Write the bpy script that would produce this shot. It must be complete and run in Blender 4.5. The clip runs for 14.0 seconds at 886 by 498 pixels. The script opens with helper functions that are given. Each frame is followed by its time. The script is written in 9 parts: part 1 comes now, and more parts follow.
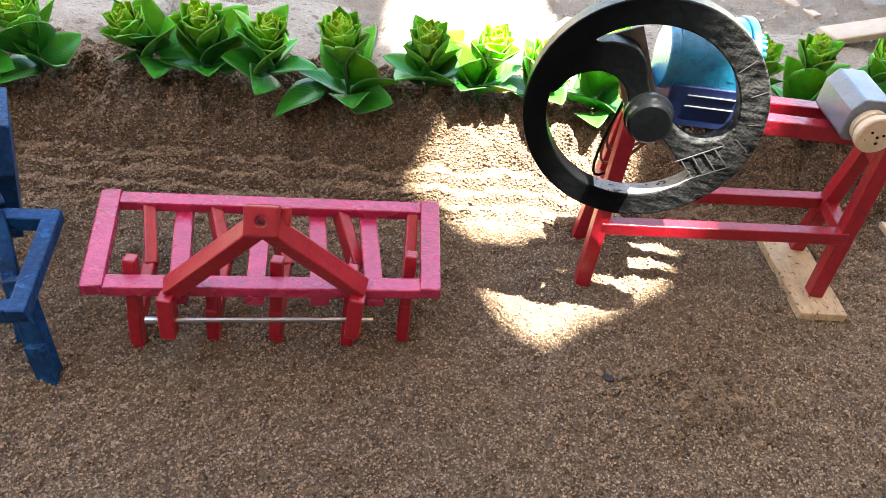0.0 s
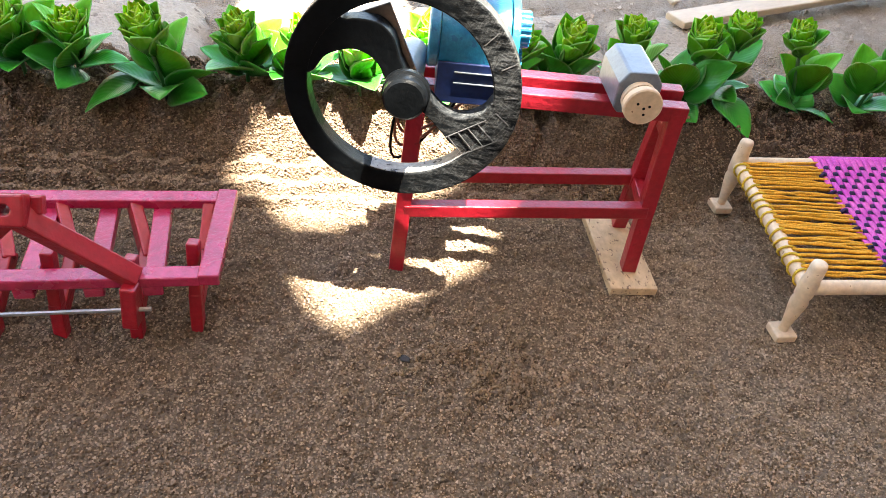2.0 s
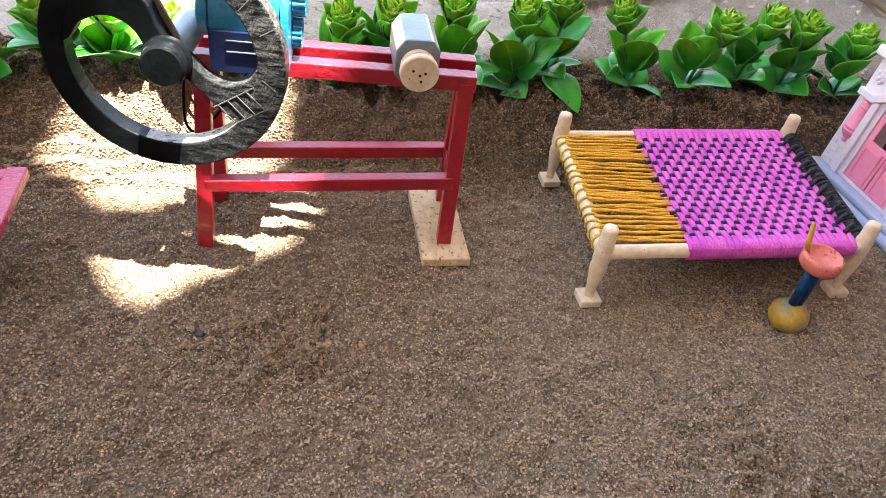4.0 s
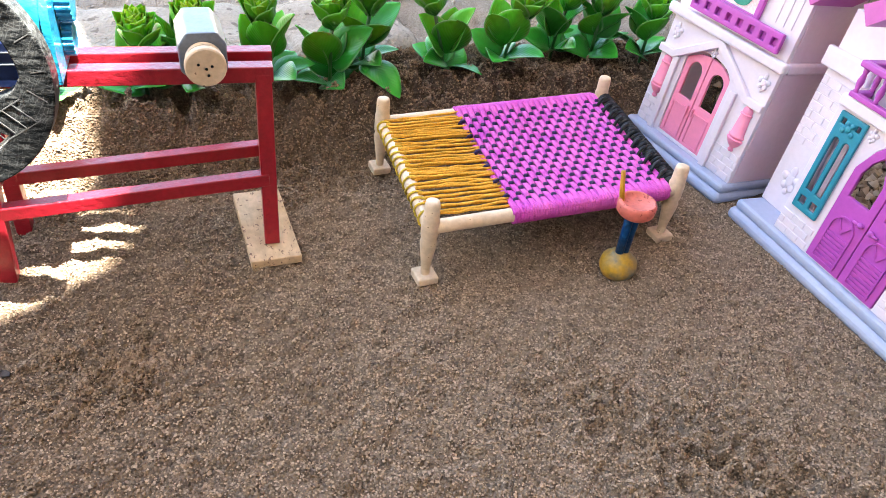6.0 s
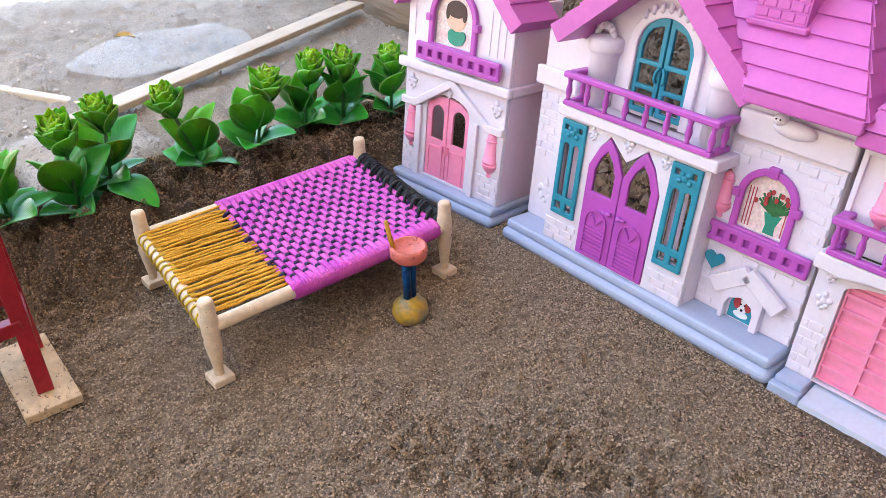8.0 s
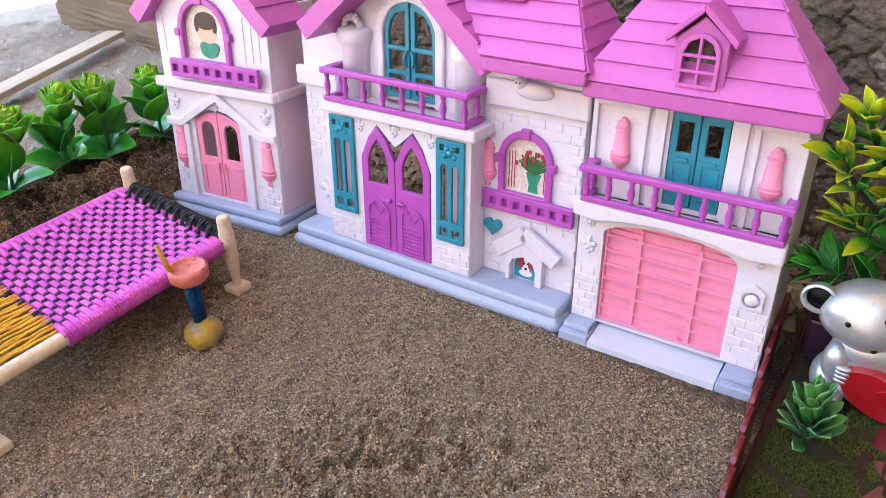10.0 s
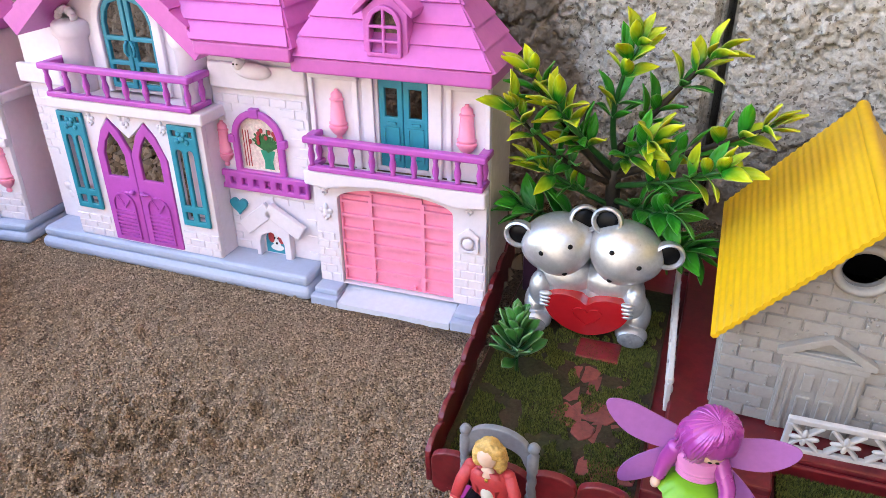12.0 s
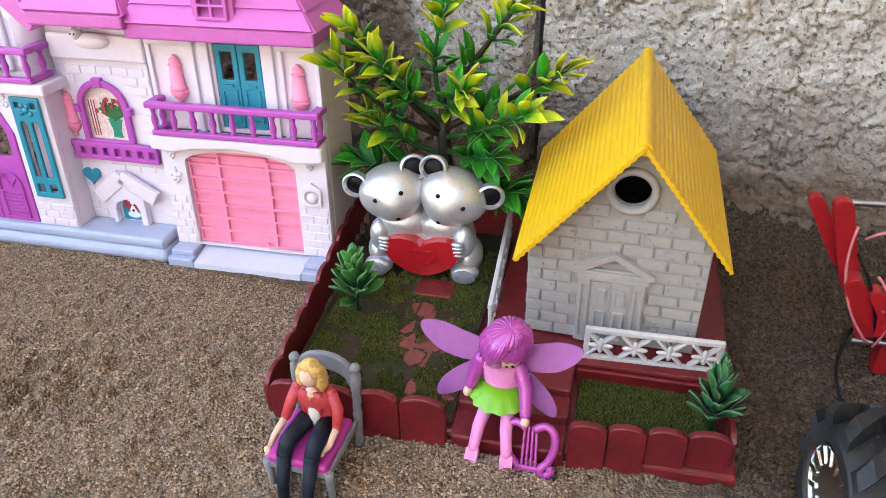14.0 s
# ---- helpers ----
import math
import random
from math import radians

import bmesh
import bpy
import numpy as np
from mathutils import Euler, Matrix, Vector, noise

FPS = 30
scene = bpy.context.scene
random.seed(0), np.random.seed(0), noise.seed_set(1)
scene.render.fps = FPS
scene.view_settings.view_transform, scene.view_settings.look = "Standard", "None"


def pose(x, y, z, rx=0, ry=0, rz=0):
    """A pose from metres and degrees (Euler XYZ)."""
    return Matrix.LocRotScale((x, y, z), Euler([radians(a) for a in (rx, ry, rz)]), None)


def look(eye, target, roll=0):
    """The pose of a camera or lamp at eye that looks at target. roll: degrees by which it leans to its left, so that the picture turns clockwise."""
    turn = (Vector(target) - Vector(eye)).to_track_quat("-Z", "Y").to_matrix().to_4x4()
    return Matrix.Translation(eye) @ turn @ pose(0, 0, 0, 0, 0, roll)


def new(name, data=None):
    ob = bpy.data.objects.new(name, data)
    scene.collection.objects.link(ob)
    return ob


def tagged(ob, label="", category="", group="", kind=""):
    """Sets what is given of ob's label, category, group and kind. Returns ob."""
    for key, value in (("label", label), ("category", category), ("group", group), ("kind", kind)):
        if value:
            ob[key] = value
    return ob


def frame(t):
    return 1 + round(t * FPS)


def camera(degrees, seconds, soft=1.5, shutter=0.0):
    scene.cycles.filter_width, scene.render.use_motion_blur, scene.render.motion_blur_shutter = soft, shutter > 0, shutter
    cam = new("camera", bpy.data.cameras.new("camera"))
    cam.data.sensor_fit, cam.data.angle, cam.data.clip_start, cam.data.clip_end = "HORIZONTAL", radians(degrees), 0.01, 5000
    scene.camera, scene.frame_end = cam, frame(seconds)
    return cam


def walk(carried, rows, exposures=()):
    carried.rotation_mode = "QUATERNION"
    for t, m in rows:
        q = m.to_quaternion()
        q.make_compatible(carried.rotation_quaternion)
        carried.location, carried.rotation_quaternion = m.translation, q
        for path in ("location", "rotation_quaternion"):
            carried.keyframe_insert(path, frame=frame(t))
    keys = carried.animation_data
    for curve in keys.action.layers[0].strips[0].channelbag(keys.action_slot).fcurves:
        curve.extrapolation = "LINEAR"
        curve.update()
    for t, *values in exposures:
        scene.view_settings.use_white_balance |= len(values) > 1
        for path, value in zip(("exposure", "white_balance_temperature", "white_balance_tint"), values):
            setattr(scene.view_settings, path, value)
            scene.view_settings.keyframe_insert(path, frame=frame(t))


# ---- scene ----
cam = camera(61.1, 14.0, 0.6)
PATH = [
    (0, (-0.005, 0.069, 0.319), (0.045, 1.569, -1.004), 8.0),
    (0.5, (0.021, 0.07, 0.321), (0.091, 1.581, -0.986), 7.6),
    (1, (0.05, 0.069, 0.323), (0.147, 1.58, -0.984), 8.0),
    (1.5, (0.067, 0.067, 0.321), (0.178, 1.575, -0.988), 8.1),
    (2, (0.094, 0.065, 0.319), (0.224, 1.577, -0.984), 7.8),
    (2.5, (0.114, 0.063, 0.318), (0.256, 1.579, -0.979), 7.8),
    (3, (0.142, 0.057, 0.318), (0.32, 1.573, -0.974), 8.0),
    (5.3, (0.206, 0.046, 0.312), (0.611, 1.521, -0.976), 8.8),
    (5.5, (0.209, 0.044, 0.308), (0.649, 1.517, -0.972), 8.1),
    (6, (0.22, 0.041, 0.306), (0.76, 1.519, -0.928), 7.7),
    (6.5, (0.229, 0.035, 0.304), (0.845, 1.515, -0.891), 5.4),
    (7, (0.233, 0.033, 0.304), (0.987, 1.492, -0.837), 3.8),
    (7.5, (0.239, 0.027, 0.306), (1.086, 1.481, -0.777), 1.3),
    (8, (0.252, 0.021, 0.307), (1.207, 1.425, -0.751), -0.0),
    (8.2, (0.253, 0.019, 0.307), (1.255, 1.411, -0.721), -0.7),
    (10.3, (0.279, -0.011, 0.293), (1.62, 1.057, -0.736), -2.3),
    (10.5, (0.282, -0.016, 0.292), (1.666, 1.005, -0.728), -1.7),
    (11, (0.288, -0.037, 0.293), (1.728, 0.875, -0.754), -1.5),
    (11.5, (0.291, -0.054, 0.292), (1.782, 0.74, -0.779), -1.2),
    (12, (0.282, -0.071, 0.296), (1.782, 0.692, -0.785), -2.3),
    (12.5, (0.274, -0.082, 0.298), (1.797, 0.636, -0.781), -2.3),
    (13, (0.267, -0.094, 0.292), (1.802, 0.572, -0.804), -1.7),
    (13.5, (0.271, -0.109, 0.289), (1.811, 0.517, -0.822), -1.7),
    (14, (0.264, -0.132, 0.294), (1.822, 0.431, -0.826), -1.6),
]
walk(cam, [(t, look(eye, target, roll)) for t, eye, target, roll in PATH],
     exposures=[(0, 3.70, 7400, 9), (3, 3.71, 7400, 9), (5.5, 4.05, 7000, 7), (7, 4.04, 6930, 8), (8, 3.91, 6900, 8), (11, 4.0, 6900, 10), (14, 4.1, 6950, 5)])

# ---- light ----
SUN_TO = Vector((0.17, -0.12, 1.0)).normalized()
world = bpy.data.worlds.new("sky")
scene.world = world
world.use_nodes = True
_wn = world.node_tree.nodes
_sky = _wn.new("ShaderNodeTexSky")
_sky.sky_type, _sky.sun_disc = "NISHITA", False
_sky.sun_elevation = math.asin(SUN_TO.z)
_sky.sun_rotation = math.atan2(SUN_TO.x, SUN_TO.y)
world.node_tree.links.new(_sky.outputs[0], _wn["Background"].inputs[0])
_wn["Background"].inputs[1].default_value = 0.1
_sun = new("sun", bpy.data.lights.new("sun", "SUN"))
_sun.data.energy, _sun.data.angle, _sun.data.color = 4.8, radians(0.6), (1.0, 0.98, 0.95)
_sun.matrix_world = look(SUN_TO * 3, (0, 0, 0))


# ---- materials ----
def mat(name, base, rough=0.5, var=0.12, scale=60.0, fine=600.0, bump=0.1, dist=0.0006, metal=0.0, tint=None, coat=0.0,
        speck=None, speck_scale=300.0, speck_cut=0.72, spec=0.5, stretch=(1, 1, 1), sss=0.0):
    """Principled surface whose colour wanders at two scales, with fine relief; tint: a second colour in broad patches; speck: spots."""
    m = bpy.data.materials.new(name)
    m.use_nodes = True
    n, l = m.node_tree.nodes, m.node_tree.links
    p = n["Principled BSDF"]
    co = n.new("ShaderNodeTexCoord")
    mp = n.new("ShaderNodeMapping")
    mp.inputs["Scale"].default_value = stretch
    l.new(co.outputs["Object"], mp.inputs[0])

    def tex(s, detail=3.0, rg=0.6):
        t = n.new("ShaderNodeTexNoise")
        t.inputs["Scale"].default_value, t.inputs["Detail"].default_value, t.inputs["Roughness"].default_value = s, detail, rg
        l.new(mp.outputs[0], t.inputs["Vector"])
        return t

    big, small = tex(scale, 4.0), tex(fine, 3.0)
    ramp = n.new("ShaderNodeMix")
    ramp.data_type = "RGBA"
    second = tint if tint else tuple(c * (1 - 1.6 * var) for c in base)
    ramp.inputs[6].default_value, ramp.inputs[7].default_value = (*base, 1), (*second, 1)
    mr = n.new("ShaderNodeMapRange")
    mr.inputs[1].default_value, mr.inputs[2].default_value = 0.38, 0.66
    l.new(big.outputs["Fac"], mr.inputs[0])
    l.new(mr.outputs[0], ramp.inputs[0])
    hv = n.new("ShaderNodeHueSaturation")
    m2 = n.new("ShaderNodeMapRange")
    m2.inputs[1].default_value, m2.inputs[2].default_value = 0.3, 0.7
    m2.inputs[3].default_value, m2.inputs[4].default_value = 1 - var, 1 + var
    l.new(small.outputs["Fac"], m2.inputs[0])
    l.new(m2.outputs[0], hv.inputs["Value"])
    l.new(ramp.outputs[2], hv.inputs["Color"])
    col = hv.outputs[0]
    if speck:
        sp = tex(speck_scale, 2.0)
        gt = n.new("ShaderNodeMapRange")
        gt.inputs[1].default_value, gt.inputs[2].default_value = speck_cut - 0.04, speck_cut
        l.new(sp.outputs["Fac"], gt.inputs[0])
        mx = n.new("ShaderNodeMix")
        mx.data_type = "RGBA"
        mx.inputs[7].default_value = (*speck, 1)
        l.new(gt.outputs[0], mx.inputs[0])
        l.new(col, mx.inputs[6])
        col = mx.outputs[2]
    l.new(col, p.inputs["Base Color"])
    mrr = n.new("ShaderNodeMapRange")
    mrr.inputs[3].default_value, mrr.inputs[4].default_value = max(0.03, rough - 0.1), min(1, rough + 0.1)
    l.new(big.outputs["Fac"], mrr.inputs[0])
    l.new(mrr.outputs[0], p.inputs["Roughness"])
    p.inputs["Metallic"].default_value = metal
    p.inputs["Coat Weight"].default_value = coat
    p.inputs["Coat Roughness"].default_value = 0.15
    p.inputs["Specular IOR Level"].default_value = spec
    if sss:
        p.inputs["Subsurface Weight"].default_value = sss
        p.inputs["Subsurface Scale"].default_value = 0.004
    if bump:
        b = n.new("ShaderNodeBump")
        b.inputs["Strength"].default_value, b.inputs["Distance"].default_value = bump, dist
        l.new(small.outputs["Fac"], b.inputs["Height"])
        l.new(b.outputs[0], p.inputs["Normal"])
    return m




def ground_material():
    """Granular sand, damper and darker up on the planted bank, giving way to pale trodden dirt behind it."""
    m = bpy.data.materials.new("sand_and_dirt")
    m.use_nodes = True
    n, l = m.node_tree.nodes, m.node_tree.links
    p = n["Principled BSDF"]
    co = n.new("ShaderNodeTexCoord").outputs["Object"]

    def node(kind, **ins):
        q = n.new(kind)
        for k, v in ins.items():
            q.inputs[k].default_value = v
        return q

    def rng(src, a, b, c=0.0, d=1.0):
        q = n.new("ShaderNodeMapRange")
        for i, v in enumerate((a, b, c, d)):
            q.inputs[i + 1].default_value = v
        l.new(src, q.inputs[0])
        return q.outputs[0]

    def mix(f, a, b):
        q = n.new("ShaderNodeMix")
        q.data_type = "RGBA"
        for s, v in ((6, a), (7, b)):
            if isinstance(v, tuple):
                q.inputs[s].default_value = (*v, 1)
            else:
                l.new(v, q.inputs[s])
        l.new(f, q.inputs[0])
        return q.outputs[2]

    cell = node("ShaderNodeTexVoronoi", Scale=640.0)
    big = node("ShaderNodeTexNoise", Scale=9.0, Detail=5.0)
    mid = node("ShaderNodeTexNoise", Scale=70.0, Detail=4.0)
    fine = node("ShaderNodeTexNoise", Scale=420.0, Detail=4.0, Roughness=0.7)
    for q in (cell, big, mid, fine):
        l.new(co, q.inputs["Vector"])
    sepc = n.new("ShaderNodeSeparateColor")
    l.new(cell.outputs["Color"], sepc.inputs[0])
    sand = mix(rng(sepc.outputs[0], 0.0, 1.0), SAND_DARK, SAND_LIGHT)
    sand = mix(rng(big.outputs["Fac"], 0.35, 0.65, 0.0, 0.3), sand, SAND_WARM)
    xyz = n.new("ShaderNodeSeparateXYZ")
    l.new(co, xyz.inputs[0])
    # sand turns paler towards the toy houses
    sand = mix(rng(xyz.outputs["X"], 0.0, 0.34), sand, mix(rng(sepc.outputs[0], 0.0, 1.0), SAND_PALE_DARK, SAND_PALE_LIGHT))

    def math2(op, a, b, c=None):
        q = n.new("ShaderNodeMath")
        q.operation = op
        for i, v in enumerate((a, b, c)):
            if v is None:
                continue
            if isinstance(v, float):
                q.inputs[i].default_value = v
            else:
                l.new(v, q.inputs[i])
        return q.outputs[0]

    off = math2("SUBTRACT", xyz.outputs["Y"], math2("MULTIPLY_ADD", xyz.outputs["X"], 0.085, 0.487))
    off = math2("ADD", off, math2("MULTIPLY_ADD", mid.outputs["Fac"], 0.05, -0.025))
    damp = math2("MULTIPLY", rng(off, -0.012, 0.03), rng(xyz.outputs["X"], 0.16, 0.34, 0.06, 0.8))
    col = mix(damp, sand, BANK_SOIL)
    dirt = mix(rng(big.outputs["Fac"], 0.35, 0.65), (0.53, 0.465, 0.385), (0.43, 0.37, 0.30))
    dirt = mix(rng(fine.outputs["Fac"], 0.45, 0.6, 0.0, 0.6), dirt, (0.34, 0.29, 0.235))
    dirt = mix(rng(mid.outputs["Fac"], 0.52, 0.64, 0.0, 0.55), dirt, (0.36, 0.31, 0.25))
    col = mix(rng(off, 0.125, 0.165), col, dirt)
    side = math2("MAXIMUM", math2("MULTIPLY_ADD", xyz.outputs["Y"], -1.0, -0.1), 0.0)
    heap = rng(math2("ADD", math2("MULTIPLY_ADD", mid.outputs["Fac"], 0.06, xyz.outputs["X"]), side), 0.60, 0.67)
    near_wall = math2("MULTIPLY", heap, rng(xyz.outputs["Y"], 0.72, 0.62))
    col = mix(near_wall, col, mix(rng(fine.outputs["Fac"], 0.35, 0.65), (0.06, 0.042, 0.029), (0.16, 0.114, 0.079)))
    l.new(col, p.inputs["Base Color"])
    p.inputs["Roughness"].default_value = 0.95
    p.inputs["Specular IOR Level"].default_value = 0.15
    h = math2("MULTIPLY_ADD", cell.outputs["Distance"], -1.0, 1.0)
    h = math2("ADD", h, fine.outputs["Fac"])
    b = n.new("ShaderNodeBump")
    b.inputs["Strength"].default_value, b.inputs["Distance"].default_value = 1.0, 0.0030
    l.new(h, b.inputs["Height"])
    l.new(b.outputs[0], p.inputs["Normal"])
    return m


# bed darker than the loose grains: shade in the gaps put into colour
SAND_DARK, SAND_LIGHT, SAND_WARM, BANK_SOIL = (0.115, 0.080, 0.054), (0.215, 0.149, 0.099), (0.18, 0.123, 0.080), (0.095, 0.062, 0.040)
SAND_PALE_DARK, SAND_PALE_LIGHT = (0.165, 0.120, 0.082), (0.31, 0.227, 0.154)
SAND = ground_material()
DUST = mat("grey_dirt", (0.42, 0.38, 0.33), 0.95, 0.12, 12, 240, 0.7, 0.003, tint=(0.32, 0.28, 0.24), spec=0.15)
STONE = mat("rough_stone", (0.38, 0.335, 0.275), 0.9, 0.14, 22, 260, 1.0, 0.004, tint=(0.32, 0.275, 0.225), spec=0.2, speck=(0.2, 0.17, 0.14), speck_scale=90, speck_cut=0.66)
ROUGHCAST = mat("roughcast", (0.56, 0.525, 0.468), 0.95, 0.2, 40, 520, 1.0, 0.0015, tint=(0.44, 0.405, 0.35), spec=0.15, speck=(0.2, 0.175, 0.15), speck_scale=230, speck_cut=0.64)
RED = mat("red_paint", (0.31, 0.010, 0.021), 0.34, 0.14, 26, 260, 0.5, 0.001, tint=(0.36, 0.014, 0.028), coat=0.2, spec=0.4,
          speck=(0.24, 0.009, 0.015), speck_scale=120, speck_cut=0.74)
# the red paint made pinker: sky sheen on flat bars put into colour
SHEENRED = mat("red_paint_sheen", (0.45, 0.026, 0.090), 0.28, 0.16, 22, 240, 0.7, 0.0014, tint=(0.34, 0.013, 0.048), coat=0.35, spec=0.5,
              speck=(0.27, 0.010, 0.028), speck_scale=110, speck_cut=0.73)
BLUE = mat("blue_paint", (0.005, 0.05, 0.15), 0.42, 0.3, 40, 350, 0.8, 0.001, tint=(0.004, 0.022, 0.07), coat=0.0, spec=0.15, speck=(0.007, 0.08, 0.21), speck_scale=180, speck_cut=0.66)
CYAN = mat("cyan_paint", (0.008, 0.21, 0.34), 0.35, 0.2, 40, 300, 0.6, 0.001, tint=(0.01, 0.2, 0.38), coat=0.4, speck=(0.01, 0.14, 0.30), speck_scale=220, speck_cut=0.66)
SHADEBLUE = mat("shaded_blue_paint", (0.012, 0.03, 0.12), 0.45, 0.2, 60, 300, 0.2)
BLACK = mat("black_paint", (0.005, 0.006, 0.007), 0.3, 0.3, 40, 350, 0.3, 0.0008, coat=0.0, spec=0.12)
WOOD = mat("raw_pine", (0.60, 0.45, 0.28), 0.7, 0.16, 30, 220, 0.35, 0.0006, tint=(0.5, 0.35, 0.2), stretch=(1, 0.6, 1),
           speck=(0.20, 0.13, 0.08), speck_scale=420, speck_cut=0.66)
PALEWOOD = mat("pale_turned_wood", (0.72, 0.58, 0.41), 0.55, 0.12, 40, 260, 0.25, 0.0004, tint=(0.62, 0.47, 0.31),
               speck=(0.25, 0.16, 0.1), speck_scale=260, speck_cut=0.735)
STEEL = mat("dull_steel", (0.45, 0.45, 0.45), 0.35, 0.15, 80, 700, 0.2, metal=1.0)
PLASTER = mat("dim_plaster", (0.32, 0.285, 0.245), 0.95, 0.2, 3, 60, 0.4, 0.003, spec=0.1)
GREYPAINT = mat("grey_paint", (0.16, 0.19, 0.225), 0.35, 0.1, 60, 500, 0.15, coat=0.3)


# ---- mesh helpers ----
def part(name, bm, material, parent=None, label="", smooth=False, bevel=0.0, segs=2, kind="", auto=None):
    me = bpy.data.meshes.new(name)
    bmesh.ops.recalc_face_normals(bm, faces=bm.faces[:])
    bm.to_mesh(me)
    bm.free()
    for m in (material if isinstance(material, (list, tuple)) else [material]):
        me.materials.append(m)
    ob = new(name, me)
    if parent is not None:
        ob.parent = parent
    if label:
        ob["label"] = label
    if kind:
        ob["kind"] = kind
    if smooth or auto:
        me.shade_smooth()
        if auto:
            me.set_sharp_from_angle(angle=radians(auto))
    if bevel:
        b = ob.modifiers.new("edge", "BEVEL")
        b.width, b.segments, b.limit_method, b.angle_limit = bevel, segs, "ANGLE", radians(35)
        b.harden_normals = False
    return ob


def thing(name, label, category, m=None, group="", kind=""):
    e = new(name)
    e.empty_display_size = 0.02
    if m is not None:
        e.matrix_world = m
    return tagged(e, label, category, group, kind)


def box(bm, x0, x1, y0, y1, z0, z1, m=None, mi=0):
    g = bmesh.ops.create_cube(bm, size=1)
    t = Matrix.Translation(((x0 + x1) / 2, (y0 + y1) / 2, (z0 + z1) / 2)) @ Matrix.Diagonal((x1 - x0, y1 - y0, z1 - z0, 1))
    bmesh.ops.transform(bm, matrix=(m @ t) if m is not None else t, verts=g["verts"])
    for f in {f for v in g["verts"] for f in v.link_faces}:
        f.material_index = mi
    return g["verts"]


def frame_of(a, b, up=(0, 0, 1)):
    a, b, up = Vector(a), Vector(b), Vector(up)
    x = (b - a).normalized()
    y = up.cross(x)
    if y.length < 1e-4:
        y = Vector((0, 1, 0)).cross(x)
    y.normalize()
    z = x.cross(y)
    m = Matrix((x, y, z)).transposed().to_4x4()
    m.translation = a
    return m, (b - a).length


def beam(bm, a, b, w, h, up=(0, 0, 1), e=0.0):
    """A bar of section w by h between two points."""
    m, L = frame_of(a, b, up)
    return box(bm, -e, L + e, -w / 2, w / 2, -h / 2, h / 2, m)


def lathe(bm, rings, segs=20, m=None, mi=0, cap=True):
    """Turned body: rings are (radius, height)."""
    rows = []
    for r, z in rings:
        row = []
        for i in range(segs):
            a = 2 * math.pi * i / segs
            v = Vector((r * math.cos(a), r * math.sin(a), z))
            row.append(bm.verts.new(m @ v if m is not None else v))
        rows.append(row)
    for a, b in zip(rows, rows[1:]):
        for i in range(segs):
            bm.faces.new((a[i], a[(i + 1) % segs], b[(i + 1) % segs], b[i])).material_index = mi
    if cap:
        bm.faces.new(rows[0][::-1]).material_index = mi
        bm.faces.new(rows[-1]).material_index = mi


def rod(bm, a, b, r, segs=10, r2=None, mi=0):
    m, L = frame_of(a, b)
    lathe(bm, [(r, 0), (r if r2 is None else r2, L)], segs, m @ Matrix.Rotation(math.pi / 2, 4, "Y"), mi)


def tube(bm, pts, r, segs=8, mi=0):
    """A round bent rod through points; r may be a list."""
    pts = [Vector(p) for p in pts]
    rows, side = [], None
    for i, p in enumerate(pts):
        d = (pts[min(i + 1, len(pts) - 1)] - pts[max(i - 1, 0)]).normalized()
        if side is None:
            side = d.orthogonal().normalized()
        side = (side - d * side.dot(d)).normalized()
        o = d.cross(side)
        rr = r[i] if isinstance(r, (list, tuple)) else r
        rows.append([bm.verts.new(p + (side * math.cos(2 * math.pi * k / segs) + o * math.sin(2 * math.pi * k / segs)) * rr) for k in range(segs)])
    for a, b in zip(rows, rows[1:]):
        for k in range(segs):
            bm.faces.new((a[k], a[(k + 1) % segs], b[(k + 1) % segs], b[k])).material_index = mi
    bm.faces.new(rows[0][::-1]).material_index = mi
    bm.faces.new(rows[-1]).material_index = mi


def plate(bm, outline, holes=(), y0=0.0, y1=0.004, m=None, mi=0):
    """A flat plate in the x-z plane with holes, thick from y0 to y1."""
    edges, verts = [], []
    for loop in (outline, *holes):
        vs = [bm.verts.new((x, y0, z)) for x, z in loop]
        verts += vs
        edges += [bm.edges.new((vs[i], vs[(i + 1) % len(vs)])) for i in range(len(vs))]
    fill = bmesh.ops.triangle_fill(bm, edges=edges, use_beauty=True)
    faces = [f for f in fill["geom"] if isinstance(f, bmesh.types.BMFace)]
    ext = bmesh.ops.extrude_face_region(bm, geom=faces)
    ev = [v for v in ext["geom"] if isinstance(v, bmesh.types.BMVert)]
    bmesh.ops.translate(bm, vec=(0, y1 - y0, 0), verts=ev)
    allv = list(set(verts + ev))
    for f in {f for v in allv for f in v.link_faces}:
        f.material_index = mi
    if m is not None:
        bmesh.ops.transform(bm, matrix=m, verts=allv)
    return allv


def blob(bm, c, r, sub=2, m=None, mi=0):
    """An ellipsoid; r is a number or three."""
    rr = (r, r, r) if isinstance(r, (int, float)) else r
    g = bmesh.ops.create_icosphere(bm, subdivisions=sub, radius=1)
    t = Matrix.Translation(c) @ Matrix.Diagonal((*rr, 1))
    bmesh.ops.transform(bm, matrix=(m @ t) if m is not None else t, verts=g["verts"])
    for f in {f for v in g["verts"] for f in v.link_faces}:
        f.material_index = mi
    return g["verts"]


def arch(x0, x1, z0, zs, rise=None, n=10):
    """Outline of an opening with a round head: springing at zs."""
    r = (x1 - x0) / 2
    h = r if rise is None else rise
    pts = [(x0, z0), (x1, z0)]
    for i in range(n + 1):
        a = math.pi * i / n
        pts.append(((x0 + x1) / 2 + r * math.cos(a), zs + h * math.sin(a)))
    return pts


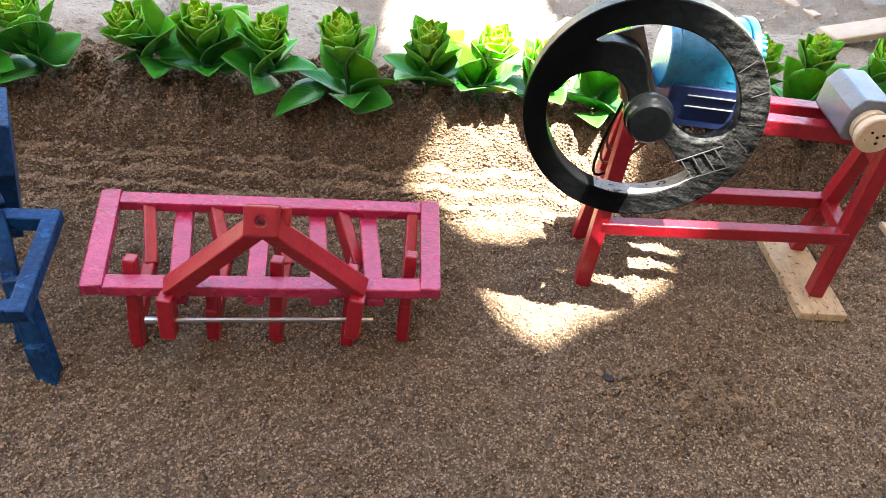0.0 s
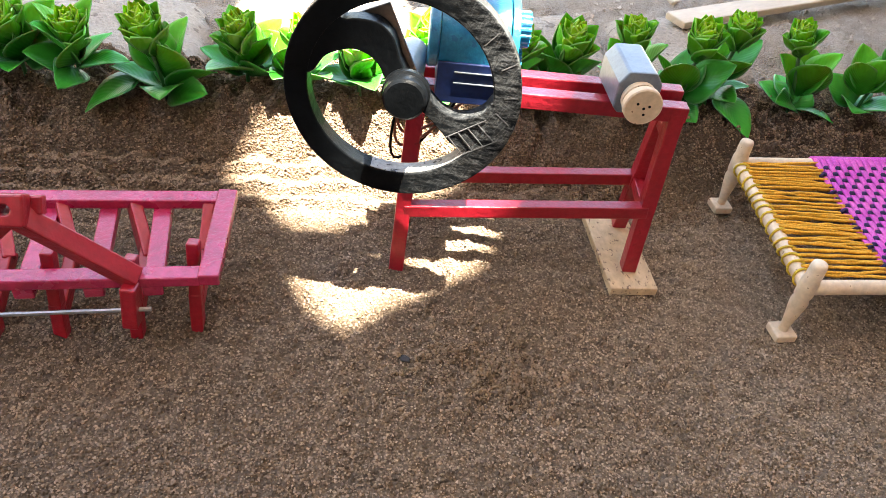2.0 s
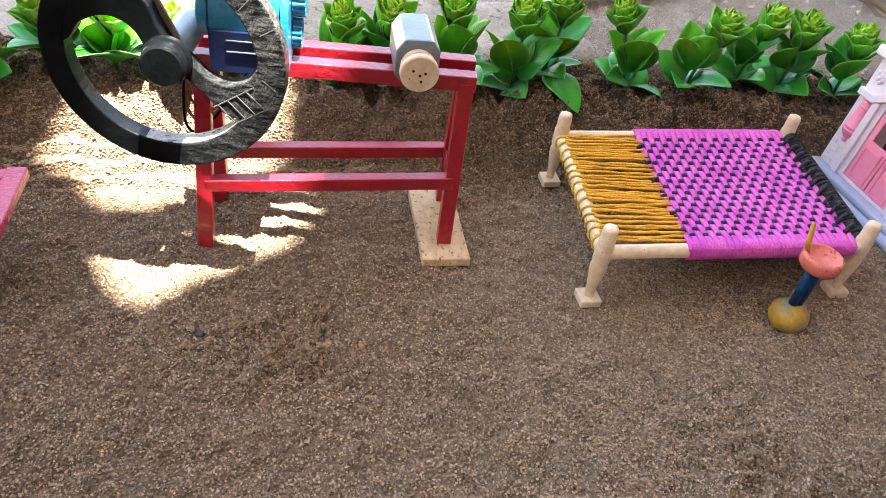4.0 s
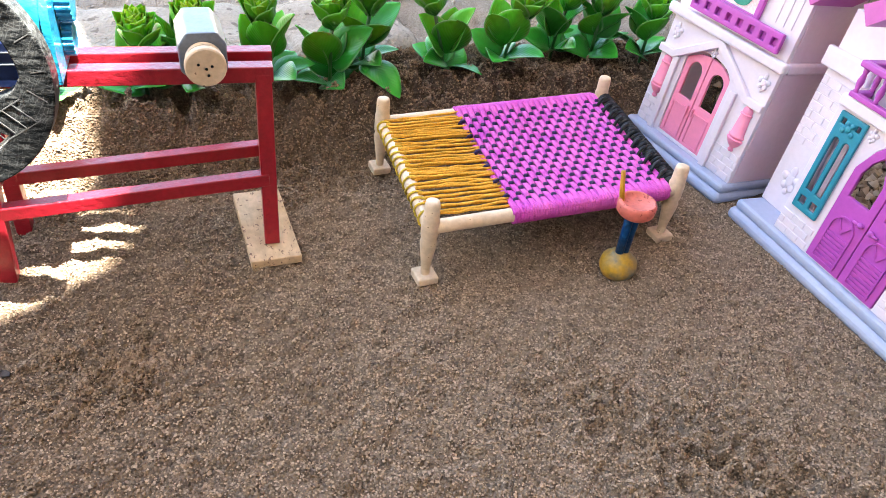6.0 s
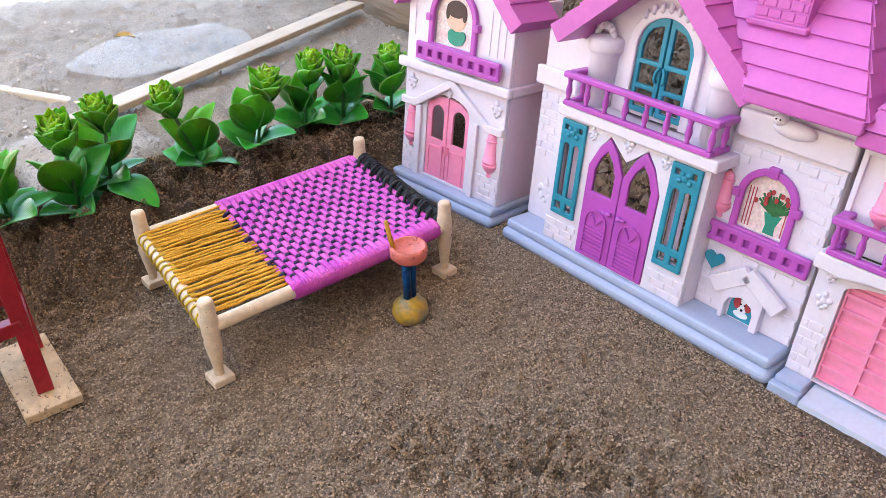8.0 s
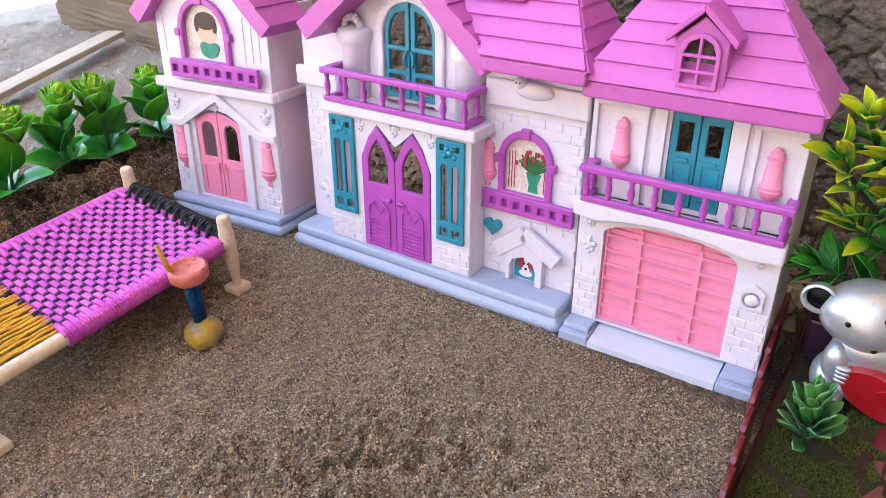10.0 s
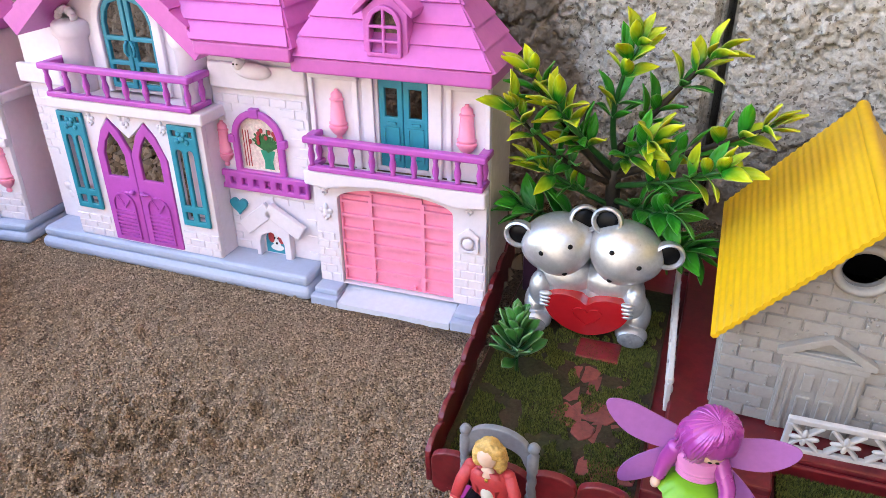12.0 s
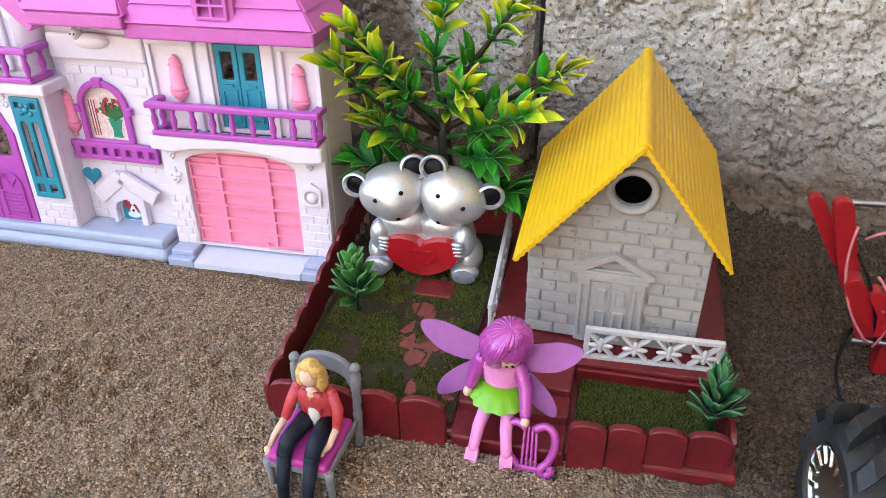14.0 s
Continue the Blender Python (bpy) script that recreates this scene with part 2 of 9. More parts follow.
def rect(x0, x1, z0, z1):
    return [(x0, z0), (x1, z0), (x1, z1), (x0, z1)]


# ---- ground ----
_rng = np.random.RandomState(7)
_tab = _rng.rand(256, 256)


def vnoise(x, y, s):
    """Smooth noise on a lattice of s per metre, from -1 to 1."""
    x, y = x * s + 1000.3, y * s + 1000.7
    i, j = np.floor(x).astype(int), np.floor(y).astype(int)
    u, v = x - i, y - j
    u, v = u * u * (3 - 2 * u), v * v * (3 - 2 * v)
    g = lambda a, b: _tab[a % 256, b % 256]
    return 2 * ((g(i, j) * (1 - u) + g(i + 1, j) * u) * (1 - v) + (g(i, j + 1) * (1 - u) + g(i + 1, j + 1) * u) * v) - 1


def bank_foot(x):
    return 0.487 + 0.085 * x


def ground_height(x, y):
    """Sand bed, bank under the plants, then the trodden dirt behind."""
    x, y = np.asarray(x, float), np.asarray(y, float)
    z = 0.0018 * vnoise(x, y, 12) + 0.0014 * vnoise(x, y, 40) + 0.0018 * vnoise(x, y, 90) + 0.0020 * vnoise(x, y, 190)
    z = z * np.where(y > -0.02, np.clip((0.59 - x) / 0.05, 0.2, 1), 1.0)
    near = np.clip((1.3 - np.abs(x - 0.2)) / 0.3, 0, 1)
    f = bank_foot(x) + 0.006 * vnoise(x, x * 0, 16)
    s = np.clip((y - f) / 0.036, 0, 1)
    s = s * s * (3 - 2 * s)
    # the dry end: three low drawn ledges, each with a torn front, and a steep crumbling face over them
    dry = np.clip((0.20 - x) / 0.1, 0, 1)
    q = (y - f + 0.026) / 0.0122 + 0.22 * vnoise(x, x * 0, 9) + 0.16 * vnoise(x, y * 0.5, 38) + 0.10 * vnoise(x, y, 110)
    k = np.clip(np.floor(q), 0, 2)
    r = np.clip(q - k, 0, 1)
    ledge = 0.0052 * (k + np.clip(r / 0.20, 0, 1) - 0.42 * np.clip((r - 0.2) / 0.8, 0, 1) * (q < 3)) * (q > 0)
    up = np.clip((q - 3) / 1.9, 0, 1)
    s = s * (1 - dry) + dry * (ledge + 0.0315 * up ** 0.7) / 0.047
    back = np.clip((y - f - 0.10) / 0.05, 0, 1)
    lump = 0.007 * vnoise(x, y, 38) + 0.0065 * (0.5 - 2 * np.abs(vnoise(x, y, 70))) + 0.0045 * vnoise(x, y, 150)
    level = np.clip((x - 0.24) / 0.08, 0, 1)
    z = z + near * ((0.036 + 0.011 * np.clip((0.15 - x) / 0.12, 0, 1)) * s * (1 - back * (1 - 0.4 * level)) + lump * s * (1 - back) * (1 - 0.9 * dry * np.clip(3.4 - q, 0, 1)))
    crumb = np.clip((y - f + 0.04) / 0.03, 0, 1) * np.clip((f + 0.06 - y) / 0.01, 0, 1)
    z = z + near * crumb * (1 - 0.5 * dry) * (0.0026 * vnoise(x, y, 95) + 0.002 * vnoise(x, y, 190))
    # trampled clods
    for cx, cy, r, a in ((0.158, 0.325, 0.03, 0.0036), (0.43, 0.23, 0.035, 0.0045), (0.47, 0.21, 0.03, 0.0045), (0.49, 0.165, 0.03, 0.004), (0.25, 0.30, 0.03, 0.002),
                         (0.40, 0.27, 0.03, 0.003), (0.56, 0.27, 0.03, 0.002)):
        w = np.exp(-((x - cx) ** 2 + (y - cy) ** 2) / r ** 2)
        a = a * 1.4
        z = z + w * a * (0.4 - 1.6 * np.abs(vnoise(x, y, 120))) + w * a * 0.6 * (0.3 - np.abs(vnoise(x + 5, y, 60)))
    # soil heaped against the wall
    w = np.clip((x - 0.69) / 0.08, 0, 1)
    z = z + 0.03 * w * w * (1 + 0.5 * vnoise(x, y, 25)) * np.clip((0.75 - y) / 0.1, 0, 1)
    # dirt behind the kerb lies a little higher, rough and cracked
    far = np.clip((y - f - 0.12) / 0.05, 0, 1) * near
    z = z + far * (0.004 * vnoise(x, y, 18) + 0.003 * vnoise(x, y, 50) + 0.0015 * vnoise(x, y, 120))
    z = z + 0.02 * np.clip((y - f - 0.15) / 0.06, 0, 1)
    return z


def axis(lo, hi, step, far):
    fine = np.arange(lo, hi, step)
    out = np.array([0.02, 0.05, 0.1, 0.2, 0.4, 0.8, 1.6, 4, 10, 25, far])
    return np.concatenate([(lo - out)[::-1], fine, hi + out])


def grid_mesh(name, X, Y, Z, material):
    ny, nx = X.shape
    co = np.stack([X, Y, Z], -1).reshape(-1, 3)
    idx = np.arange(nx * ny).reshape(ny, nx)
    q = np.stack([idx[:-1, :-1], idx[:-1, 1:], idx[1:, 1:], idx[1:, :-1]], -1).reshape(-1, 4)
    me = bpy.data.meshes.new(name)
    me.from_pydata(co.tolist(), [], q.tolist())
    me.shade_smooth()
    me.materials.append(material)
    return new(name, me)


_ys = np.concatenate([axis(-0.22, 0.62, 0.0023, 60)[:-11], np.arange(0.62, 1.2, 0.005), 1.2 + np.array([0.02, 0.05, 0.1, 0.2, 0.4, 0.8, 1.6, 4, 10, 25, 60])])
_X, _Y = np.meshgrid(axis(-0.40, 0.80, 0.0023, 60), _ys)
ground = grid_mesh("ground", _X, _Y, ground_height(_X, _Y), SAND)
tagged(ground, "coarse grey-brown sand with a low bank and trampled clods", "sand", kind="structure")


def on_ground(x, y):
    return float(ground_height(np.array([x]), np.array([y]))[0])

# ---- added shade board, unseen above: its gaps are cut to the sun patches ----
SHADE_Z = 1.9
FLAT = Matrix(((1, 0, 0, 0), (0, 0, 1, 0), (0, 1, 0, 0), (0, 0, 0, 1)))
_gaps = [[(-0.07, 0.95), (0.03, 0.95), (0.12, 0.63), (0.135, 0.50), (0.10, 0.465), (0.051, 0.447), (0.026, 0.447), (0.012, 0.465), (-0.022, 0.480), (-0.001, 0.530), (-0.028, 0.565), (-0.062, 0.655)],
         [(0.034, 0.403), (0.050, 0.378), (0.070, 0.358), (0.087, 0.371), (0.120, 0.396), (0.151, 0.421), (0.166, 0.464), (0.116, 0.466), (0.113, 0.426), (0.075, 0.414)]]
_off = SUN_TO * (SHADE_Z / SUN_TO.z)
_bm = bmesh.new()
plate(_bm, rect(-0.75 + _off.x, 0.95 + _off.x, -0.98 + _off.y, 1.3 + _off.y), [[(x + _off.x, y + _off.y) for x, y in g] for g in _gaps], SHADE_Z, SHADE_Z + 0.02, FLAT)
tagged(part("roof", _bm, WOOD), "added unseen shade board with two gaps cut for sun patches", "roof", kind="structure")

# ---- added unseen wall behind the camera, holds back fill light ----
_bm = bmesh.new()
box(_bm, -2.2, 2.2, -1.45, -1.2, -0.05, 2.4)
tagged(part("blocker_south", _bm, PLASTER), "added unseen wall that blocks light from behind", "wall", kind="structure")

# added wall, out of view: cuts the low sky light from the west
_bm = bmesh.new()
box(_bm, -2.7, -2.4, -1.45, 4.0, -0.05, 2.3)
tagged(part("blocker_west", _bm, DUST), "added unseen wall that cuts low western sky light", "wall", kind="structure")

# ---- back wall ----
WALL_X = 0.772


def wall_block(name, y0, y1, fine, z1, label):
    """Rough thrown mortar: swollen lumps of one to two centimetres, torn apart by ragged crevices that come and go."""
    ys = np.concatenate([np.arange(y0, fine[0], 0.02), np.arange(fine[0], fine[1], 0.0014), np.arange(fine[1], y1 + 0.001, 0.02)])
    zs = np.concatenate([np.arange(-0.02, 0.32, 0.0014), np.linspace(0.34, z1, 14)])
    P, Q = np.meshgrid(ys, zs)
    d = 0.0040 * vnoise(P, Q, 12) + 0.0016 * vnoise(P, Q, 44)
    warp = 0.0042 * vnoise(P, Q, 90) + 0.0030 * vnoise(P, Q, 230)
    warp2 = 0.0042 * vnoise(P + 3, Q, 90) + 0.0030 * vnoise(P + 3, Q, 230)
    for cell, amp, shift in ((0.0170, 0.0058, 0.0), (0.0082, 0.0042, 5.0), (0.0043, 0.0019, 9.0)):
        a, b = (P + warp + shift) / cell, (Q + warp2 + shift) / cell
        i, j = np.floor(a).astype(int), np.floor(b).astype(int)
        f1, f2, top = np.full_like(P, 9.0), np.full_like(P, 9.0), np.zeros_like(P)
        for di in (-1, 0, 1):
            for dj in (-1, 0, 1):
                cx = i + di + 0.1 + 0.8 * _tab[(i + di) % 256, (j + dj) % 256]
                cy = j + dj + 0.1 + 0.8 * _tab[(j + dj + 91) % 256, (i + di + 37) % 256]
                r = np.hypot(a - cx, b - cy)
                lev = _tab[(i + di + 11) % 256, (j + dj + 53) % 256]
                near = r < f1
                f2 = np.where(near, f1, np.minimum(f2, r))
                top = np.where(near, lev, top)
                f1 = np.where(near, r, f1)
        open_ = np.clip(0.55 + 0.9 * vnoise(P + shift, Q, 28) + 0.5 * vnoise(P, Q + shift, 75), 0.12, 1)
        d += amp * (1 - open_ * (1 - np.clip((f2 - f1) * 4.6, 0, 1) ** 0.55)) + amp * 0.35 * top
    d = d + 0.0010 * vnoise(P, Q, 300)
    low = np.clip((0.09 - Q) / 0.09, 0, 1)
    X = WALL_X - d - 0.012 * low * low + 0.012 * (P < y0 + 0.003) + 0.012 * (P > y1 - 0.004)
    ob = grid_mesh(name, X, P, Q, WALLMIX)
    bm = bmesh.new()
    bm.from_mesh(ob.data)
    box(bm, WALL_X + 0.015, WALL_X + 0.14, y0, y1, -0.02, z1)
    bm.to_mesh(ob.data)
    bm.free()
    return tagged(ob, label, "wall", kind="structure")


def wall_material():
    """Grey roughcast, with a ragged skirt of splashed earth along its foot."""
    m = ROUGHCAST.copy()
    m.name = "roughcast_with_earth"
    n, l = m.node_tree.nodes, m.node_tree.links
    p = n["Principled BSDF"]
    src = p.inputs["Base Color"].links[0].from_socket
    geo = n.new("ShaderNodeTexCoord")
    sep = n.new("ShaderNodeSeparateXYZ")
    l.new(geo.outputs["Object"], sep.inputs[0])
    nz = n.new("ShaderNodeTexNoise")
    nz.inputs["Scale"].default_value, nz.inputs["Detail"].default_value = 22, 6
    l.new(geo.outputs["Object"], nz.inputs["Vector"])
    up = n.new("ShaderNodeMapRange")
    up.inputs[1].default_value, up.inputs[2].default_value, up.inputs[3].default_value, up.inputs[4].default_value = 0.045, 0.12, 0.0, -0.24
    l.new(sep.outputs["Y"], up.inputs[0])
    ad = n.new("ShaderNodeMath")
    ad.operation = "MULTIPLY_ADD"
    ad.inputs[1].default_value = -0.11
    l.new(up.outputs[0], ad.inputs[2])
    l.new(nz.outputs["Fac"], ad.inputs[0])
    sm = n.new("ShaderNodeMath")
    sm.operation = "ADD"
    l.new(sep.outputs["Z"], sm.inputs[0])
    l.new(ad.outputs[0], sm.inputs[1])
    mr = n.new("ShaderNodeMapRange")
    mr.inputs[1].default_value, mr.inputs[2].default_value = -0.01, 0.055
    mr.inputs[3].default_value, mr.inputs[4].default_value = 1.0, 0.0
    l.new(sm.outputs[0], mr.inputs[0])
    mx = n.new("ShaderNodeMix")
    mx.data_type = "RGBA"
    mx.inputs[7].default_value = (0.20, 0.148, 0.106, 1)
    l.new(mr.outputs[0], mx.inputs[0])
    l.new(src, mx.inputs[6])
    # pin-holes in the mortar
    pit = n.new("ShaderNodeTexNoise")
    pit.inputs["Scale"].default_value, pit.inputs["Detail"].default_value = 330, 3
    l.new(geo.outputs["Object"], pit.inputs["Vector"])
    hole = n.new("ShaderNodeMapRange")
    hole.inputs[1].default_value, hole.inputs[2].default_value = 0.26, 0.36
    l.new(pit.outputs["Fac"], hole.inputs[0])
    l.new(mx.outputs[2], p.inputs["Base Color"])
    bp = n.new("ShaderNodeBump")
    bp.inputs["Strength"].default_value, bp.inputs["Distance"].default_value = 0.8, 0.002
    l.new(hole.outputs[0], bp.inputs["Height"])
    l.new(p.inputs["Normal"].links[0].from_socket, bp.inputs["Normal"])
    l.new(bp.outputs[0], p.inputs["Normal"])
    return m


WALLMIX = wall_material()
wall_block("wall_east", -0.021, 1.16, (-0.02, 0.62), 1.1, "grey roughcast wall of rough pebbly mortar")
wall_block("wall_east_2", -1.3, -0.026, (-0.42, -0.03), 1.1, "grey roughcast wall of rough pebbly mortar past a crack")

# ---- red cultivator ----
def cultivator():
    t = thing("toy_cultivator", "crimson-painted wooden toy cultivator with five tines standing on sand", "farm implement")
    z = 0.0435
    fl, fr, bl, br = Vector((-0.165, 0.3245, z)), Vector((0.0005, 0.3490, z)), Vector((-0.181, 0.3895, z)), Vector((-0.0045, 0.4130, z))

    def bar(name, a, b, w=0.0098, h=0.0062, mt=SHEENRED, **k):
        bm = bmesh.new()
        beam(bm, a, b, w, h, **k)
        return part(name, bm, mt, t, bevel=0.0009)

    bar("frame_rail", fl, fr, e=-0.005)
    bar("frame_rail", bl, br, e=-0.005)
    up = Vector((0, 0, 0.0008))
    bar("frame_end", fl + up, bl + up, 0.0108, 0.0068, e=0.0050)
    bar("frame_end", fr + up, br + up, 0.0108, 0.0068, e=0.0050)
    # cross slats run under both rails, their blunt ends showing below the front one
    for s, q in ((0.245, 0.215), (0.468, 0.46), (0.665, 0.632), (0.835, 0.795)):
        a, b = fl.lerp(fr, s), bl.lerp(br, q)
        bar("cross_slat", a + Vector((0, -0.0045, -0.0064)), b + Vector((0, 0.003, -0.0060)), 0.0098, 0.0062)
    # tines: an upright shank behind the front rail, held by a bent arm from the back rail
    feet = [(-0.1507, 0.3275), (-0.1123, 0.3350), (-0.0797, 0.3390), (-0.0416, 0.3450), (-0.0117, 0.3545)]
    for k, (fx, fy) in enumerate(feet):
        s = (fx - fl.x) / (fr.x - fl.x)
        top = bl.lerp(br, min(0.96, max(0.05, s + (0.03, 0.0, -0.02, -0.03, 0.02)[k]))) + Vector((0, -0.003, -0.004))
        bm = bmesh.new()
        knee = Vector((fx - 0.001, fy + 0.034, 0.027))
        beam(bm, top, knee, 0.0068, 0.0105, (0, 0.4, 1), e=0.003)
        beam(bm, knee, (fx, fy + 0.008, 0.014), 0.0068, 0.0092, (0, 0.4, 1), e=0.003)
        part("tine_arm", bm, RED, t, bevel=0.0010)
        bm = bmesh.new()
        high = 0.0525 if k in (0, 2, 4) else 0.047
        beam(bm, (fx, fy, -0.006), (fx, fy + 0.0045, 0.020), 0.0068, 0.0075, (0, 1, 0), e=0.001)
        beam(bm, (fx, fy + 0.0040, 0.016), (fx + 0.0006, fy + 0.0100, high), 0.0064, 0.0072, (0, 1, 0))
        part("tine", bm, RED, t, bevel=0.0010)
    # hitch: two sloping arms up to a drilled block, two lugs with a pin
    apex = Vector((-0.0805, 0.3310, 0.0925))
    la, ra = Vector((-0.1255, 0.3265, 0.0470)), Vector((-0.0365, 0.3410, 0.0470))
    bar("hitch_arm", la, apex + Vector((-0.003, 0.002, -0.006)), 0.0088, 0.0105, RED, up=(0, 1, 0.4), e=0.003)
    bar("hitch_arm", ra, apex + Vector((0.003, 0.002, -0.006)), 0.0088, 0.0105, RED, up=(0, 1, 0.4), e=0.003)
    bm = bmesh.new()
    hole = [(0.0024 * math.cos(a), 0.0024 * math.sin(a)) for a in [2 * math.pi * i / 14 for i in range(14)]]
    plate(bm, rect(-0.0080, 0.0080, -0.0078, 0.0070), [hole], -0.004, 0.006, pose(*apex, -34, 0, 6))
    part("hitch_block", bm, RED, t, "drilled red block", bevel=0.0010)
    bm = bmesh.new()
    box(bm, 0.001, 0.0125, 0.006, 0.013, -0.003, 0.006, pose(*apex, -34, 0, 6))
    part("hitch_cap", bm, RED, t, bevel=0.0010)
    for p, dx in ((la, -0.0010), (ra, 0.0005)):
        bm = bmesh.new()
        beam(bm, p + Vector((dx * 2, -0.0062, -0.001)), p + Vector((dx - 0.0015, -0.0085, -0.0270)), 0.0078, 0.0085, (0, 1, 0))
        part("lug", bm, RED, t, bevel=0.0010)
    lo = Vector((0, -0.0078, -0.0165))
    bm = bmesh.new()
    rod(bm, la + lo + Vector((-0.0120, -0.0018, 0)), ra + lo + Vector((0.0095, 0.0015, 0)), 0.0012, 8)
    pin = part("hitch_pin", bm, STEEL, t, "thin steel pin", auto=40)
    bm = bmesh.new()
    rod(bm, la + lo + Vector((-0.0130, -0.0019, 0)), la + lo + Vector((-0.0075, -0.0011, 0)), 0.0018, 8)
    part("pin_head", bm, STEEL, pin, auto=40)
    return t


cultivator()


# ---- fodder cutter: red trestle with wheel, gear box and motor ----
def trestle():
    t = thing("toy_chaff_cutter", "red wooden trestle with black flywheel, blue gear box, grey motor", "farm machine")

    def bar(name, a, b, w=0.0090, h=0.0092, **k):
        bm = bmesh.new()
        beam(bm, a, b, w, h, **k)
        return part(name, bm, RED, t, bevel=0.0007)

    tz, yf, yb = 0.1172, 0.432, 0.449
    LF, LB, RF, RB = (0.096, 0.416, -0.004), (0.098, 0.463, -0.004), (0.245, 0.424, 0.006), (0.247, 0.470, 0.006)
    up = (0, 1, 0)
    bar("leg", LF, (0.100, yf, tz), up=up)
    bar("leg", LB, (0.102, yb, tz), up=up)
    bar("leg", RF, (0.2445, yf, tz), up=up)
    bar("leg", RB, (0.2455, yb, tz), up=up)
    bar("top_rail", (0.094, yf, tz), (0.2500, yf, tz))
    bar("top_rail", (0.094, yb + 0.001, tz + 0.001), (0.2510, yb + 0.001, tz + 0.001))
    bar("low_rail", (0.098, 0.421, 0.042), (0.245, 0.426, 0.052), 0.0078, 0.0082)
    bar("low_rail", (0.1, 0.457, 0.042), (0.247, 0.464, 0.050), 0.0078, 0.0082)
    bar("end_rail", (0.2455, 0.427, 0.0505), (0.2465, 0.464, 0.0505), 0.008, 0.008)
    bar("end_rail", (0.0985, 0.422, 0.058), (0.1, 0.457, 0.058), 0.008, 0.008)
    bar("end_rail", (0.2450, 0.434, 0.101), (0.2457, 0.449, 0.101), 0.007, 0.007)

    # flywheel: flat ring with two curved arms to a hub
    W = pose(0.0922, 0.3915, 0.1378, -3, 0, -4)
    ro, ri, n = 0.0576, 0.0450, 64
    ring = bmesh.new()
    out = [(ro * math.cos(2 * math.pi * i / n), ro * math.sin(2 * math.pi * i / n)) for i in range(n)]
    inn = [(ri * math.cos(2 * math.pi * i / n) - 0.001, ri * math.sin(2 * math.pi * i / n)) for i in range(n)]
    plate(ring, out, [inn], -0.005, 0.006, W)
    wheel = part("flywheel", ring, SCUFFED, t, "black flywheel with scuffed grey paint", bevel=0.0008)

    def spoke(pts):
        """A curved arm: its outline runs from the hub out into the ring and back, softened between corners."""
        n, soft = len(pts), []
        for i in range(n):
            a, b, c, d = (Vector(pts[(i + q) % n]) * 0.001 for q in (-1, 0, 1, 2))
            soft += [tuple(0.5 * (2 * b + (c - a) * u + (2 * a - 5 * b + 4 * c - d) * u * u + (3 * b - a - 3 * c + d) * u ** 3)) for u in (0, 0.33, 0.67)]
        bm = bmesh.new()
        plate(bm, soft, (), -0.0047, 0.0052, W)
        return part("arm", bm, SCUFFED, wheel, bevel=0.0008)

    spoke([(3, 6), (-2, 17), (-5, 25.5), (-9, 30.5), (-14, 33.5), (-23, 34), (-30, 33), (-33, 37.5), (-42, 27), (-48, 14), (-49, 4), (-43, 6), (-38, 13.5), (-31, 17.5), (-24, 19), (-17, 17), (-12, 12.5), (-9, 6.5), (-5, -2)])
    spoke([(5, 4), (12, 1), (19, -6), (29, -9.5), (39, -5.5), (44, 2), (49, 5), (49, -10), (43, -25), (37, -33), (33.5, -27), (26.5, -24.5), (17.5, -15), (9.5, -8), (3, -6)])
    # a pale strip runs along the lower half of the inner edge
    bm = bmesh.new()
    strip = []
    for i in range(29):
        a = radians(-106 + 70 * i / 28)
        strip.append([bm.verts.new(W @ Vector((rr * math.cos(a) - 0.001, yy, rr * math.sin(a)))) for rr, yy in ((ri - 0.0004, -0.0042), (ri - 0.0004, 0.0052), (ri + 0.0004, 0.0052), (ri + 0.0004, -0.0042))])
    for a, b in zip(strip, strip[1:]):
        for e in range(4):
            bm.faces.new((a[e], a[(e + 1) % 4], b[(e + 1) % 4], b[e]))
    bm.faces.new(strip[0][::-1])
    bm.faces.new(strip[-1])
    part("inner_edge_strip", bm, PALEEDGE, wheel, "pale lower inner edge")
    # lines scored into the worn side, paler than the paint
    for a, b in (((0.022, -0.0215), (0.042, -0.0085)), ((0.033, -0.0290), (0.049, -0.0190)), ((0.0245, -0.020), (0.032, -0.0285)), ((0.029, -0.017), (0.0375, -0.0262)), ((0.0335, -0.014), (0.0425, -0.023)),
                 ((0.038, -0.011), (0.0475, -0.020)), ((0.046, -0.004), (0.0535, -0.010)), ((0.0455, 0.018), (0.052, 0.022)), ((0.036, 0.029), (0.042, 0.036)), ((0.049, 0.004), (0.055, 0.005))):
        bm = bmesh.new()
        beam(bm, W @ Vector((a[0], -0.0050, a[1])), W @ Vector((b[0], -0.0050, b[1])), 0.0003, 0.0005)
        part("scored_line", bm, SCORED, wheel)
    bm = bmesh.new()
    lathe(bm, [(0.0005, 0), (0.0112, 0), (0.0117, 0.0008), (0.0117, 0.0035), (0.0104, 0.0043), (0.0104, 0.0046), (0.0109, 0.0054), (0.0105, 0.0100), (0.0092, 0.0112), (0.0005, 0.0114)], 30, W @ pose(0.0020, -0.004, 0.0015, 90))
    part("hub", bm, BLACK, wheel, auto=40)
    bm = bmesh.new()
    rod(bm, W @ Vector((0, 0.006, 0)), W @ Vector((0, 0.045, 0)), 0.0085, 18)
    part("shaft", bm, GREYPAINT, wheel, auto=40)
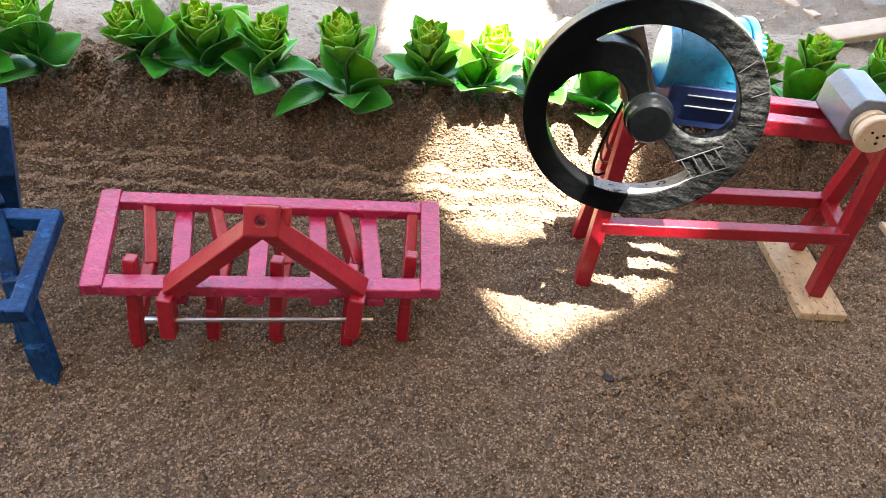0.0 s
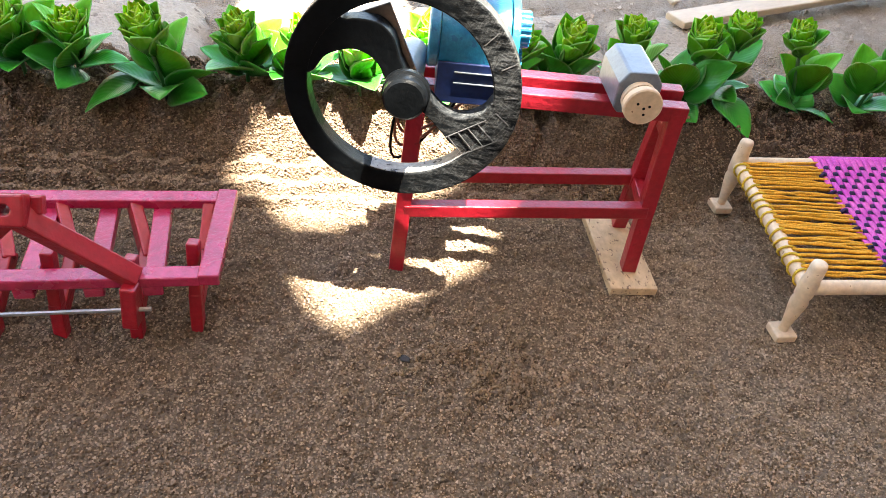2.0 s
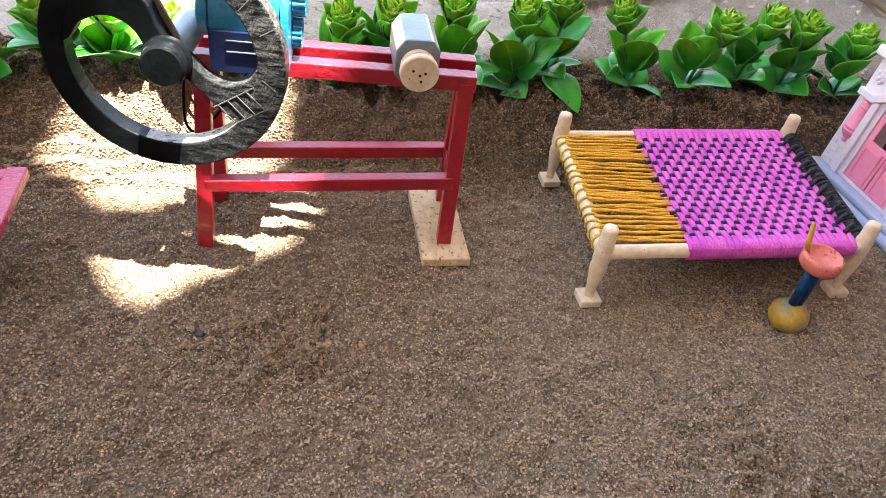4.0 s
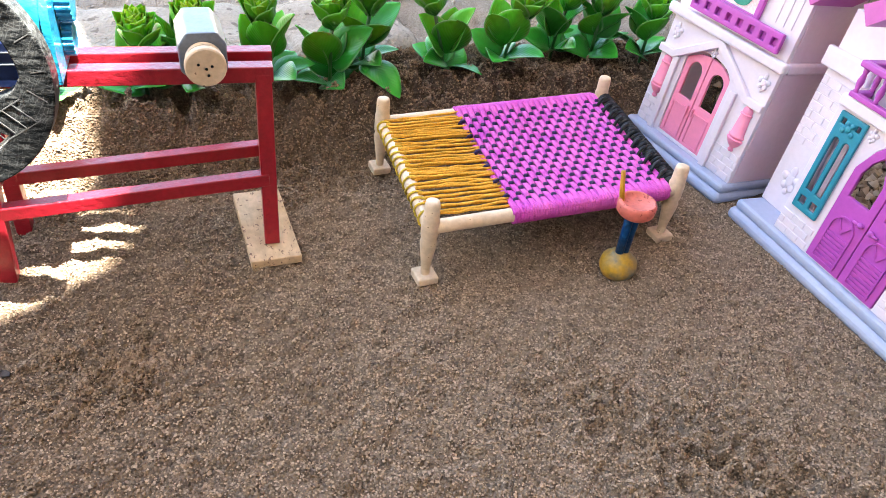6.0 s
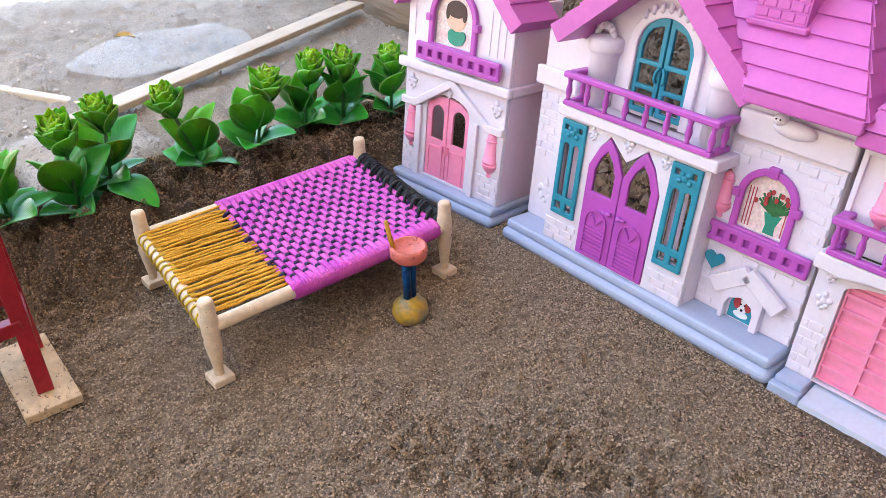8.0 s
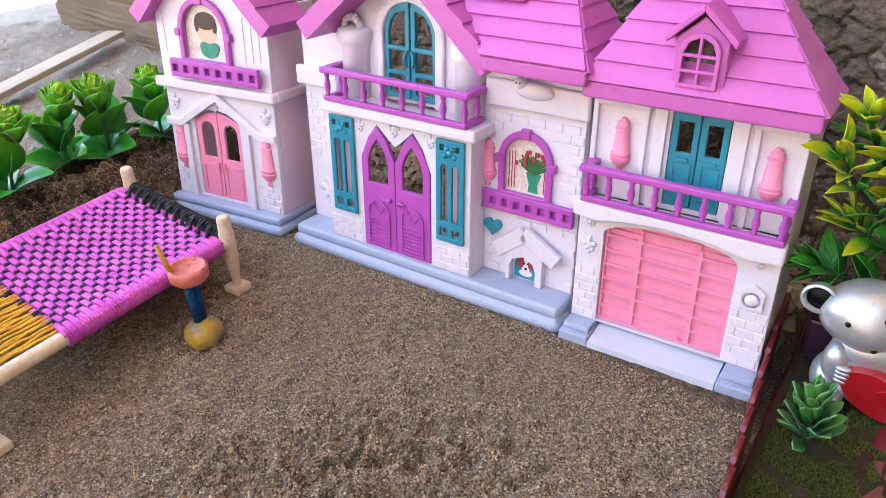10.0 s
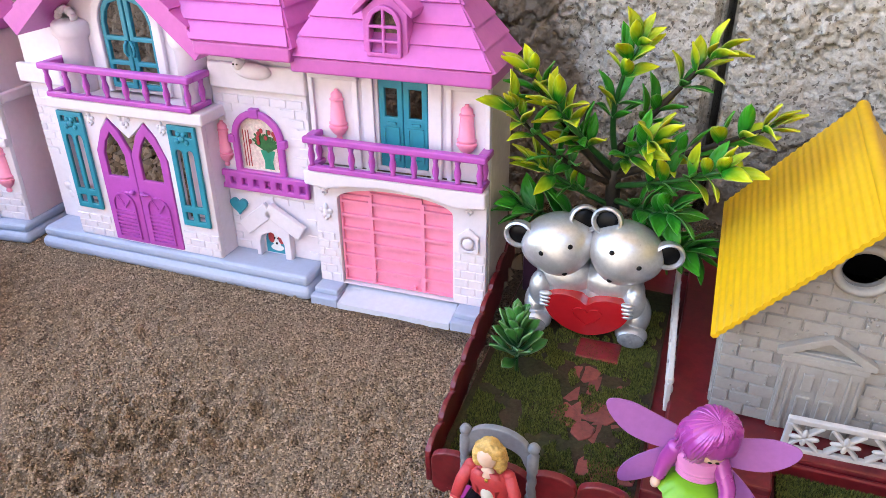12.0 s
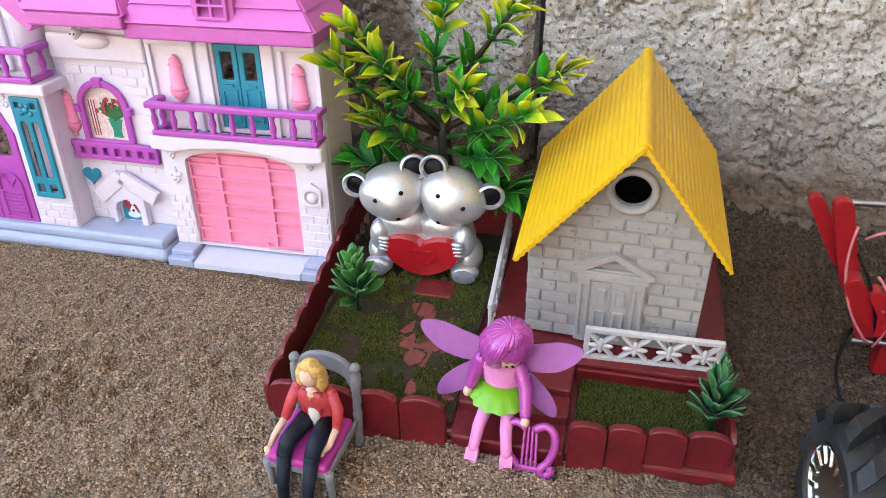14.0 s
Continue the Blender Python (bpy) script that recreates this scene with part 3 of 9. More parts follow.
    # blades fixed flat behind the arms
    for ang, tip, half in ((115, 0.040, 0.008), (-43, 0.036, 0.0032)):
        bm = bmesh.new()
        box(bm, 0.004, tip, 0.0056, 0.0078, -half, half, W @ pose(0, 0, 0, 0, -ang, 0))
        part("blade", bm, STEELDARK, wheel, "flat brown-grey blade", bevel=0.0004)

    # gear box: arched drum case with a disc on one end and gears on the other
    B = pose(0.127, 0.412, 0.1235, 0, 0, 0)
    def across(name, outline, x0, x1, material, label="", bevel=0.0012):
        """An upright outline in y and z, drawn out from x0 to x1."""
        bm = bmesh.new()
        plate(bm, outline, (), x0, x1, B @ Matrix(((0, 1, 0, 0), (1, 0, 0, 0), (0, 0, 1, 0), (0, 0, 0, 1))))
        return part(name, bm, material, t, label, bevel=bevel, segs=3, auto=35)

    case = [(0.0, 0.0), (0.046, 0.0), (0.046, 0.024)] + [(0.023 + 0.023 * math.cos(math.pi * i / 16), 0.026 + 0.021 * math.sin(math.pi * i / 16)) for i in range(1, 16)] + [(0.0, 0.024)]
    across("gear_box", case, -0.0185, 0.0165, CYAN, "glossy cyan-blue arched gear box")
    across("side_board", [(y * 1.08 - 0.002, z * 1.05 - 0.001) for y, z in case], 0.0168, 0.0208, CYAN)
    bm = bmesh.new()
    lathe(bm, [(0.0005, 0), (0.0158, 0), (0.0165, 0.0007), (0.0165, 0.0045), (0.0158, 0.0052), (0.0005, 0.0052)], 32, B @ pose(-0.0188, 0.0145, 0.0285, 0, -90, 0))
    part("end_disc", bm, CYAN, t, "round cyan end disc", auto=40)
    # front panel; its navy holds the shade on the box's lower front
    bm = bmesh.new()
    plate(bm, rect(-0.0185, 0.0162, -0.001, 0.0215), (), -0.0026, -0.0006, B)
    part("front_panel", bm, SHADEBLUE, t, "navy front panel, darkened for shade below the sunlit top", bevel=0.0006)
    for z in (0.0105, 0.0165):
        bm = bmesh.new()
        box(bm, -0.010, 0.015, -0.0036, -0.0026, z, z + 0.0008, B)
        part("slot_strip", bm, GREYPAINT, t, bevel=0.0003)

    def gear(c, r, th, teeth=16):
        bm = bmesh.new()
        pts = []
        for i in range(teeth):
            a = 2 * math.pi * i / teeth
            for da, rr in ((-0.5, r * 0.84), (-0.25, r), (0.25, r), (0.5, r * 0.84)):
                q = a + da * 2 * math.pi / teeth * 0.8
                pts.append((rr * math.cos(q), rr * math.sin(q)))
        plate(bm, pts, (), 0, th, pose(*c, 0, 0, -90))
        return part("gear", bm, CYAN, t, "ridged blue gear wheel", bevel=0.0003)

    gear((0.1482, 0.436, 0.1545), 0.0095, 0.007)
    gear((0.1482, 0.436, 0.1355), 0.0085, 0.005)

    # motor
    M = pose(0.2130, 0.4365, 0.1345, 0, 0, 4)
    prof = [(-0.0105, -0.008), (-0.0075, -0.0115), (0.0075, -0.0115), (0.0105, -0.008), (0.0105, 0.006), (0.0065, 0.0125), (-0.0065, 0.0125), (-0.0105, 0.006)]
    bm = bmesh.new()
    plate(bm, [(x * 1.12, z) for x, z in prof], (), -0.022, 0.012, M)
    motor = part("motor", bm, GREYPAINT, t, "grey-painted little motor body", bevel=0.0012, segs=3)
    bm = bmesh.new()
    lathe(bm, [(0.0055, 0), (0.0055, 0.003)], 16, M @ pose(0, 0.0149, 0, 90))
    part("motor_cap", bm, GREYPAINT, motor, auto=40)
    bm = bmesh.new()
    lathe(bm, [(0.0004, 0.0), (0.0078, 0.0), (0.0082, 0.0008), (0.0082, 0.004), (0.0068, 0.0044), (0.0068, 0.0058), (0.0086, 0.0062), (0.0090, 0.007),
               (0.0090, 0.0105), (0.0084, 0.0112), (0.0004, 0.0112)], 28, M @ pose(0, -0.0222, -0.001, 90) @ Matrix.Diagonal((1.14, 1.14, 1, 1)))
    pul = part("pulley", bm, PALEWOOD, motor, "pale wooden pulley disc", auto=35)
    # black discs painted on for the dark of drilled holes
    for dx, dz in ((-0.0035, 0.002), (0.003, 0.0008), (0.0002, -0.0005), (0.001, -0.004)):
        bm = bmesh.new()
        lathe(bm, [(0.00075, 0), (0.00075, 0.0004)], 8, M @ pose(dx, -0.0333, dz - 0.001, 90))
        part("hole", bm, BLACK, pul)
    bm = bmesh.new()
    lathe(bm, [(0.0012, 0), (0.0012, 0.0006)], 8, M @ pose(-0.0106, 0.0, -0.002, 0, -90, 0))
    part("screw_hole_disc", bm, BLACK, motor)
    # wires that hang behind the wheel
    for k, (dx, c) in enumerate(((0.0, BLACK), (0.006, COPPER), (0.010, COPPER))):
        pts = []
        for i in range(15):
            u = i / 14
            pts.append((0.094 - 0.012 * math.sin(math.pi * u) + dx * u + 0.03 * u * u, 0.430 + 0.01 * u, 0.128 - 0.060 * math.sin(math.pi * u * 0.9) * (1 - 0.15 * k)))
        bm = bmesh.new()
        tube(bm, pts, 0.0009, 6)
        part("wire", bm, c, t, smooth=True)
    return t


PALEEDGE = mat("pale_edge_paint", (0.38, 0.38, 0.37), 0.6, 0.3, 60, 400, 0.4, tint=(0.2, 0.2, 0.2), speck=(0.04, 0.04, 0.04), speck_scale=260, speck_cut=0.62)
SCORED = mat("scored_grey_paint", (0.10, 0.103, 0.105), 0.7, 0.4, 90, 600, 0.3, tint=(0.05, 0.05, 0.05))
STEELDARK = mat("grey_blade", (0.20, 0.155, 0.125), 0.45, 0.2, 60, 500, 0.2)


def scuffed_material():
    """Gloss black paint, rubbed to pale grey and scratched in short crossing lines towards one side of the wheel."""
    m = BLACK.copy()
    m.name = "scuffed_black_paint"
    n, l = m.node_tree.nodes, m.node_tree.links
    p = n["Principled BSDF"]
    co = n.new("ShaderNodeTexCoord").outputs["Object"]
    nz = n.new("ShaderNodeTexNoise")
    nz.inputs["Scale"].default_value, nz.inputs["Detail"].default_value, nz.inputs["Roughness"].default_value = 300, 8, 0.78
    mq = n.new("ShaderNodeMapping")
    mq.inputs["Rotation"].default_value, mq.inputs["Scale"].default_value = (0, radians(40), 0), (0.35, 1, 1.5)
    l.new(co, mq.inputs[0])
    l.new(mq.outputs[0], nz.inputs["Vector"])
    sep = n.new("ShaderNodeSeparateXYZ")
    l.new(co, sep.inputs[0])

    def rng(src, a, b, c=0.0, d=1.0):
        q = n.new("ShaderNodeMapRange")
        for i, v in enumerate((a, b, c, d)):
            q.inputs[i + 1].default_value = v
        l.new(src, q.inputs[0])
        return q.outputs[0]

    def op(kind, a, b):
        q = n.new("ShaderNodeMath")
        q.operation = kind
        for i, v in enumerate((a, b)):
            if isinstance(v, float):
                q.inputs[i].default_value = v
            else:
                l.new(v, q.inputs[i])
        return q.outputs[0]

    where = rng(op("SUBTRACT", sep.outputs["X"], op("MULTIPLY", sep.outputs["Z"], 0.12)), 0.080, 0.135)
    worn = op("MULTIPLY", where, rng(nz.outputs["Fac"], 0.44, 0.74))
    line = None
    for turn in (25, 112):
        mk = n.new("ShaderNodeMapping")
        mk.vector_type = "TEXTURE"
        mk.inputs["Rotation"].default_value, mk.inputs["Scale"].default_value = (0, radians(turn), 0), (6, 1, 1)
        l.new(co, mk.inputs[0])
        sc = n.new("ShaderNodeTexNoise")
        sc.inputs["Scale"].default_value, sc.inputs["Detail"].default_value = 520, 2
        l.new(mk.outputs[0], sc.inputs["Vector"])
        q = rng(op("ABSOLUTE", op("SUBTRACT", sc.outputs["Fac"], 0.5), 0.0), 0.035, 0.005)
        line = q if line is None else op("MAXIMUM", line, q)
    line = op("MULTIPLY", where, op("MULTIPLY", line, rng(nz.outputs["Fac"], 0.40, 0.55)))
    fac = op("MINIMUM", op("ADD", op("MULTIPLY", worn, 0.50), op("MULTIPLY", line, 0.38)), 1.0)
    mx = n.new("ShaderNodeMix")
    mx.data_type = "RGBA"
    l.new(fac, mx.inputs[0])
    l.new(p.inputs["Base Color"].links[0].from_socket, mx.inputs[6])
    mx.inputs[7].default_value = (0.24, 0.25, 0.25, 1)
    l.new(mx.outputs[2], p.inputs["Base Color"])
    l.new(rng(fac, 0.0, 1.0, 0.3, 0.7), p.inputs["Roughness"])
    return m


SCUFFED = scuffed_material()
COPPER = mat("brown_wire", (0.22, 0.08, 0.05), 0.5, 0.1)
trestle()
_bm = bmesh.new()
beam(_bm, (0.2463, 0.405, 0.003), (0.2390, 0.480, 0.003), 0.031, 0.006)
tagged(part("plank", _bm, WOOD, bevel=0.0008), "speckled raw pine board under the red trestle legs", "board")


# ---- string cot ----
YARN = mat("mustard_yarn", (0.76, 0.40, 0.055), 0.85, 0.3, 60, 900, 0.8, 0.0006, tint=(0.62, 0.31, 0.03), spec=0.2)
PALEYARN = mat("yellow_yarn", (0.68, 0.48, 0.06), 0.85, 0.2, 60, 900, 0.6, 0.0005, spec=0.2)
PURPLE = mat("magenta_cord", (0.69, 0.12, 0.48), 0.6, 0.3, 60, 1400, 0.9, 0.0006, tint=(0.55, 0.05, 0.42), spec=0.4)
DARKCORD = mat("navy_cord", (0.028, 0.010, 0.06), 0.7, 0.3, 60, 900, 0.6, spec=0.3)
BLACKCORD = mat("black_cord", (0.014, 0.016, 0.018), 0.6, 0.3, 60, 900, 0.8, spec=0.4)


def cot():
    t = thing("string_cot", "small turned-wood string cot woven with magenta and mustard cord", "bed")
    A, B, C, D = Vector((0.334, 0.380, 0)), Vector((0.511, 0.400, 0)), Vector((0.515, 0.530, 0)), Vector((0.331, 0.506, 0))
    H = 0.0405
    legs = ((A, "fl"), (B, "fr"), (C, "br"), (D, "bl"))
    for p, _ in legs:
        top = 0.060
        bm = bmesh.new()
        lathe(bm, [(0.0034, 0.004), (0.0034, 0.010), (0.0042, 0.016), (0.0058, 0.026), (0.0062, 0.030), (0.0052, 0.033), (0.0062, 0.035), (0.0062, 0.046),
                   (0.0056, 0.048), (0.0054, top - 0.003), (0.0048, top - 0.0008), (0.003, top)], 18, Matrix.Translation(p) @ Matrix.Diagonal((0.87, 0.87, 1, 1)))
        leg = part("leg", bm, PALEWOOD, t, auto=50)
        bm = bmesh.new()
        box(bm, -0.0068, 0.0068, -0.0068, 0.0068, 0.0, 0.0055, pose(p.x, p.y, 0, 0, 0, 8))
        part("foot_block", bm, PALEWOOD, leg, bevel=0.0010)
    z = Vector((0, 0, H))
    for a, b in ((A, B), (B, C), (C, D), (D, A)):
        bm = bmesh.new()
        rod(bm, a + z, b + z, 0.0045, 14)
        part("rail", bm, PALEWOOD, t, auto=50)

    def P(u, v, h=0.0):
        """Point on the bed: u along its length, v across it."""
        q = (A.lerp(B, u)).lerp(D.lerp(C, u), v)
        sag = 0.004 * math.sin(math.pi * v) * math.sin(math.pi * min(1, max(0, u)))
        return q + Vector((0, 0, H + 0.0045 - sag + h))

    def ribbon(name, rows, material):
        """A flat cord with a little thickness, from rows of points across it."""
        bm = bmesh.new()
        vs = [[bm.verts.new(p) for p in r] for r in rows]
        for a, b in zip(vs, vs[1:]):
            for q in range(len(a) - 1):
                bm.faces.new((a[q], a[q + 1], b[q + 1], b[q]))
        o = part(name, bm, material, t, smooth=True)
        o.modifiers.new("thick", "SOLIDIFY").thickness = 0.0006
        return o

    # yarn wound round the head rail, in pale bands
    for i in range(15):
        v = 0.07 + 0.86 * i / 14
        bm = bmesh.new()
        c = A.lerp(D, v) + z
        m, _ = frame_of(c, c + (D - A))
        pts = [m @ Vector((0.0016 * math.sin(k * 0.5 + i), 0.0052 * math.cos(k * 2 * math.pi / 12), 0.0052 * math.sin(k * 2 * math.pi / 12))) for k in range(25)]
        tube(bm, pts, 0.0007, 5)
        part("rail_winding", bm, PALEYARN, t, smooth=True)
    # mustard strands from the head rail to the weave, crossing a little
    rs = random.Random(4)
    for i in range(44):
        v0 = 0.06 + 0.88 * (i // 2) / 21 + rs.uniform(-0.008, 0.008)
        v1 = 0.05 + 0.90 * (i + rs.uniform(-0.9, 0.9)) / 43
        bm = bmesh.new()
        ue = 0.305 + 0.015 * math.sin(v1 * 3)
        pts = [P(0.0, v0, -0.001).lerp(P(ue, v1, -0.001), k / 8) + Vector((rs.uniform(-0.0004, 0.0004), rs.uniform(-0.0004, 0.0004),
               0.0006 + rs.uniform(-0.0005, 0.0005) + (i % 3) * 0.0006)) for k in range(9)]
        tube(bm, pts, 0.00098, 6)
        part("yarn_strand", bm, YARN, t, smooth=True)

    # woven field: flat magenta cords across, dark cords along that come up over every second one
    u0, u1 = 0.30, 0.965
    NU, NV = 26, 17
    pu, pv = (u1 - u0) / NU, 0.90 / NV
    for j in range(NU):
        uc = u0 + pu * (j + 0.5)
        rows = []
        n = NV * 8
        for k in range(n + 1):
            v = -0.035 + 1.07 * k / n
            w = 0.5 + 0.5 * math.cos(math.pi * ((v - 0.05) / pv - 0.5 + j))
            flat = 0.06 < v < 0.94
            wd = pu * 0.5 * (0.90 + 0.12 * w if flat else 1.03)
            h = (-0.0002 + 0.0008 * w if flat else 0.0008) - max(0, -v, v - 1) * 0.06
            rows.append([P(uc - wd, v, h - 0.0006), P(uc - wd * 0.6, v, h + 0.0004), P(uc, v, h + 0.0002), P(uc + wd * 0.6, v, h + 0.0004), P(uc + wd, v, h - 0.0006)])
        ribbon("cord", rows, PURPLE)
    for i in range(NV):
        vc = 0.05 + pv * (i + 0.5)
        rows = []
        n = NU * 8
        for k in range(n + 1):
            u = u0 + 0.004 + (u1 - u0 - 0.008) * k / n
            over = math.cos(math.pi * ((u - u0) / pu - 0.5 + i))
            h = -0.0016 + 0.0025 * min(1.0, max(0.0, -0.1 - over * 1.6))
            wd = pv * 0.5 * 0.60
            rows.append([P(u, vc - wd, h - 0.0004), P(u, vc - wd * 0.5, h + 0.0001), P(u, vc + wd * 0.5, h + 0.0001), P(u, vc + wd, h - 0.0004)])
        ribbon("dark_cord", rows, DARKCORD)
    # cord wrapped over the long rails
    for a, b in ((A, B), (D, C)):
        bm = bmesh.new()
        p0, p1 = a.lerp(b, u0 + 0.005) + z, a.lerp(b, 0.955) + z
        m, L = frame_of(p0, p1)
        k = 60
        tube(bm, [m @ Vector((L * i / (k * 4), 0, 0)) for i in range(k * 4 + 1)], [0.0056 + 0.0005 * math.sin(i * math.pi / 2) for i in range(k * 4 + 1)], 14)
        part("rail_wrap", bm, PURPLE, t, smooth=True)
    # black cord lashed round the foot rail
    for i in range(22):
        v = 0.05 + 0.9 * i / 21
        c = B.lerp(C, v) + z
        m, _ = frame_of(c, c + (C - B))
        bm = bmesh.new()
        tube(bm, [m @ Vector((0.0035 * math.sin(k * 0.26 + i) - 0.004 + k * 0.00035, 0.0062 * math.cos(k * 2 * math.pi / 12), 0.0062 * math.sin(k * 2 * math.pi / 12))) for k in range(26)], 0.0016, 6)
        part("lashing", bm, BLACKCORD, t, smooth=True)
    for i in range(11):
        bm = bmesh.new()
        v = 0.06 + 0.88 * i / 11
        tube(bm, [P(0.935, v, 0.001), P(0.955, v + 0.02, 0.004), P(0.985, v + 0.045, 0.003)], 0.0013, 6)
        part("lashing_end", bm, BLACKCORD, t, smooth=True)
    for v in (0.1, 0.25, 0.4, 0.55, 0.7, 0.85):
        bm = bmesh.new()
        tube(bm, [P(0.29, v, -0.001), P(0.30, v, 0.0012), P(0.315, v + 0.01, 0.001)], 0.0016, 6)
        part("knot", bm, DARKCORD, t, smooth=True)
    return t


cot()

# ---- toy houses ----
def house_frame(x, y, turn, lean, z=0.0):
    """A frame on the line of the house fronts: x along it, y to the back; lean: degrees by which the piece tips back."""
    return HOUSE @ pose(x, y, z, 0, 0, turn) @ pose(0, 0, 0, -lean, 0, 0)


HOUSE = pose(0.603, 0.326, 0, 0, 0, -84.5)
WHITE = mat("white_plastic", (0.755, 0.69, 0.765), 0.42, 0.03, 25, 260, 0.05, tint=(0.73, 0.66, 0.735), sss=0.05)
# pinker than WHITE, mostly for the side walls
PINKTONE = mat("pinkish_tone", (0.80, 0.60, 0.71), 0.42, 0.03, 25, 260, 0.05, tint=(0.76, 0.66, 0.74), sss=0.08)
LILAC = mat("lilac_plastic", (0.56, 0.125, 0.45), 0.4, 0.04, 25, 300, 0.06, tint=(0.52, 0.11, 0.42))
VIOLET = mat("violet_plastic", (0.47, 0.088, 0.45), 0.36, 0.05, 25, 300, 0.05, tint=(0.44, 0.078, 0.42))
PINK = mat("pink_plastic", (0.88, 0.29, 0.45), 0.4, 0.04, 25, 300, 0.05, tint=(0.85, 0.26, 0.42), sss=0.05)
TEAL = mat("teal_plastic", (0.02, 0.26, 0.36), 0.38, 0.06, 25, 300, 0.05)
PALEBLUE = mat("pale_blue_plastic", (0.37, 0.42, 0.56), 0.42, 0.04, 25, 300, 0.05, tint=(0.38, 0.44, 0.58))
PANEL = mat("curtain_print", (0.75, 0.55, 0.55), 0.5, 0.2, 200, 500, 0.0, tint=(0.8, 0.72, 0.66))
SKIN = mat("peach_print", (0.75, 0.48, 0.36), 0.5, 0.05)
DARKHAIR = mat("dark_brown_print", (0.05, 0.02, 0.02), 0.5, 0.1)
GREENPRINT = mat("green_print", (0.02, 0.30, 0.20), 0.5, 0.1)
REDPRINT = mat("red_print", (0.42, 0.04, 0.05), 0.5, 0.1)
WHITEPRINT = mat("white_print", (0.8, 0.8, 0.8), 0.5, 0.05)
EYEBLACK = mat("black_gloss", (0.004, 0.004, 0.005), 0.3, 0.1, bump=0, spec=0.15)

_brick_meshes = {}


def brick_mesh(w, d, h, c, material):
    """One chamfered brick, centred on its back face."""
    key = (round(w, 5), round(d, 5), round(h, 5), material.name)
    if key not in _brick_meshes:
        me = bpy.data.meshes.new("brick")
        a, b = w / 2, h / 2
        v = [(-a, 0, -b), (a, 0, -b), (a, 0, b), (-a, 0, b), (-a + c, -d, -b + c), (a - c, -d, -b + c), (a - c, -d, b - c), (-a + c, -d, b - c)]
        me.from_pydata(v, [], [(4, 5, 6, 7), (0, 1, 5, 4), (1, 2, 6, 5), (2, 3, 7, 6), (3, 0, 4, 7)])
        me.materials.append(material)
        _brick_meshes[key] = me
    return _brick_meshes[key]


def bricks(parent, x0, x1, z0, z1, y, bw, bh, material, gap=0.0007, depth=0.0007, skip=lambda x, z: False, middle=False, least=0.3):
    r, z = 0, z0
    while z + bh <= z1 + 1e-6:
        x = x0 - (bw / 2 if r % 2 else 0)
        while x < x1 - 1e-6:
            a, b = max(x, x0), min(x + bw, x1)
            if b - a > bw * least and not any(skip(q, z + bh / 2) for q in (((a + b) / 2,) if middle else (a, (a + b) / 2, b))):
                o = new("brick", brick_mesh(b - a - gap, depth, bh - gap, 0.0004, material))
                o.parent = parent
                o.location = ((a + b) / 2, y, z + bh / 2)
            x += bw
        z += bh
        r += 1


def lantern(parent, x, z0, z1, y):
    bm = bmesh.new()
    h = z1 - z0
    prof = [(0.0, 0.0), (0.06, 0.015), (0.085, 0.05), (0.06, 0.09), (0.075, 0.11), (0.15, 0.16), (0.21, 0.23), (0.235, 0.27), (0.235, 0.29), (0.2, 0.305), (0.2, 0.32),
            (0.225, 0.335), (0.225, 0.365), (0.195, 0.38), (0.15, 0.76), (0.145, 0.78), (0.175, 0.79), (0.175, 0.815), (0.14, 0.83), (0.14, 0.90), (0.11, 0.93), (0.05, 0.96), (0.05, 0.99), (0.0, 1.0)]
    lathe(bm, [(max(1e-4, r * h * 0.8), q * h) for r, q in prof], 14, Matrix.Translation((x, y, z0)) @ Matrix.Diagonal((1, 0.7, 1, 1)))
    return part("wall_lamp", bm, PINK, parent, "pink moulded lantern", auto=50)


def balustrade(parent, x0, x1, y, z0, z1, n, ret=0.02, lab="violet moulded balcony rail"):
    """A balcony rail with turned balusters and a return at each end."""
    bm = bmesh.new()
    t = 0.0045
    box(bm, x0, x1, y, y + t, z0, z0 + 0.0035)
    box(bm, x0, x0 + t, y + t, y + ret, z0, z0 + 0.0035)
    box(bm, x1 - t, x1, y + t, y + ret, z0, z0 + 0.0035)
    rail = part("balcony_rail", bm, VIOLET, parent, lab, bevel=0.0008)
    bm = bmesh.new()
    box(bm, x0 - 0.002, x1 + 0.002, y - 0.001, y + t, z1 - 0.0042, z1)
    box(bm, x0 - 0.002, x0 + t, y + t, y + ret, z1 - 0.0042, z1)
    box(bm, x1 - t, x1 + 0.002, y + t, y + ret, z1 - 0.0042, z1)
    part("handrail", bm, VIOLET, rail, bevel=0.0012, segs=3)
    h = z1 - z0 - 0.0075
    spots = [(x0 + t * 0.5 + (x1 - x0 - t) * i / (n - 1), y + t * 0.5) for i in range(n)] + [(x0 + t / 2, y + ret * 0.75), (x1 - t / 2, y + ret * 0.75)]
    for px, py in spots:
        bm = bmesh.new()
        lathe(bm, [(0.0020, 0), (0.0013, 0.0012), (0.0021, h * 0.35), (0.0022, h * 0.45), (0.0013, h * 0.75), (0.0017, h * 0.85), (0.0020, h)], 10, Matrix.Translation((px, py, z0 + 0.0035)))
        part("baluster", bm, VIOLET, rail, smooth=True)
    return rail


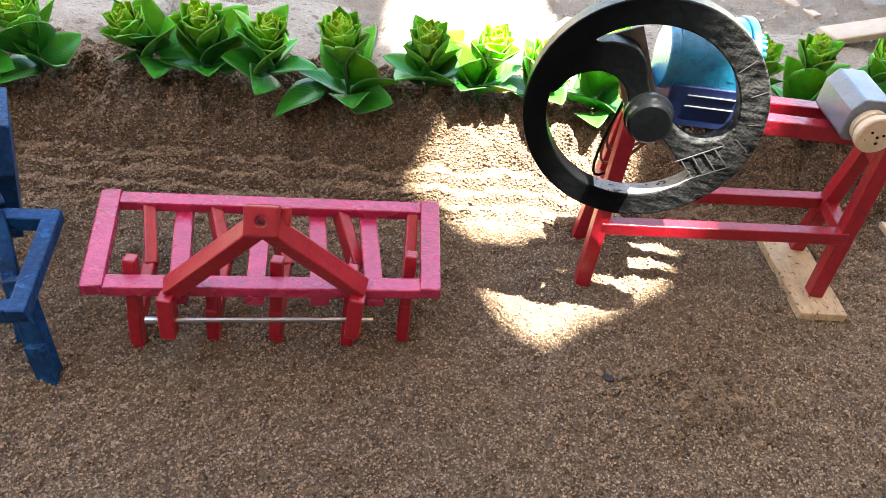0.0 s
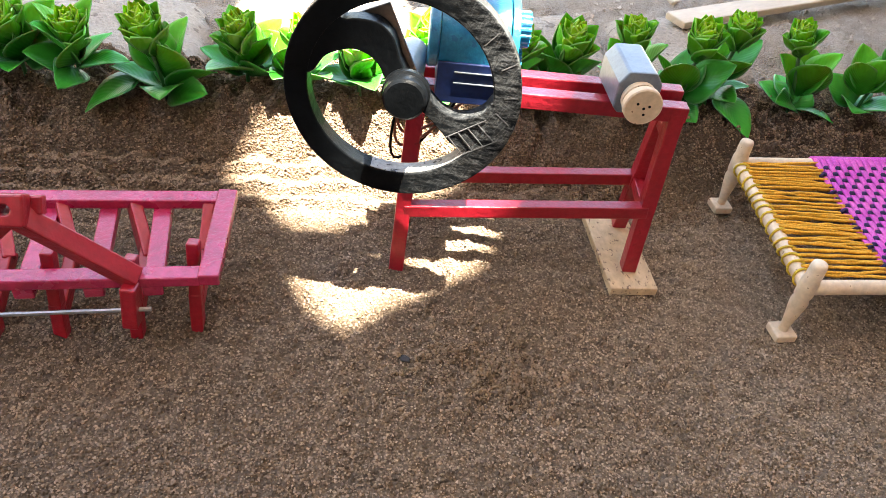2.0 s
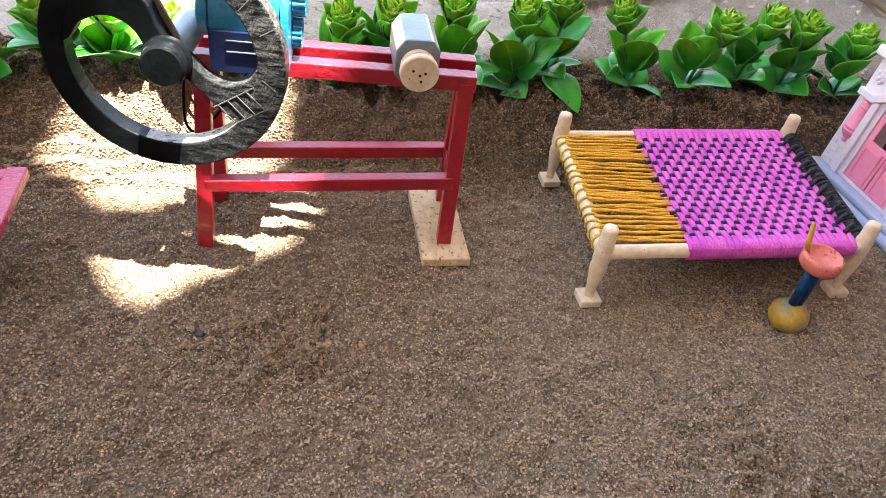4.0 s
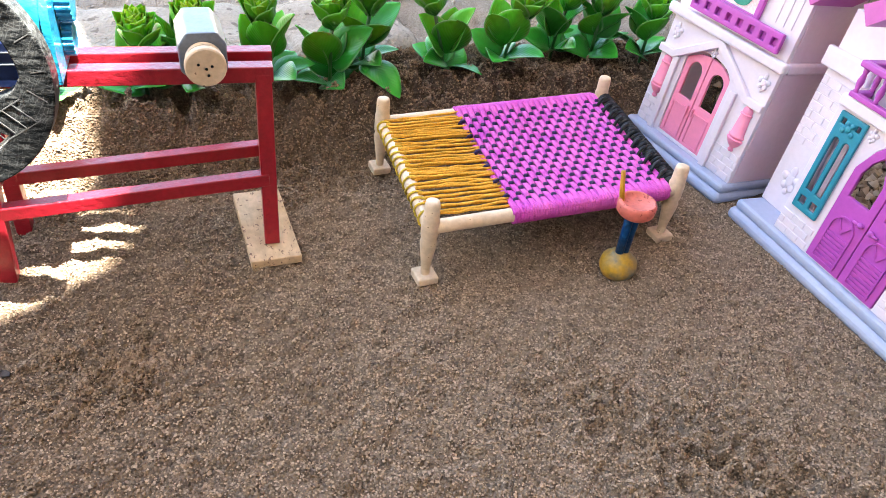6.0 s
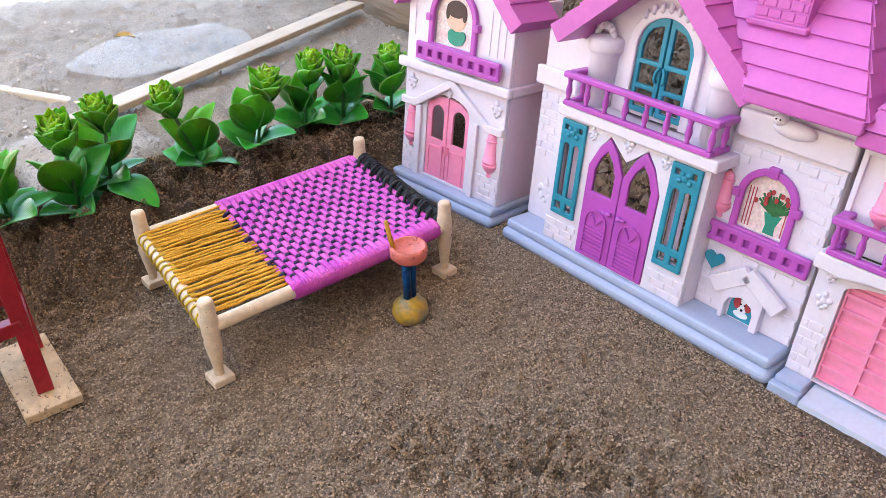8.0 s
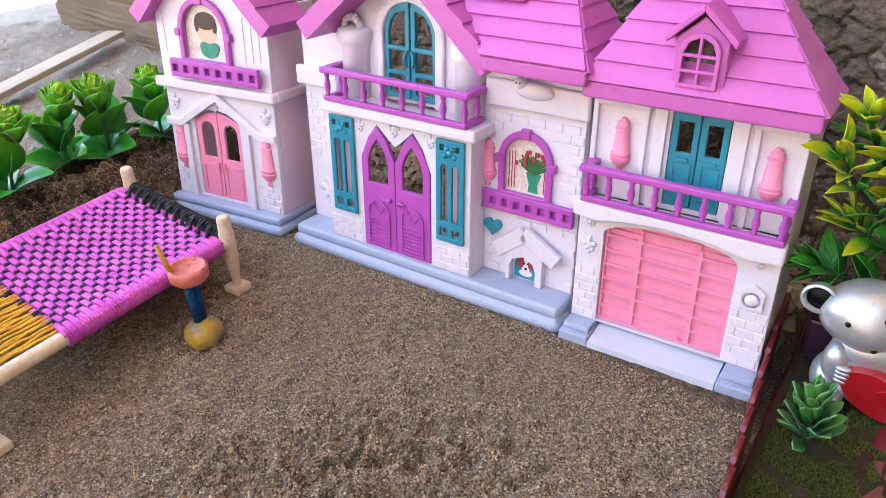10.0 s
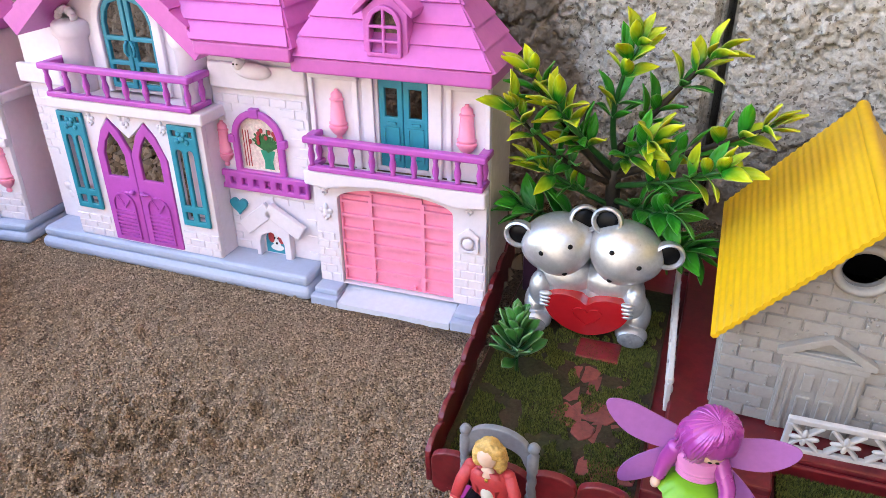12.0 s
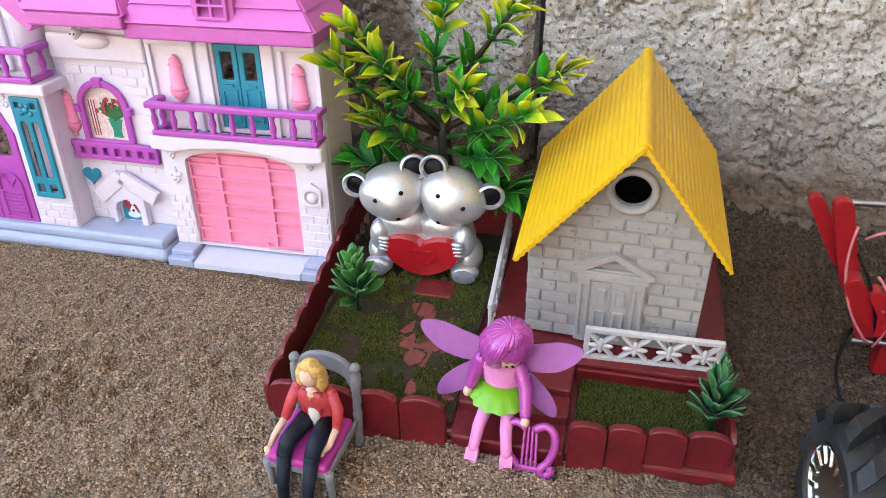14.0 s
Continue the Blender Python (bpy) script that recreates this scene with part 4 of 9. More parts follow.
def window_box(parent, x0, x1, y, z0, z1, n=8):
    """A thick violet ledge pierced by square holes."""
    w = (x1 - x0) / n
    h = (z1 - z0)
    holes = [rect(x0 + w * i + w * 0.27, x0 + w * i + w * 0.73, z0 + h * 0.28, z0 + h * 0.68) for i in range(n)]
    bm = bmesh.new()
    plate(bm, rect(x0, x1, z0, z1), holes, y, y + 0.0035)
    o = part("window_ledge", bm, VIOLET, parent, "violet pierced window ledge", bevel=0.0008)
    bm = bmesh.new()
    box(bm, x0 + 0.001, x1 - 0.001, y + 0.0035, y + 0.0045, z0 + 0.001, z1 - 0.001)
    part("ledge_back", bm, VIOLET, o)
    return o


def arched_frame(parent, x0, x1, z0, zs, w, y, th, material, name="window_frame"):
    bm = bmesh.new()
    plate(bm, arch(x0, x1, z0, zs, n=16), [arch(x0 + w, x1 - w, z0 + w * 0.4, zs, n=16)], y, y + th)
    f = part(name, bm, material, parent, bevel=0.0009)
    cx, r = (x0 + x1) / 2, (x1 - x0) / 2
    bm = bmesh.new()
    box(bm, cx - w * 0.75, cx + w * 0.75, y - 0.001, y + th, zs + r - w * 1.1, zs + r + w * 0.35)
    part("keystone", bm, material, f, bevel=0.0008)
    for sx in (x0, x1):
        bm = bmesh.new()
        box(bm, sx - w * 0.55, sx + w * 0.55, y - 0.001, y + th, zs - w * 0.9, zs + w * 0.3)
        part("shoulder", bm, material, f, bevel=0.0008)
    return f


def disc(bm, x, z, rx, rz, y0, y1, n=18):
    plate(bm, [(x + rx * math.cos(2 * math.pi * i / n), z + rz * math.sin(2 * math.pi * i / n)) for i in range(n)], (), y0, y1)


def scroll(parent, x, z, s, y, name="ornament"):
    """Moulded leaf ornament in low relief."""
    bm = bmesh.new()
    for dx, dz, a, b in ((0, 0, 0.35, 0.5), (-0.5, 0.15, 0.32, 0.3), (0.5, 0.15, 0.32, 0.3), (0, 0.62, 0.25, 0.4), (-0.3, -0.45, 0.25, 0.3), (0.3, -0.45, 0.25, 0.3), (0, -0.8, 0.2, 0.22)):
        blob(bm, (x + dx * s, y, z + dz * s), (a * s, 0.0012, b * s), 2)
    return part(name, bm, WHITE, parent, smooth=True)


def base_slab(parent, x0, x1, y0, y1, z1, name="base"):
    bm = bmesh.new()
    box(bm, x0, x1, y0, y1, -0.002, z1 * 0.55)
    b = part(name, bm, PALEBLUE, parent, "pale blue plastic plinth", bevel=0.006, segs=4)
    bm = bmesh.new()
    box(bm, x0 + 0.0025, x1 - 0.0025, y0 + 0.003, y1, z1 * 0.5, z1)
    part("upper_step", bm, PALEBLUE, b, bevel=0.003, segs=3)
    return b


def shingled(parent, name, lo_a, lo_b, hi_a, hi_b, rows, y_lo, y_hi, label=""):
    """A sloping roof face with stepped courses. lo/hi: (x, z) ends of its lower and upper edge."""
    P = lambda s, u: Vector((lo_a[0] + (hi_a[0] - lo_a[0]) * u, y_lo + (y_hi - y_lo) * u, lo_a[1] + (hi_a[1] - lo_a[1]) * u)).lerp(
        Vector((lo_b[0] + (hi_b[0] - lo_b[0]) * u, y_lo + (y_hi - y_lo) * u, lo_b[1] + (hi_b[1] - lo_b[1]) * u)), s)
    nrm = (P(1, 0) - P(0, 0)).cross(P(0, 1) - P(0, 0)).normalized()
    if nrm.y > 0:
        nrm = -nrm
    for r in range(rows):
        u0, u1 = r / rows, (r + 1) / rows
        vs = [P(0, u0) + nrm * 0.0022, P(1, u0) + nrm * 0.0022, P(1, u1) + nrm * 0.0007, P(0, u1) + nrm * 0.0007]
        lo = [P(0, u0) - nrm * 0.0015, P(1, u0) - nrm * 0.0015, P(1, u1) - nrm * 0.0015, P(0, u1) - nrm * 0.0015]
        bm = bmesh.new()
        a, b = [bm.verts.new(v) for v in vs], [bm.verts.new(v) for v in lo]
        bm.faces.new(a)
        bm.faces.new(b[::-1])
        for i in range(4):
            bm.faces.new((a[i], b[i], b[(i + 1) % 4], a[(i + 1) % 4]))
        part(name, bm, LILAC, parent, label)


def hip_roof(parent, x0, x1, y0, y1, z0, rx0, rx1, ry, rz, lip, rows):
    """A hipped roof with a thick lower lip."""
    bm = bmesh.new()
    box(bm, x0, x1, y0, y1, z0 - lip, z0)
    roof = part("roof", bm, LILAC, parent, "lilac hipped roof with stepped courses", bevel=0.0015, segs=3)
    shingled(roof, "roof_course", (x0, z0), (x1, z0), (rx0, rz), (rx1, rz), rows, y0, ry)
    # ends
    for xe, re in ((x0, rx0), (x1, rx1)):
        for r in range(rows):
            bm = bmesh.new()
            u0, u1 = r / rows, (r + 1) / rows
            pts = []
            s = 1 if xe > re else -1
            for u, o in ((u0, 0.0022), (u1, 0.0007)):
                for ya, yb in ((y0, ry), (y1, ry + 0.002)):
                    pts.append(Vector((xe + (re - xe) * u + s * o, ya + (yb - ya) * u, z0 + (rz - z0) * u)))
            top = [pts[0], pts[1], pts[3], pts[2]]
            bot = [p - Vector((s * 0.003, 0, 0.001)) for p in top]
            a, b = [bm.verts.new(p) for p in top], [bm.verts.new(p) for p in bot]
            bm.faces.new(a)
            bm.faces.new(b[::-1])
            for i in range(4):
                bm.faces.new((a[i], b[i], b[(i + 1) % 4], a[(i + 1) % 4]))
            part("roof_course", bm, LILAC, roof)
    return roof


def gable_boards(parent, cx, zt, xl, xr, ze, y0, y1, w, rows, zl=None):
    """Two sloping roof slabs that meet over a gable: stepped courses on top, a broad board in front."""
    for side, xe in ((-1, xl), (1, xr)):
        a, b = Vector((xe, 0, zl if zl and side < 0 else ze)), Vector((cx, 0, zt))
        d = (b - a).normalized()
        n = Vector((-d.z, 0, d.x)) if side < 0 else Vector((d.z, 0, -d.x))
        if n.z < 0:
            n = -n
        L = (b - a).length
        for r in range(rows):
            bm = bmesh.new()
            s0, s1 = a + d * (L * r / rows), a + d * (L * (r + 1) / rows)
            q = [s0 - n * w, s0 + n * 0.0015, s1 + n * 0.0003, s1 - n * w]
            f0 = [bm.verts.new((p.x, y0, p.z)) for p in q]
            f1 = [bm.verts.new((p.x, y1, p.z)) for p in q]
            bm.faces.new(f0)
            bm.faces.new(f1[::-1])
            for i in range(4):
                bm.faces.new((f0[i], f1[i], f1[(i + 1) % 4], f0[(i + 1) % 4]))
            part("roof_course", bm, LILAC, parent)


def tower():
    m = house_frame(-0.17, -0.011, 5.5, 6)
    t = thing("toy_tower_house", "white and pink plastic toy tower house with lilac roof", "toy house", m)
    base_slab(t, -0.062, 0.062, -0.012, 0.05, 0.0135)
    # front wall
    bm = bmesh.new()
    out = [(-0.056, 0.0135), (0.056, 0.0135), (0.056, 0.17), (0.0, 0.222), (-0.056, 0.17)]
    plate(bm, out, [arch(-0.029, 0.019, 0.016, 0.078, 0.012, 12), arch(-0.027, 0.018, 0.130, 0.152, n=14)], 0, 0.004)
    wall = part("front_wall", bm, WHITE, t, bevel=0.0006)
    for x in (-0.056, 0.0525):
        bm = bmesh.new()
        box(bm, x, x + 0.0035, 0.0042, 0.055, 0.0135, 0.172)
        part("side_wall", bm, PINKTONE, t, "pale pink side wall", bevel=0.0006)
    sk = lambda x, z: -0.034 < x < 0.025
    bricks(wall, -0.056, 0.056, 0.0145, 0.037, 0, 0.011, 0.0055, WHITE, skip=sk)
    # belt course
    bm = bmesh.new()
    box(bm, -0.061, 0.061, -0.006, 0.0, 0.1045, 0.1125)
    part("belt_course", bm, WHITE, t, bevel=0.002, segs=3)
    bm = bmesh.new()
    box(bm, 0.0562, 0.061, 0.0, 0.05, 0.1045, 0.1125)
    part("belt_course", bm, PINKTONE, t, bevel=0.002, segs=3)
    # pediment over the door
    bm = bmesh.new()
    pl = [(-0.057, 0.0735), (-0.04, 0.0735), (0.0, 0.0985), (0.04, 0.0735), (0.057, 0.0735), (0.057, 0.0795), (0.042, 0.0795), (0.0, 0.106), (-0.042, 0.0795), (-0.057, 0.0795)]
    plate(bm, pl, (), -0.004, -0.0001)
    part("pediment", bm, WHITE, t, bevel=0.0009)
    for x, w in ((-0.0365, 0.006), (0.0275, 0.006)):
        bm = bmesh.new()
        box(bm, x - w / 2, x + w / 2, -0.003, -0.0002, 0.0135, 0.076)
        part("door_jamb", bm, WHITE, t, bevel=0.0006)
    scroll(t, -0.047, 0.093, 0.007, -0.0006)
    scroll(t, 0.047, 0.093, 0.007, -0.0006)
    scroll(t, -0.004, 0.0925, 0.004, -0.0006)
    # double door
    for x0, x1 in ((-0.0285, -0.0055), (-0.0045, 0.0185)):
        bm = bmesh.new()
        lift = 0.079
        outl = [(x0, 0.014), (x1, 0.014), (x1, lift + (0.009 if x1 < 0 else 0.001)), ((x0 + x1) / 2, lift + 0.0072), (x0, lift + (0.001 if x1 < 0 else 0.009))]
        plate(bm, outl, [arch(x0 + 0.005, x1 - 0.004, 0.050, 0.072, 0.0075, 10)], 0.0012, 0.0036)
        d = part("door", bm, PINK, t, "pink double door leaf with arched opening", bevel=0.0005)
        bm = bmesh.new()
        plate(bm, rect(x0 + 0.003, x1 - 0.003, 0.0175, 0.044), [rect(x0 + 0.0042, x1 - 0.0042, 0.0187, 0.0428)], 0.0004, 0.0012)
        part("door_panel", bm, PINK, d)
        bm = bmesh.new()
        hx = x1 - 0.0025 if x1 < 0 else x0 + 0.0025
        box(bm, hx - 0.0007, hx + 0.0007, -0.0012, 0.0012, 0.040, 0.0465)
        part("handle", bm, PINK, d, bevel=0.0004)
    lantern(t, -0.0455, 0.036, 0.0745, -0.0005)
    lantern(t, 0.0455, 0.036, 0.0745, -0.0005)
    # upper window with a printed panel
    arched_frame(t, -0.030, 0.021, 0.128, 0.1505, 0.0048, -0.0035, 0.0035, VIOLET)
    window_box(t, -0.0385, 0.0505, -0.008, 0.1155, 0.1295, 8)
    bm = bmesh.new()
    plate(bm, arch(-0.0255, 0.0165, 0.129, 0.1505, n=14), (), 0.0015, 0.002)
    pn = part("window_print", bm, PANEL, t, "printed window panel with a child in green")
    for nm, mt, rows in (("print_face", SKIN, ((-0.0045, 0.1515, 0.0105, 0.0098),)), ("print_hair", DARKHAIR, ((-0.0045, 0.1585, 0.0105, 0.0066), (-0.0135, 0.155, 0.002, 0.005), (0.0045, 0.155, 0.002, 0.005))),
                         ("print_dress", GREENPRINT, ((-0.003, 0.1365, 0.0088, 0.0055), (-0.008, 0.139, 0.004, 0.004), (0.003, 0.139, 0.004, 0.004)))):
        bm = bmesh.new()
        k = {"print_face": 0.0003, "print_hair": 0.0006, "print_dress": 0.0009}[nm]
        for i, (x, z, a, b) in enumerate(rows):
            disc(bm, x, z, a, b, 0.0015 - k - i * 0.0001, 0.0015)
        part(nm, bm, mt, pn)
    for x in (-0.048, 0.0335, 0.041, 0.048):
        bm = bmesh.new()
        box(bm, x - 0.0004, x + 0.0004, -0.0006, -0.0001, 0.132, 0.165)
        part("wall_rib", bm, WHITE, t)
    gable_boards(t, 0.0, 0.2315, -0.069, 0.069, 0.162, -0.012, 0.032, 0.011, 6)
    return t


def main_house():
    m = house_frame(0, -0.008, 0, 4.5)
    t = thing("toy_main_house", "white plastic toy house with violet doors and lilac roof", "toy house", m)
    base_slab(t, -0.096, 0.134, -0.008, 0.05, 0.0155)
    # porch block with door and shutter openings
    bm = bmesh.new()
    door = [(-0.026, 0.0165), (0.0325, 0.0165), (0.0325, 0.083), (0.026, 0.099), (0.0185, 0.1085), (0.009, 0.1), (0.0032, 0.0955), (-0.002, 0.1), (-0.0115, 0.1085), (-0.019, 0.099), (-0.026, 0.083)]
    plate(bm, rect(-0.058, 0.0635, 0.0155, 0.119), [door, rect(-0.0505, -0.033, 0.041, 0.108), rect(0.040, 0.0575, 0.041, 0.108)], -0.001, 0.003)
    porch = part("porch_wall", bm, WHITE, t, bevel=0.0005)
    for x in (-0.058, 0.060):
        bm = bmesh.new()
        box(bm, x, x + 0.0035, 0.0032, 0.0178, 0.0155, 0.119)
        part("porch_side", bm, WHITE, t, bevel=0.0005)
    bricks(porch, -0.058, -0.028, 0.0165, 0.037, -0.001, 0.011, 0.0055, WHITE)
    bricks(porch, 0.0345, 0.0635, 0.0165, 0.037, -0.001, 0.011, 0.0055, WHITE)
    # doors
    for s, x0, x1 in ((-1, -0.0255, 0.0028), (1, 0.0036, 0.032)):
        cx = (x0 + x1) / 2
        bm = bmesh.new()
        outl = [(x0, 0.0165), (x1, 0.0165), (x1, 0.085), (cx + 0.0075, 0.099), (cx, 0.1075), (cx - 0.0075, 0.099), (x0, 0.085)]
        hole = [(cx - 0.0085, 0.0665), (cx + 0.0085, 0.0665), (cx + 0.0085, 0.083), (cx + 0.005, 0.092), (cx, 0.0985), (cx - 0.005, 0.092), (cx - 0.0085, 0.083)]
        plate(bm, outl, [hole], -0.0018, 0.001)
        d = part("door", bm, VIOLET, t, "violet pointed door leaf with open upper light", bevel=0.0006)
        bm = bmesh.new()
        plate(bm, arch(cx - 0.0095, cx + 0.0095, 0.0195, 0.0455, 0.0095, 12), [arch(cx - 0.0084, cx + 0.0084, 0.0206, 0.0455, 0.0084, 12)], -0.0032, -0.0018)
        part("door_panel", bm, VIOLET, d)
        for e in (-1, 1):
            bm = bmesh.new()
            beam(bm, (cx, -0.0024, 0.0435), (cx + e * 0.0062, -0.0024, 0.0518), 0.0009, 0.0012)
            part("glazing_bar", bm, VIOLET, d)
        for k in range(7):
            bm = bmesh.new()
            z = 0.0222 + 0.0029 * k
            box(bm, cx - 0.0082, cx + 0.0082, -0.0031, -0.0018, z, z + 0.0012)
            part("louvre", bm, VIOLET, d)
        for q in (-0.005, 0.005):
            bm = bmesh.new()
            beam(bm, (cx, -0.0022, 0.0447), (cx + q, -0.0022, 0.0525), 0.0009, 0.0008, (0, 1, 0))
            part("fan_bar", bm, VIOLET, d)
        bm = bmesh.new()
        hx = x1 - 0.004 if s < 0 else x0 + 0.004
        blob(bm, (hx, -0.0035, 0.0565), (0.0022, 0.002, 0.0019), 2)
        rod(bm, (hx, -0.004, 0.0565), (hx + s * 0.0055, -0.004, 0.0565), 0.0009, 8)
        part("handle", bm, VIOLET, d, smooth=True)
    # pointed heads with scroll infill
    scroll(t, 0.0032, 0.1085, 0.006, -0.0012)
    scroll(t, -0.026, 0.106, 0.005, -0.0012)
    scroll(t, 0.0325, 0.106, 0.005, -0.0012)
    # teal side lights
    for x0, x1 in ((-0.0525, -0.031), (0.038, 0.0595)):
        w = x1 - x0
        bm = bmesh.new()
        slots = [arch(x0 + w * a, x0 + w * b, 0.0535, 0.091, n=6) for a, b in ((0.18, 0.42), (0.58, 0.82))]
        slots += [rect(x0 + w * a, x0 + w * b, 0.0425, 0.0485) for a, b in ((0.15, 0.40), (0.6, 0.85))]
        slots += [rect(x0 + w * a, x0 + w * b, 0.1025, 0.1065) for a, b in ((0.14, 0.30), (0.70, 0.86))]
        plate(bm, rect(x0, x1, 0.0385, 0.110), slots, -0.0034, -0.0012)
        sh = part("side_light", bm, TEAL, t, "teal slotted side light", bevel=0.0006)
        bm = bmesh.new()
        for dx, dz, r in ((0.5, 0.1015, 0.0024), (0.33, 0.0995, 0.0019), (0.67, 0.0995, 0.0019), (0.4, 0.1045, 0.0018), (0.6, 0.1045, 0.0018)):
            blob(bm, (x0 + w * dx, -0.0036, dz), (r, 0.0012, r), 2)
        part("rosette", bm, TEAL, sh, smooth=True)
        bm = bmesh.new()
        box(bm, x0 + 0.001, x0 + w * 0.5, 0.006, 0.007, 0.041, 0.108)
        part("slot_back", bm, PINKTONE, t)
    # balcony
    bm = bmesh.new()
    box(bm, -0.056, 0.069, -0.0065, 0.019, 0.1125, 0.1205)
    part("balcony_floor", bm, WHITE, t, bevel=0.0015, segs=3)
    balustrade(t, -0.051, 0.0635, -0.008, 0.1208, 0.1435, 8, 0.022)
    # set-back walls of both wings and the upper storey
    bm = bmesh.new()
    out = [(-0.093, 0.0155), (0.130, 0.0155), (0.130, 0.158), (0.08, 0.158), (0.009, 0.226), (-0.06, 0.16), (-0.093, 0.16)]
    holes = [arch(-0.0165, 0.0255, 0.127, 0.1655, n=14), arch(0.0775, 0.1075, 0.0775, 0.1, n=12), arch(0.0875, 0.1045, 0.0162, 0.0255, n=10), rect(-0.05, 0.056, 0.03, 0.108)]
    plate(bm, out, holes, 0.018, 0.022)
    wall = part("front_wall", bm, WHITE, t, bevel=0.0005)
    for x in (-0.093, 0.1265):
        bm = bmesh.new()
        box(bm, x, x + 0.0035, 0.0222, 0.052, 0.0155, 0.16)
        part("side_wall", bm, PINKTONE, t, bevel=0.0005)

    def sk(x, z):
        return (0.0725 < x < 0.1125 and 0.06 < z < 0.1 + math.sqrt(max(0.0, 0.0205 ** 2 - (x - 0.0925) ** 2))) or (0.057 < x < 0.131 and 0.06 < z < 0.0785) or (0.076 < x < 0.121 and z < 0.056) or (0.062 < x < 0.078 and 0.042 < z < 0.057)

    bricks(wall, 0.064, 0.130, 0.0165, 0.131, 0.018, 0.0115, 0.0062, WHITE, skip=sk)
    bricks(wall, -0.093, -0.059, 0.0165, 0.118, 0.018, 0.0115, 0.0062, WHITE, skip=lambda x, z: -0.089 < x < -0.066 and z < 0.066)
    scroll(t, -0.077, 0.040, 0.011, 0.0174)
    # belt courses
    for x0, x1, z0, z1 in ((-0.097, -0.058, 0.121, 0.1345), (0.064, 0.133, 0.1325, 0.149)):
        bm = bmesh.new()
        box(bm, x0, x1, 0.013, 0.0178, z0, z1)
        part("belt_course", bm, WHITE, t, bevel=0.0015, segs=3)
    # columns beside the upper window
    for x in (-0.040, 0.052):
        bm = bmesh.new()
        lathe(bm, [(0.0098, 0.1205), (0.0098, 0.155), (0.0115, 0.157), (0.0125, 0.159), (0.0125, 0.165), (0.0105, 0.1668), (0.004, 0.168)], 22, Matrix.Translation((x, 0.0155, 0)))
        c = part("column", bm, WHITE, t, smooth=True)
        bm = bmesh.new()
        for k in range(7):
            a = math.pi * (k + 0.5) / 7
            blob(bm, (x + 0.0065 * math.cos(a), 0.0125, 0.1675 + 0.0065 * math.sin(a)), (0.0021, 0.003, 0.0028), 2)
        part("shell", bm, WHITE, c, smooth=True)
    # upper window: teal sashes
    arched_frame_w = bmesh.new()
    plate(arched_frame_w, arch(-0.0225, 0.0315, 0.1215, 0.1655, n=18), [arch(-0.0165, 0.0255, 0.1215, 0.1655, n=18)], 0.0145, 0.0178)
    part("window_surround", arched_frame_w, WHITE, t, bevel=0.0009)
    for k in range(7):
        a = radians(50 + 80 * k / 6)
        bm = bmesh.new()
        blob(bm, (0.0045 + 0.027 * math.cos(a), 0.0145, 0.1655 + 0.027 * math.sin(a)), (0.0017, 0.0022, 0.0034), 2)
        part("leaf_crown", bm, WHITE, t, smooth=True)
    cx = 0.0045
    for s in (-1, 1):
        o = [(cx + s * x, z) for x, z in ((0.0006, 0.124), (0.0205, 0.124), (0.0205, 0.1655), (0.0185, 0.1755), (0.0145, 0.1815), (0.008, 0.1855), (0.0006, 0.1867))]
        hs = [[(cx + s * x, z) for x, z in ((0.004, 0.1275), (0.0175, 0.1275), (0.0175, 0.1395), (0.004, 0.1395))],
              [(cx + s * x, z) for x, z in ((0.004, 0.1425), (0.0175, 0.1425), (0.0175, 0.1555), (0.004, 0.1555))],
              [(cx + s * x, z) for x, z in ((0.004, 0.1585), (0.0175, 0.1585), (0.0175, 0.1665), (0.0155, 0.1735), (0.0115, 0.1785), (0.004, 0.181))]]
        bm = bmesh.new()
        plate(bm, o, hs, 0.0165, 0.0195)
        sash = part("window_sash", bm, TEAL, t, "teal glazing-bar sash without glass", bevel=0.0006)
        bm = bmesh.new()
        tube(bm, [(cx + s * 0.0022, 0.0155, 0.146), (cx + s * 0.0038, 0.015, 0.149), (cx + s * 0.0032, 0.015, 0.153), (cx + s * 0.0015, 0.0155, 0.156)], 0.001, 8)
        part("handle", bm, TEAL, sash, smooth=True)
    # wing window with a printed vase of tulips
    arched_frame(t, 0.0735, 0.1115, 0.076, 0.1, 0.0045, 0.0148, 0.0032, VIOLET)
    window_box(t, 0.0585, 0.1285, 0.0125, 0.0635, 0.0765, 8)
    bm = bmesh.new()
    plate(bm, arch(0.0775, 0.1075, 0.0775, 0.1, n=12), (), 0.0195, 0.02)
    pn = part("window_print", bm, PANEL, t, "printed window panel with a vase of tulips")
    bm = bmesh.new()
    plate(bm, [(0.0935, 0.0785), (0.1005, 0.0785), (0.1, 0.084), (0.1025, 0.0915), (0.0915, 0.0915), (0.094, 0.084)], (), 0.0191, 0.0195)
    part("print_vase", bm, GREENPRINT, pn)
    rs = random.Random(3)
    bm = bmesh.new()
    for k in range(16):
        a = radians(20 + 140 * k / 15)
        r = 0.011 + rs.uniform(-0.002, 0.003)
        beam(bm, (0.097, 0.0192 + 0.00001 * k, 0.0905), (0.097 + r * math.cos(a), 0.0192 + 0.00001 * k, 0.0925 + r * math.sin(a)), 0.0012, 0.0004, (0, 1, 0))
    part("print_stems", bm, STEMPRINT, pn)
    bm = bmesh.new()
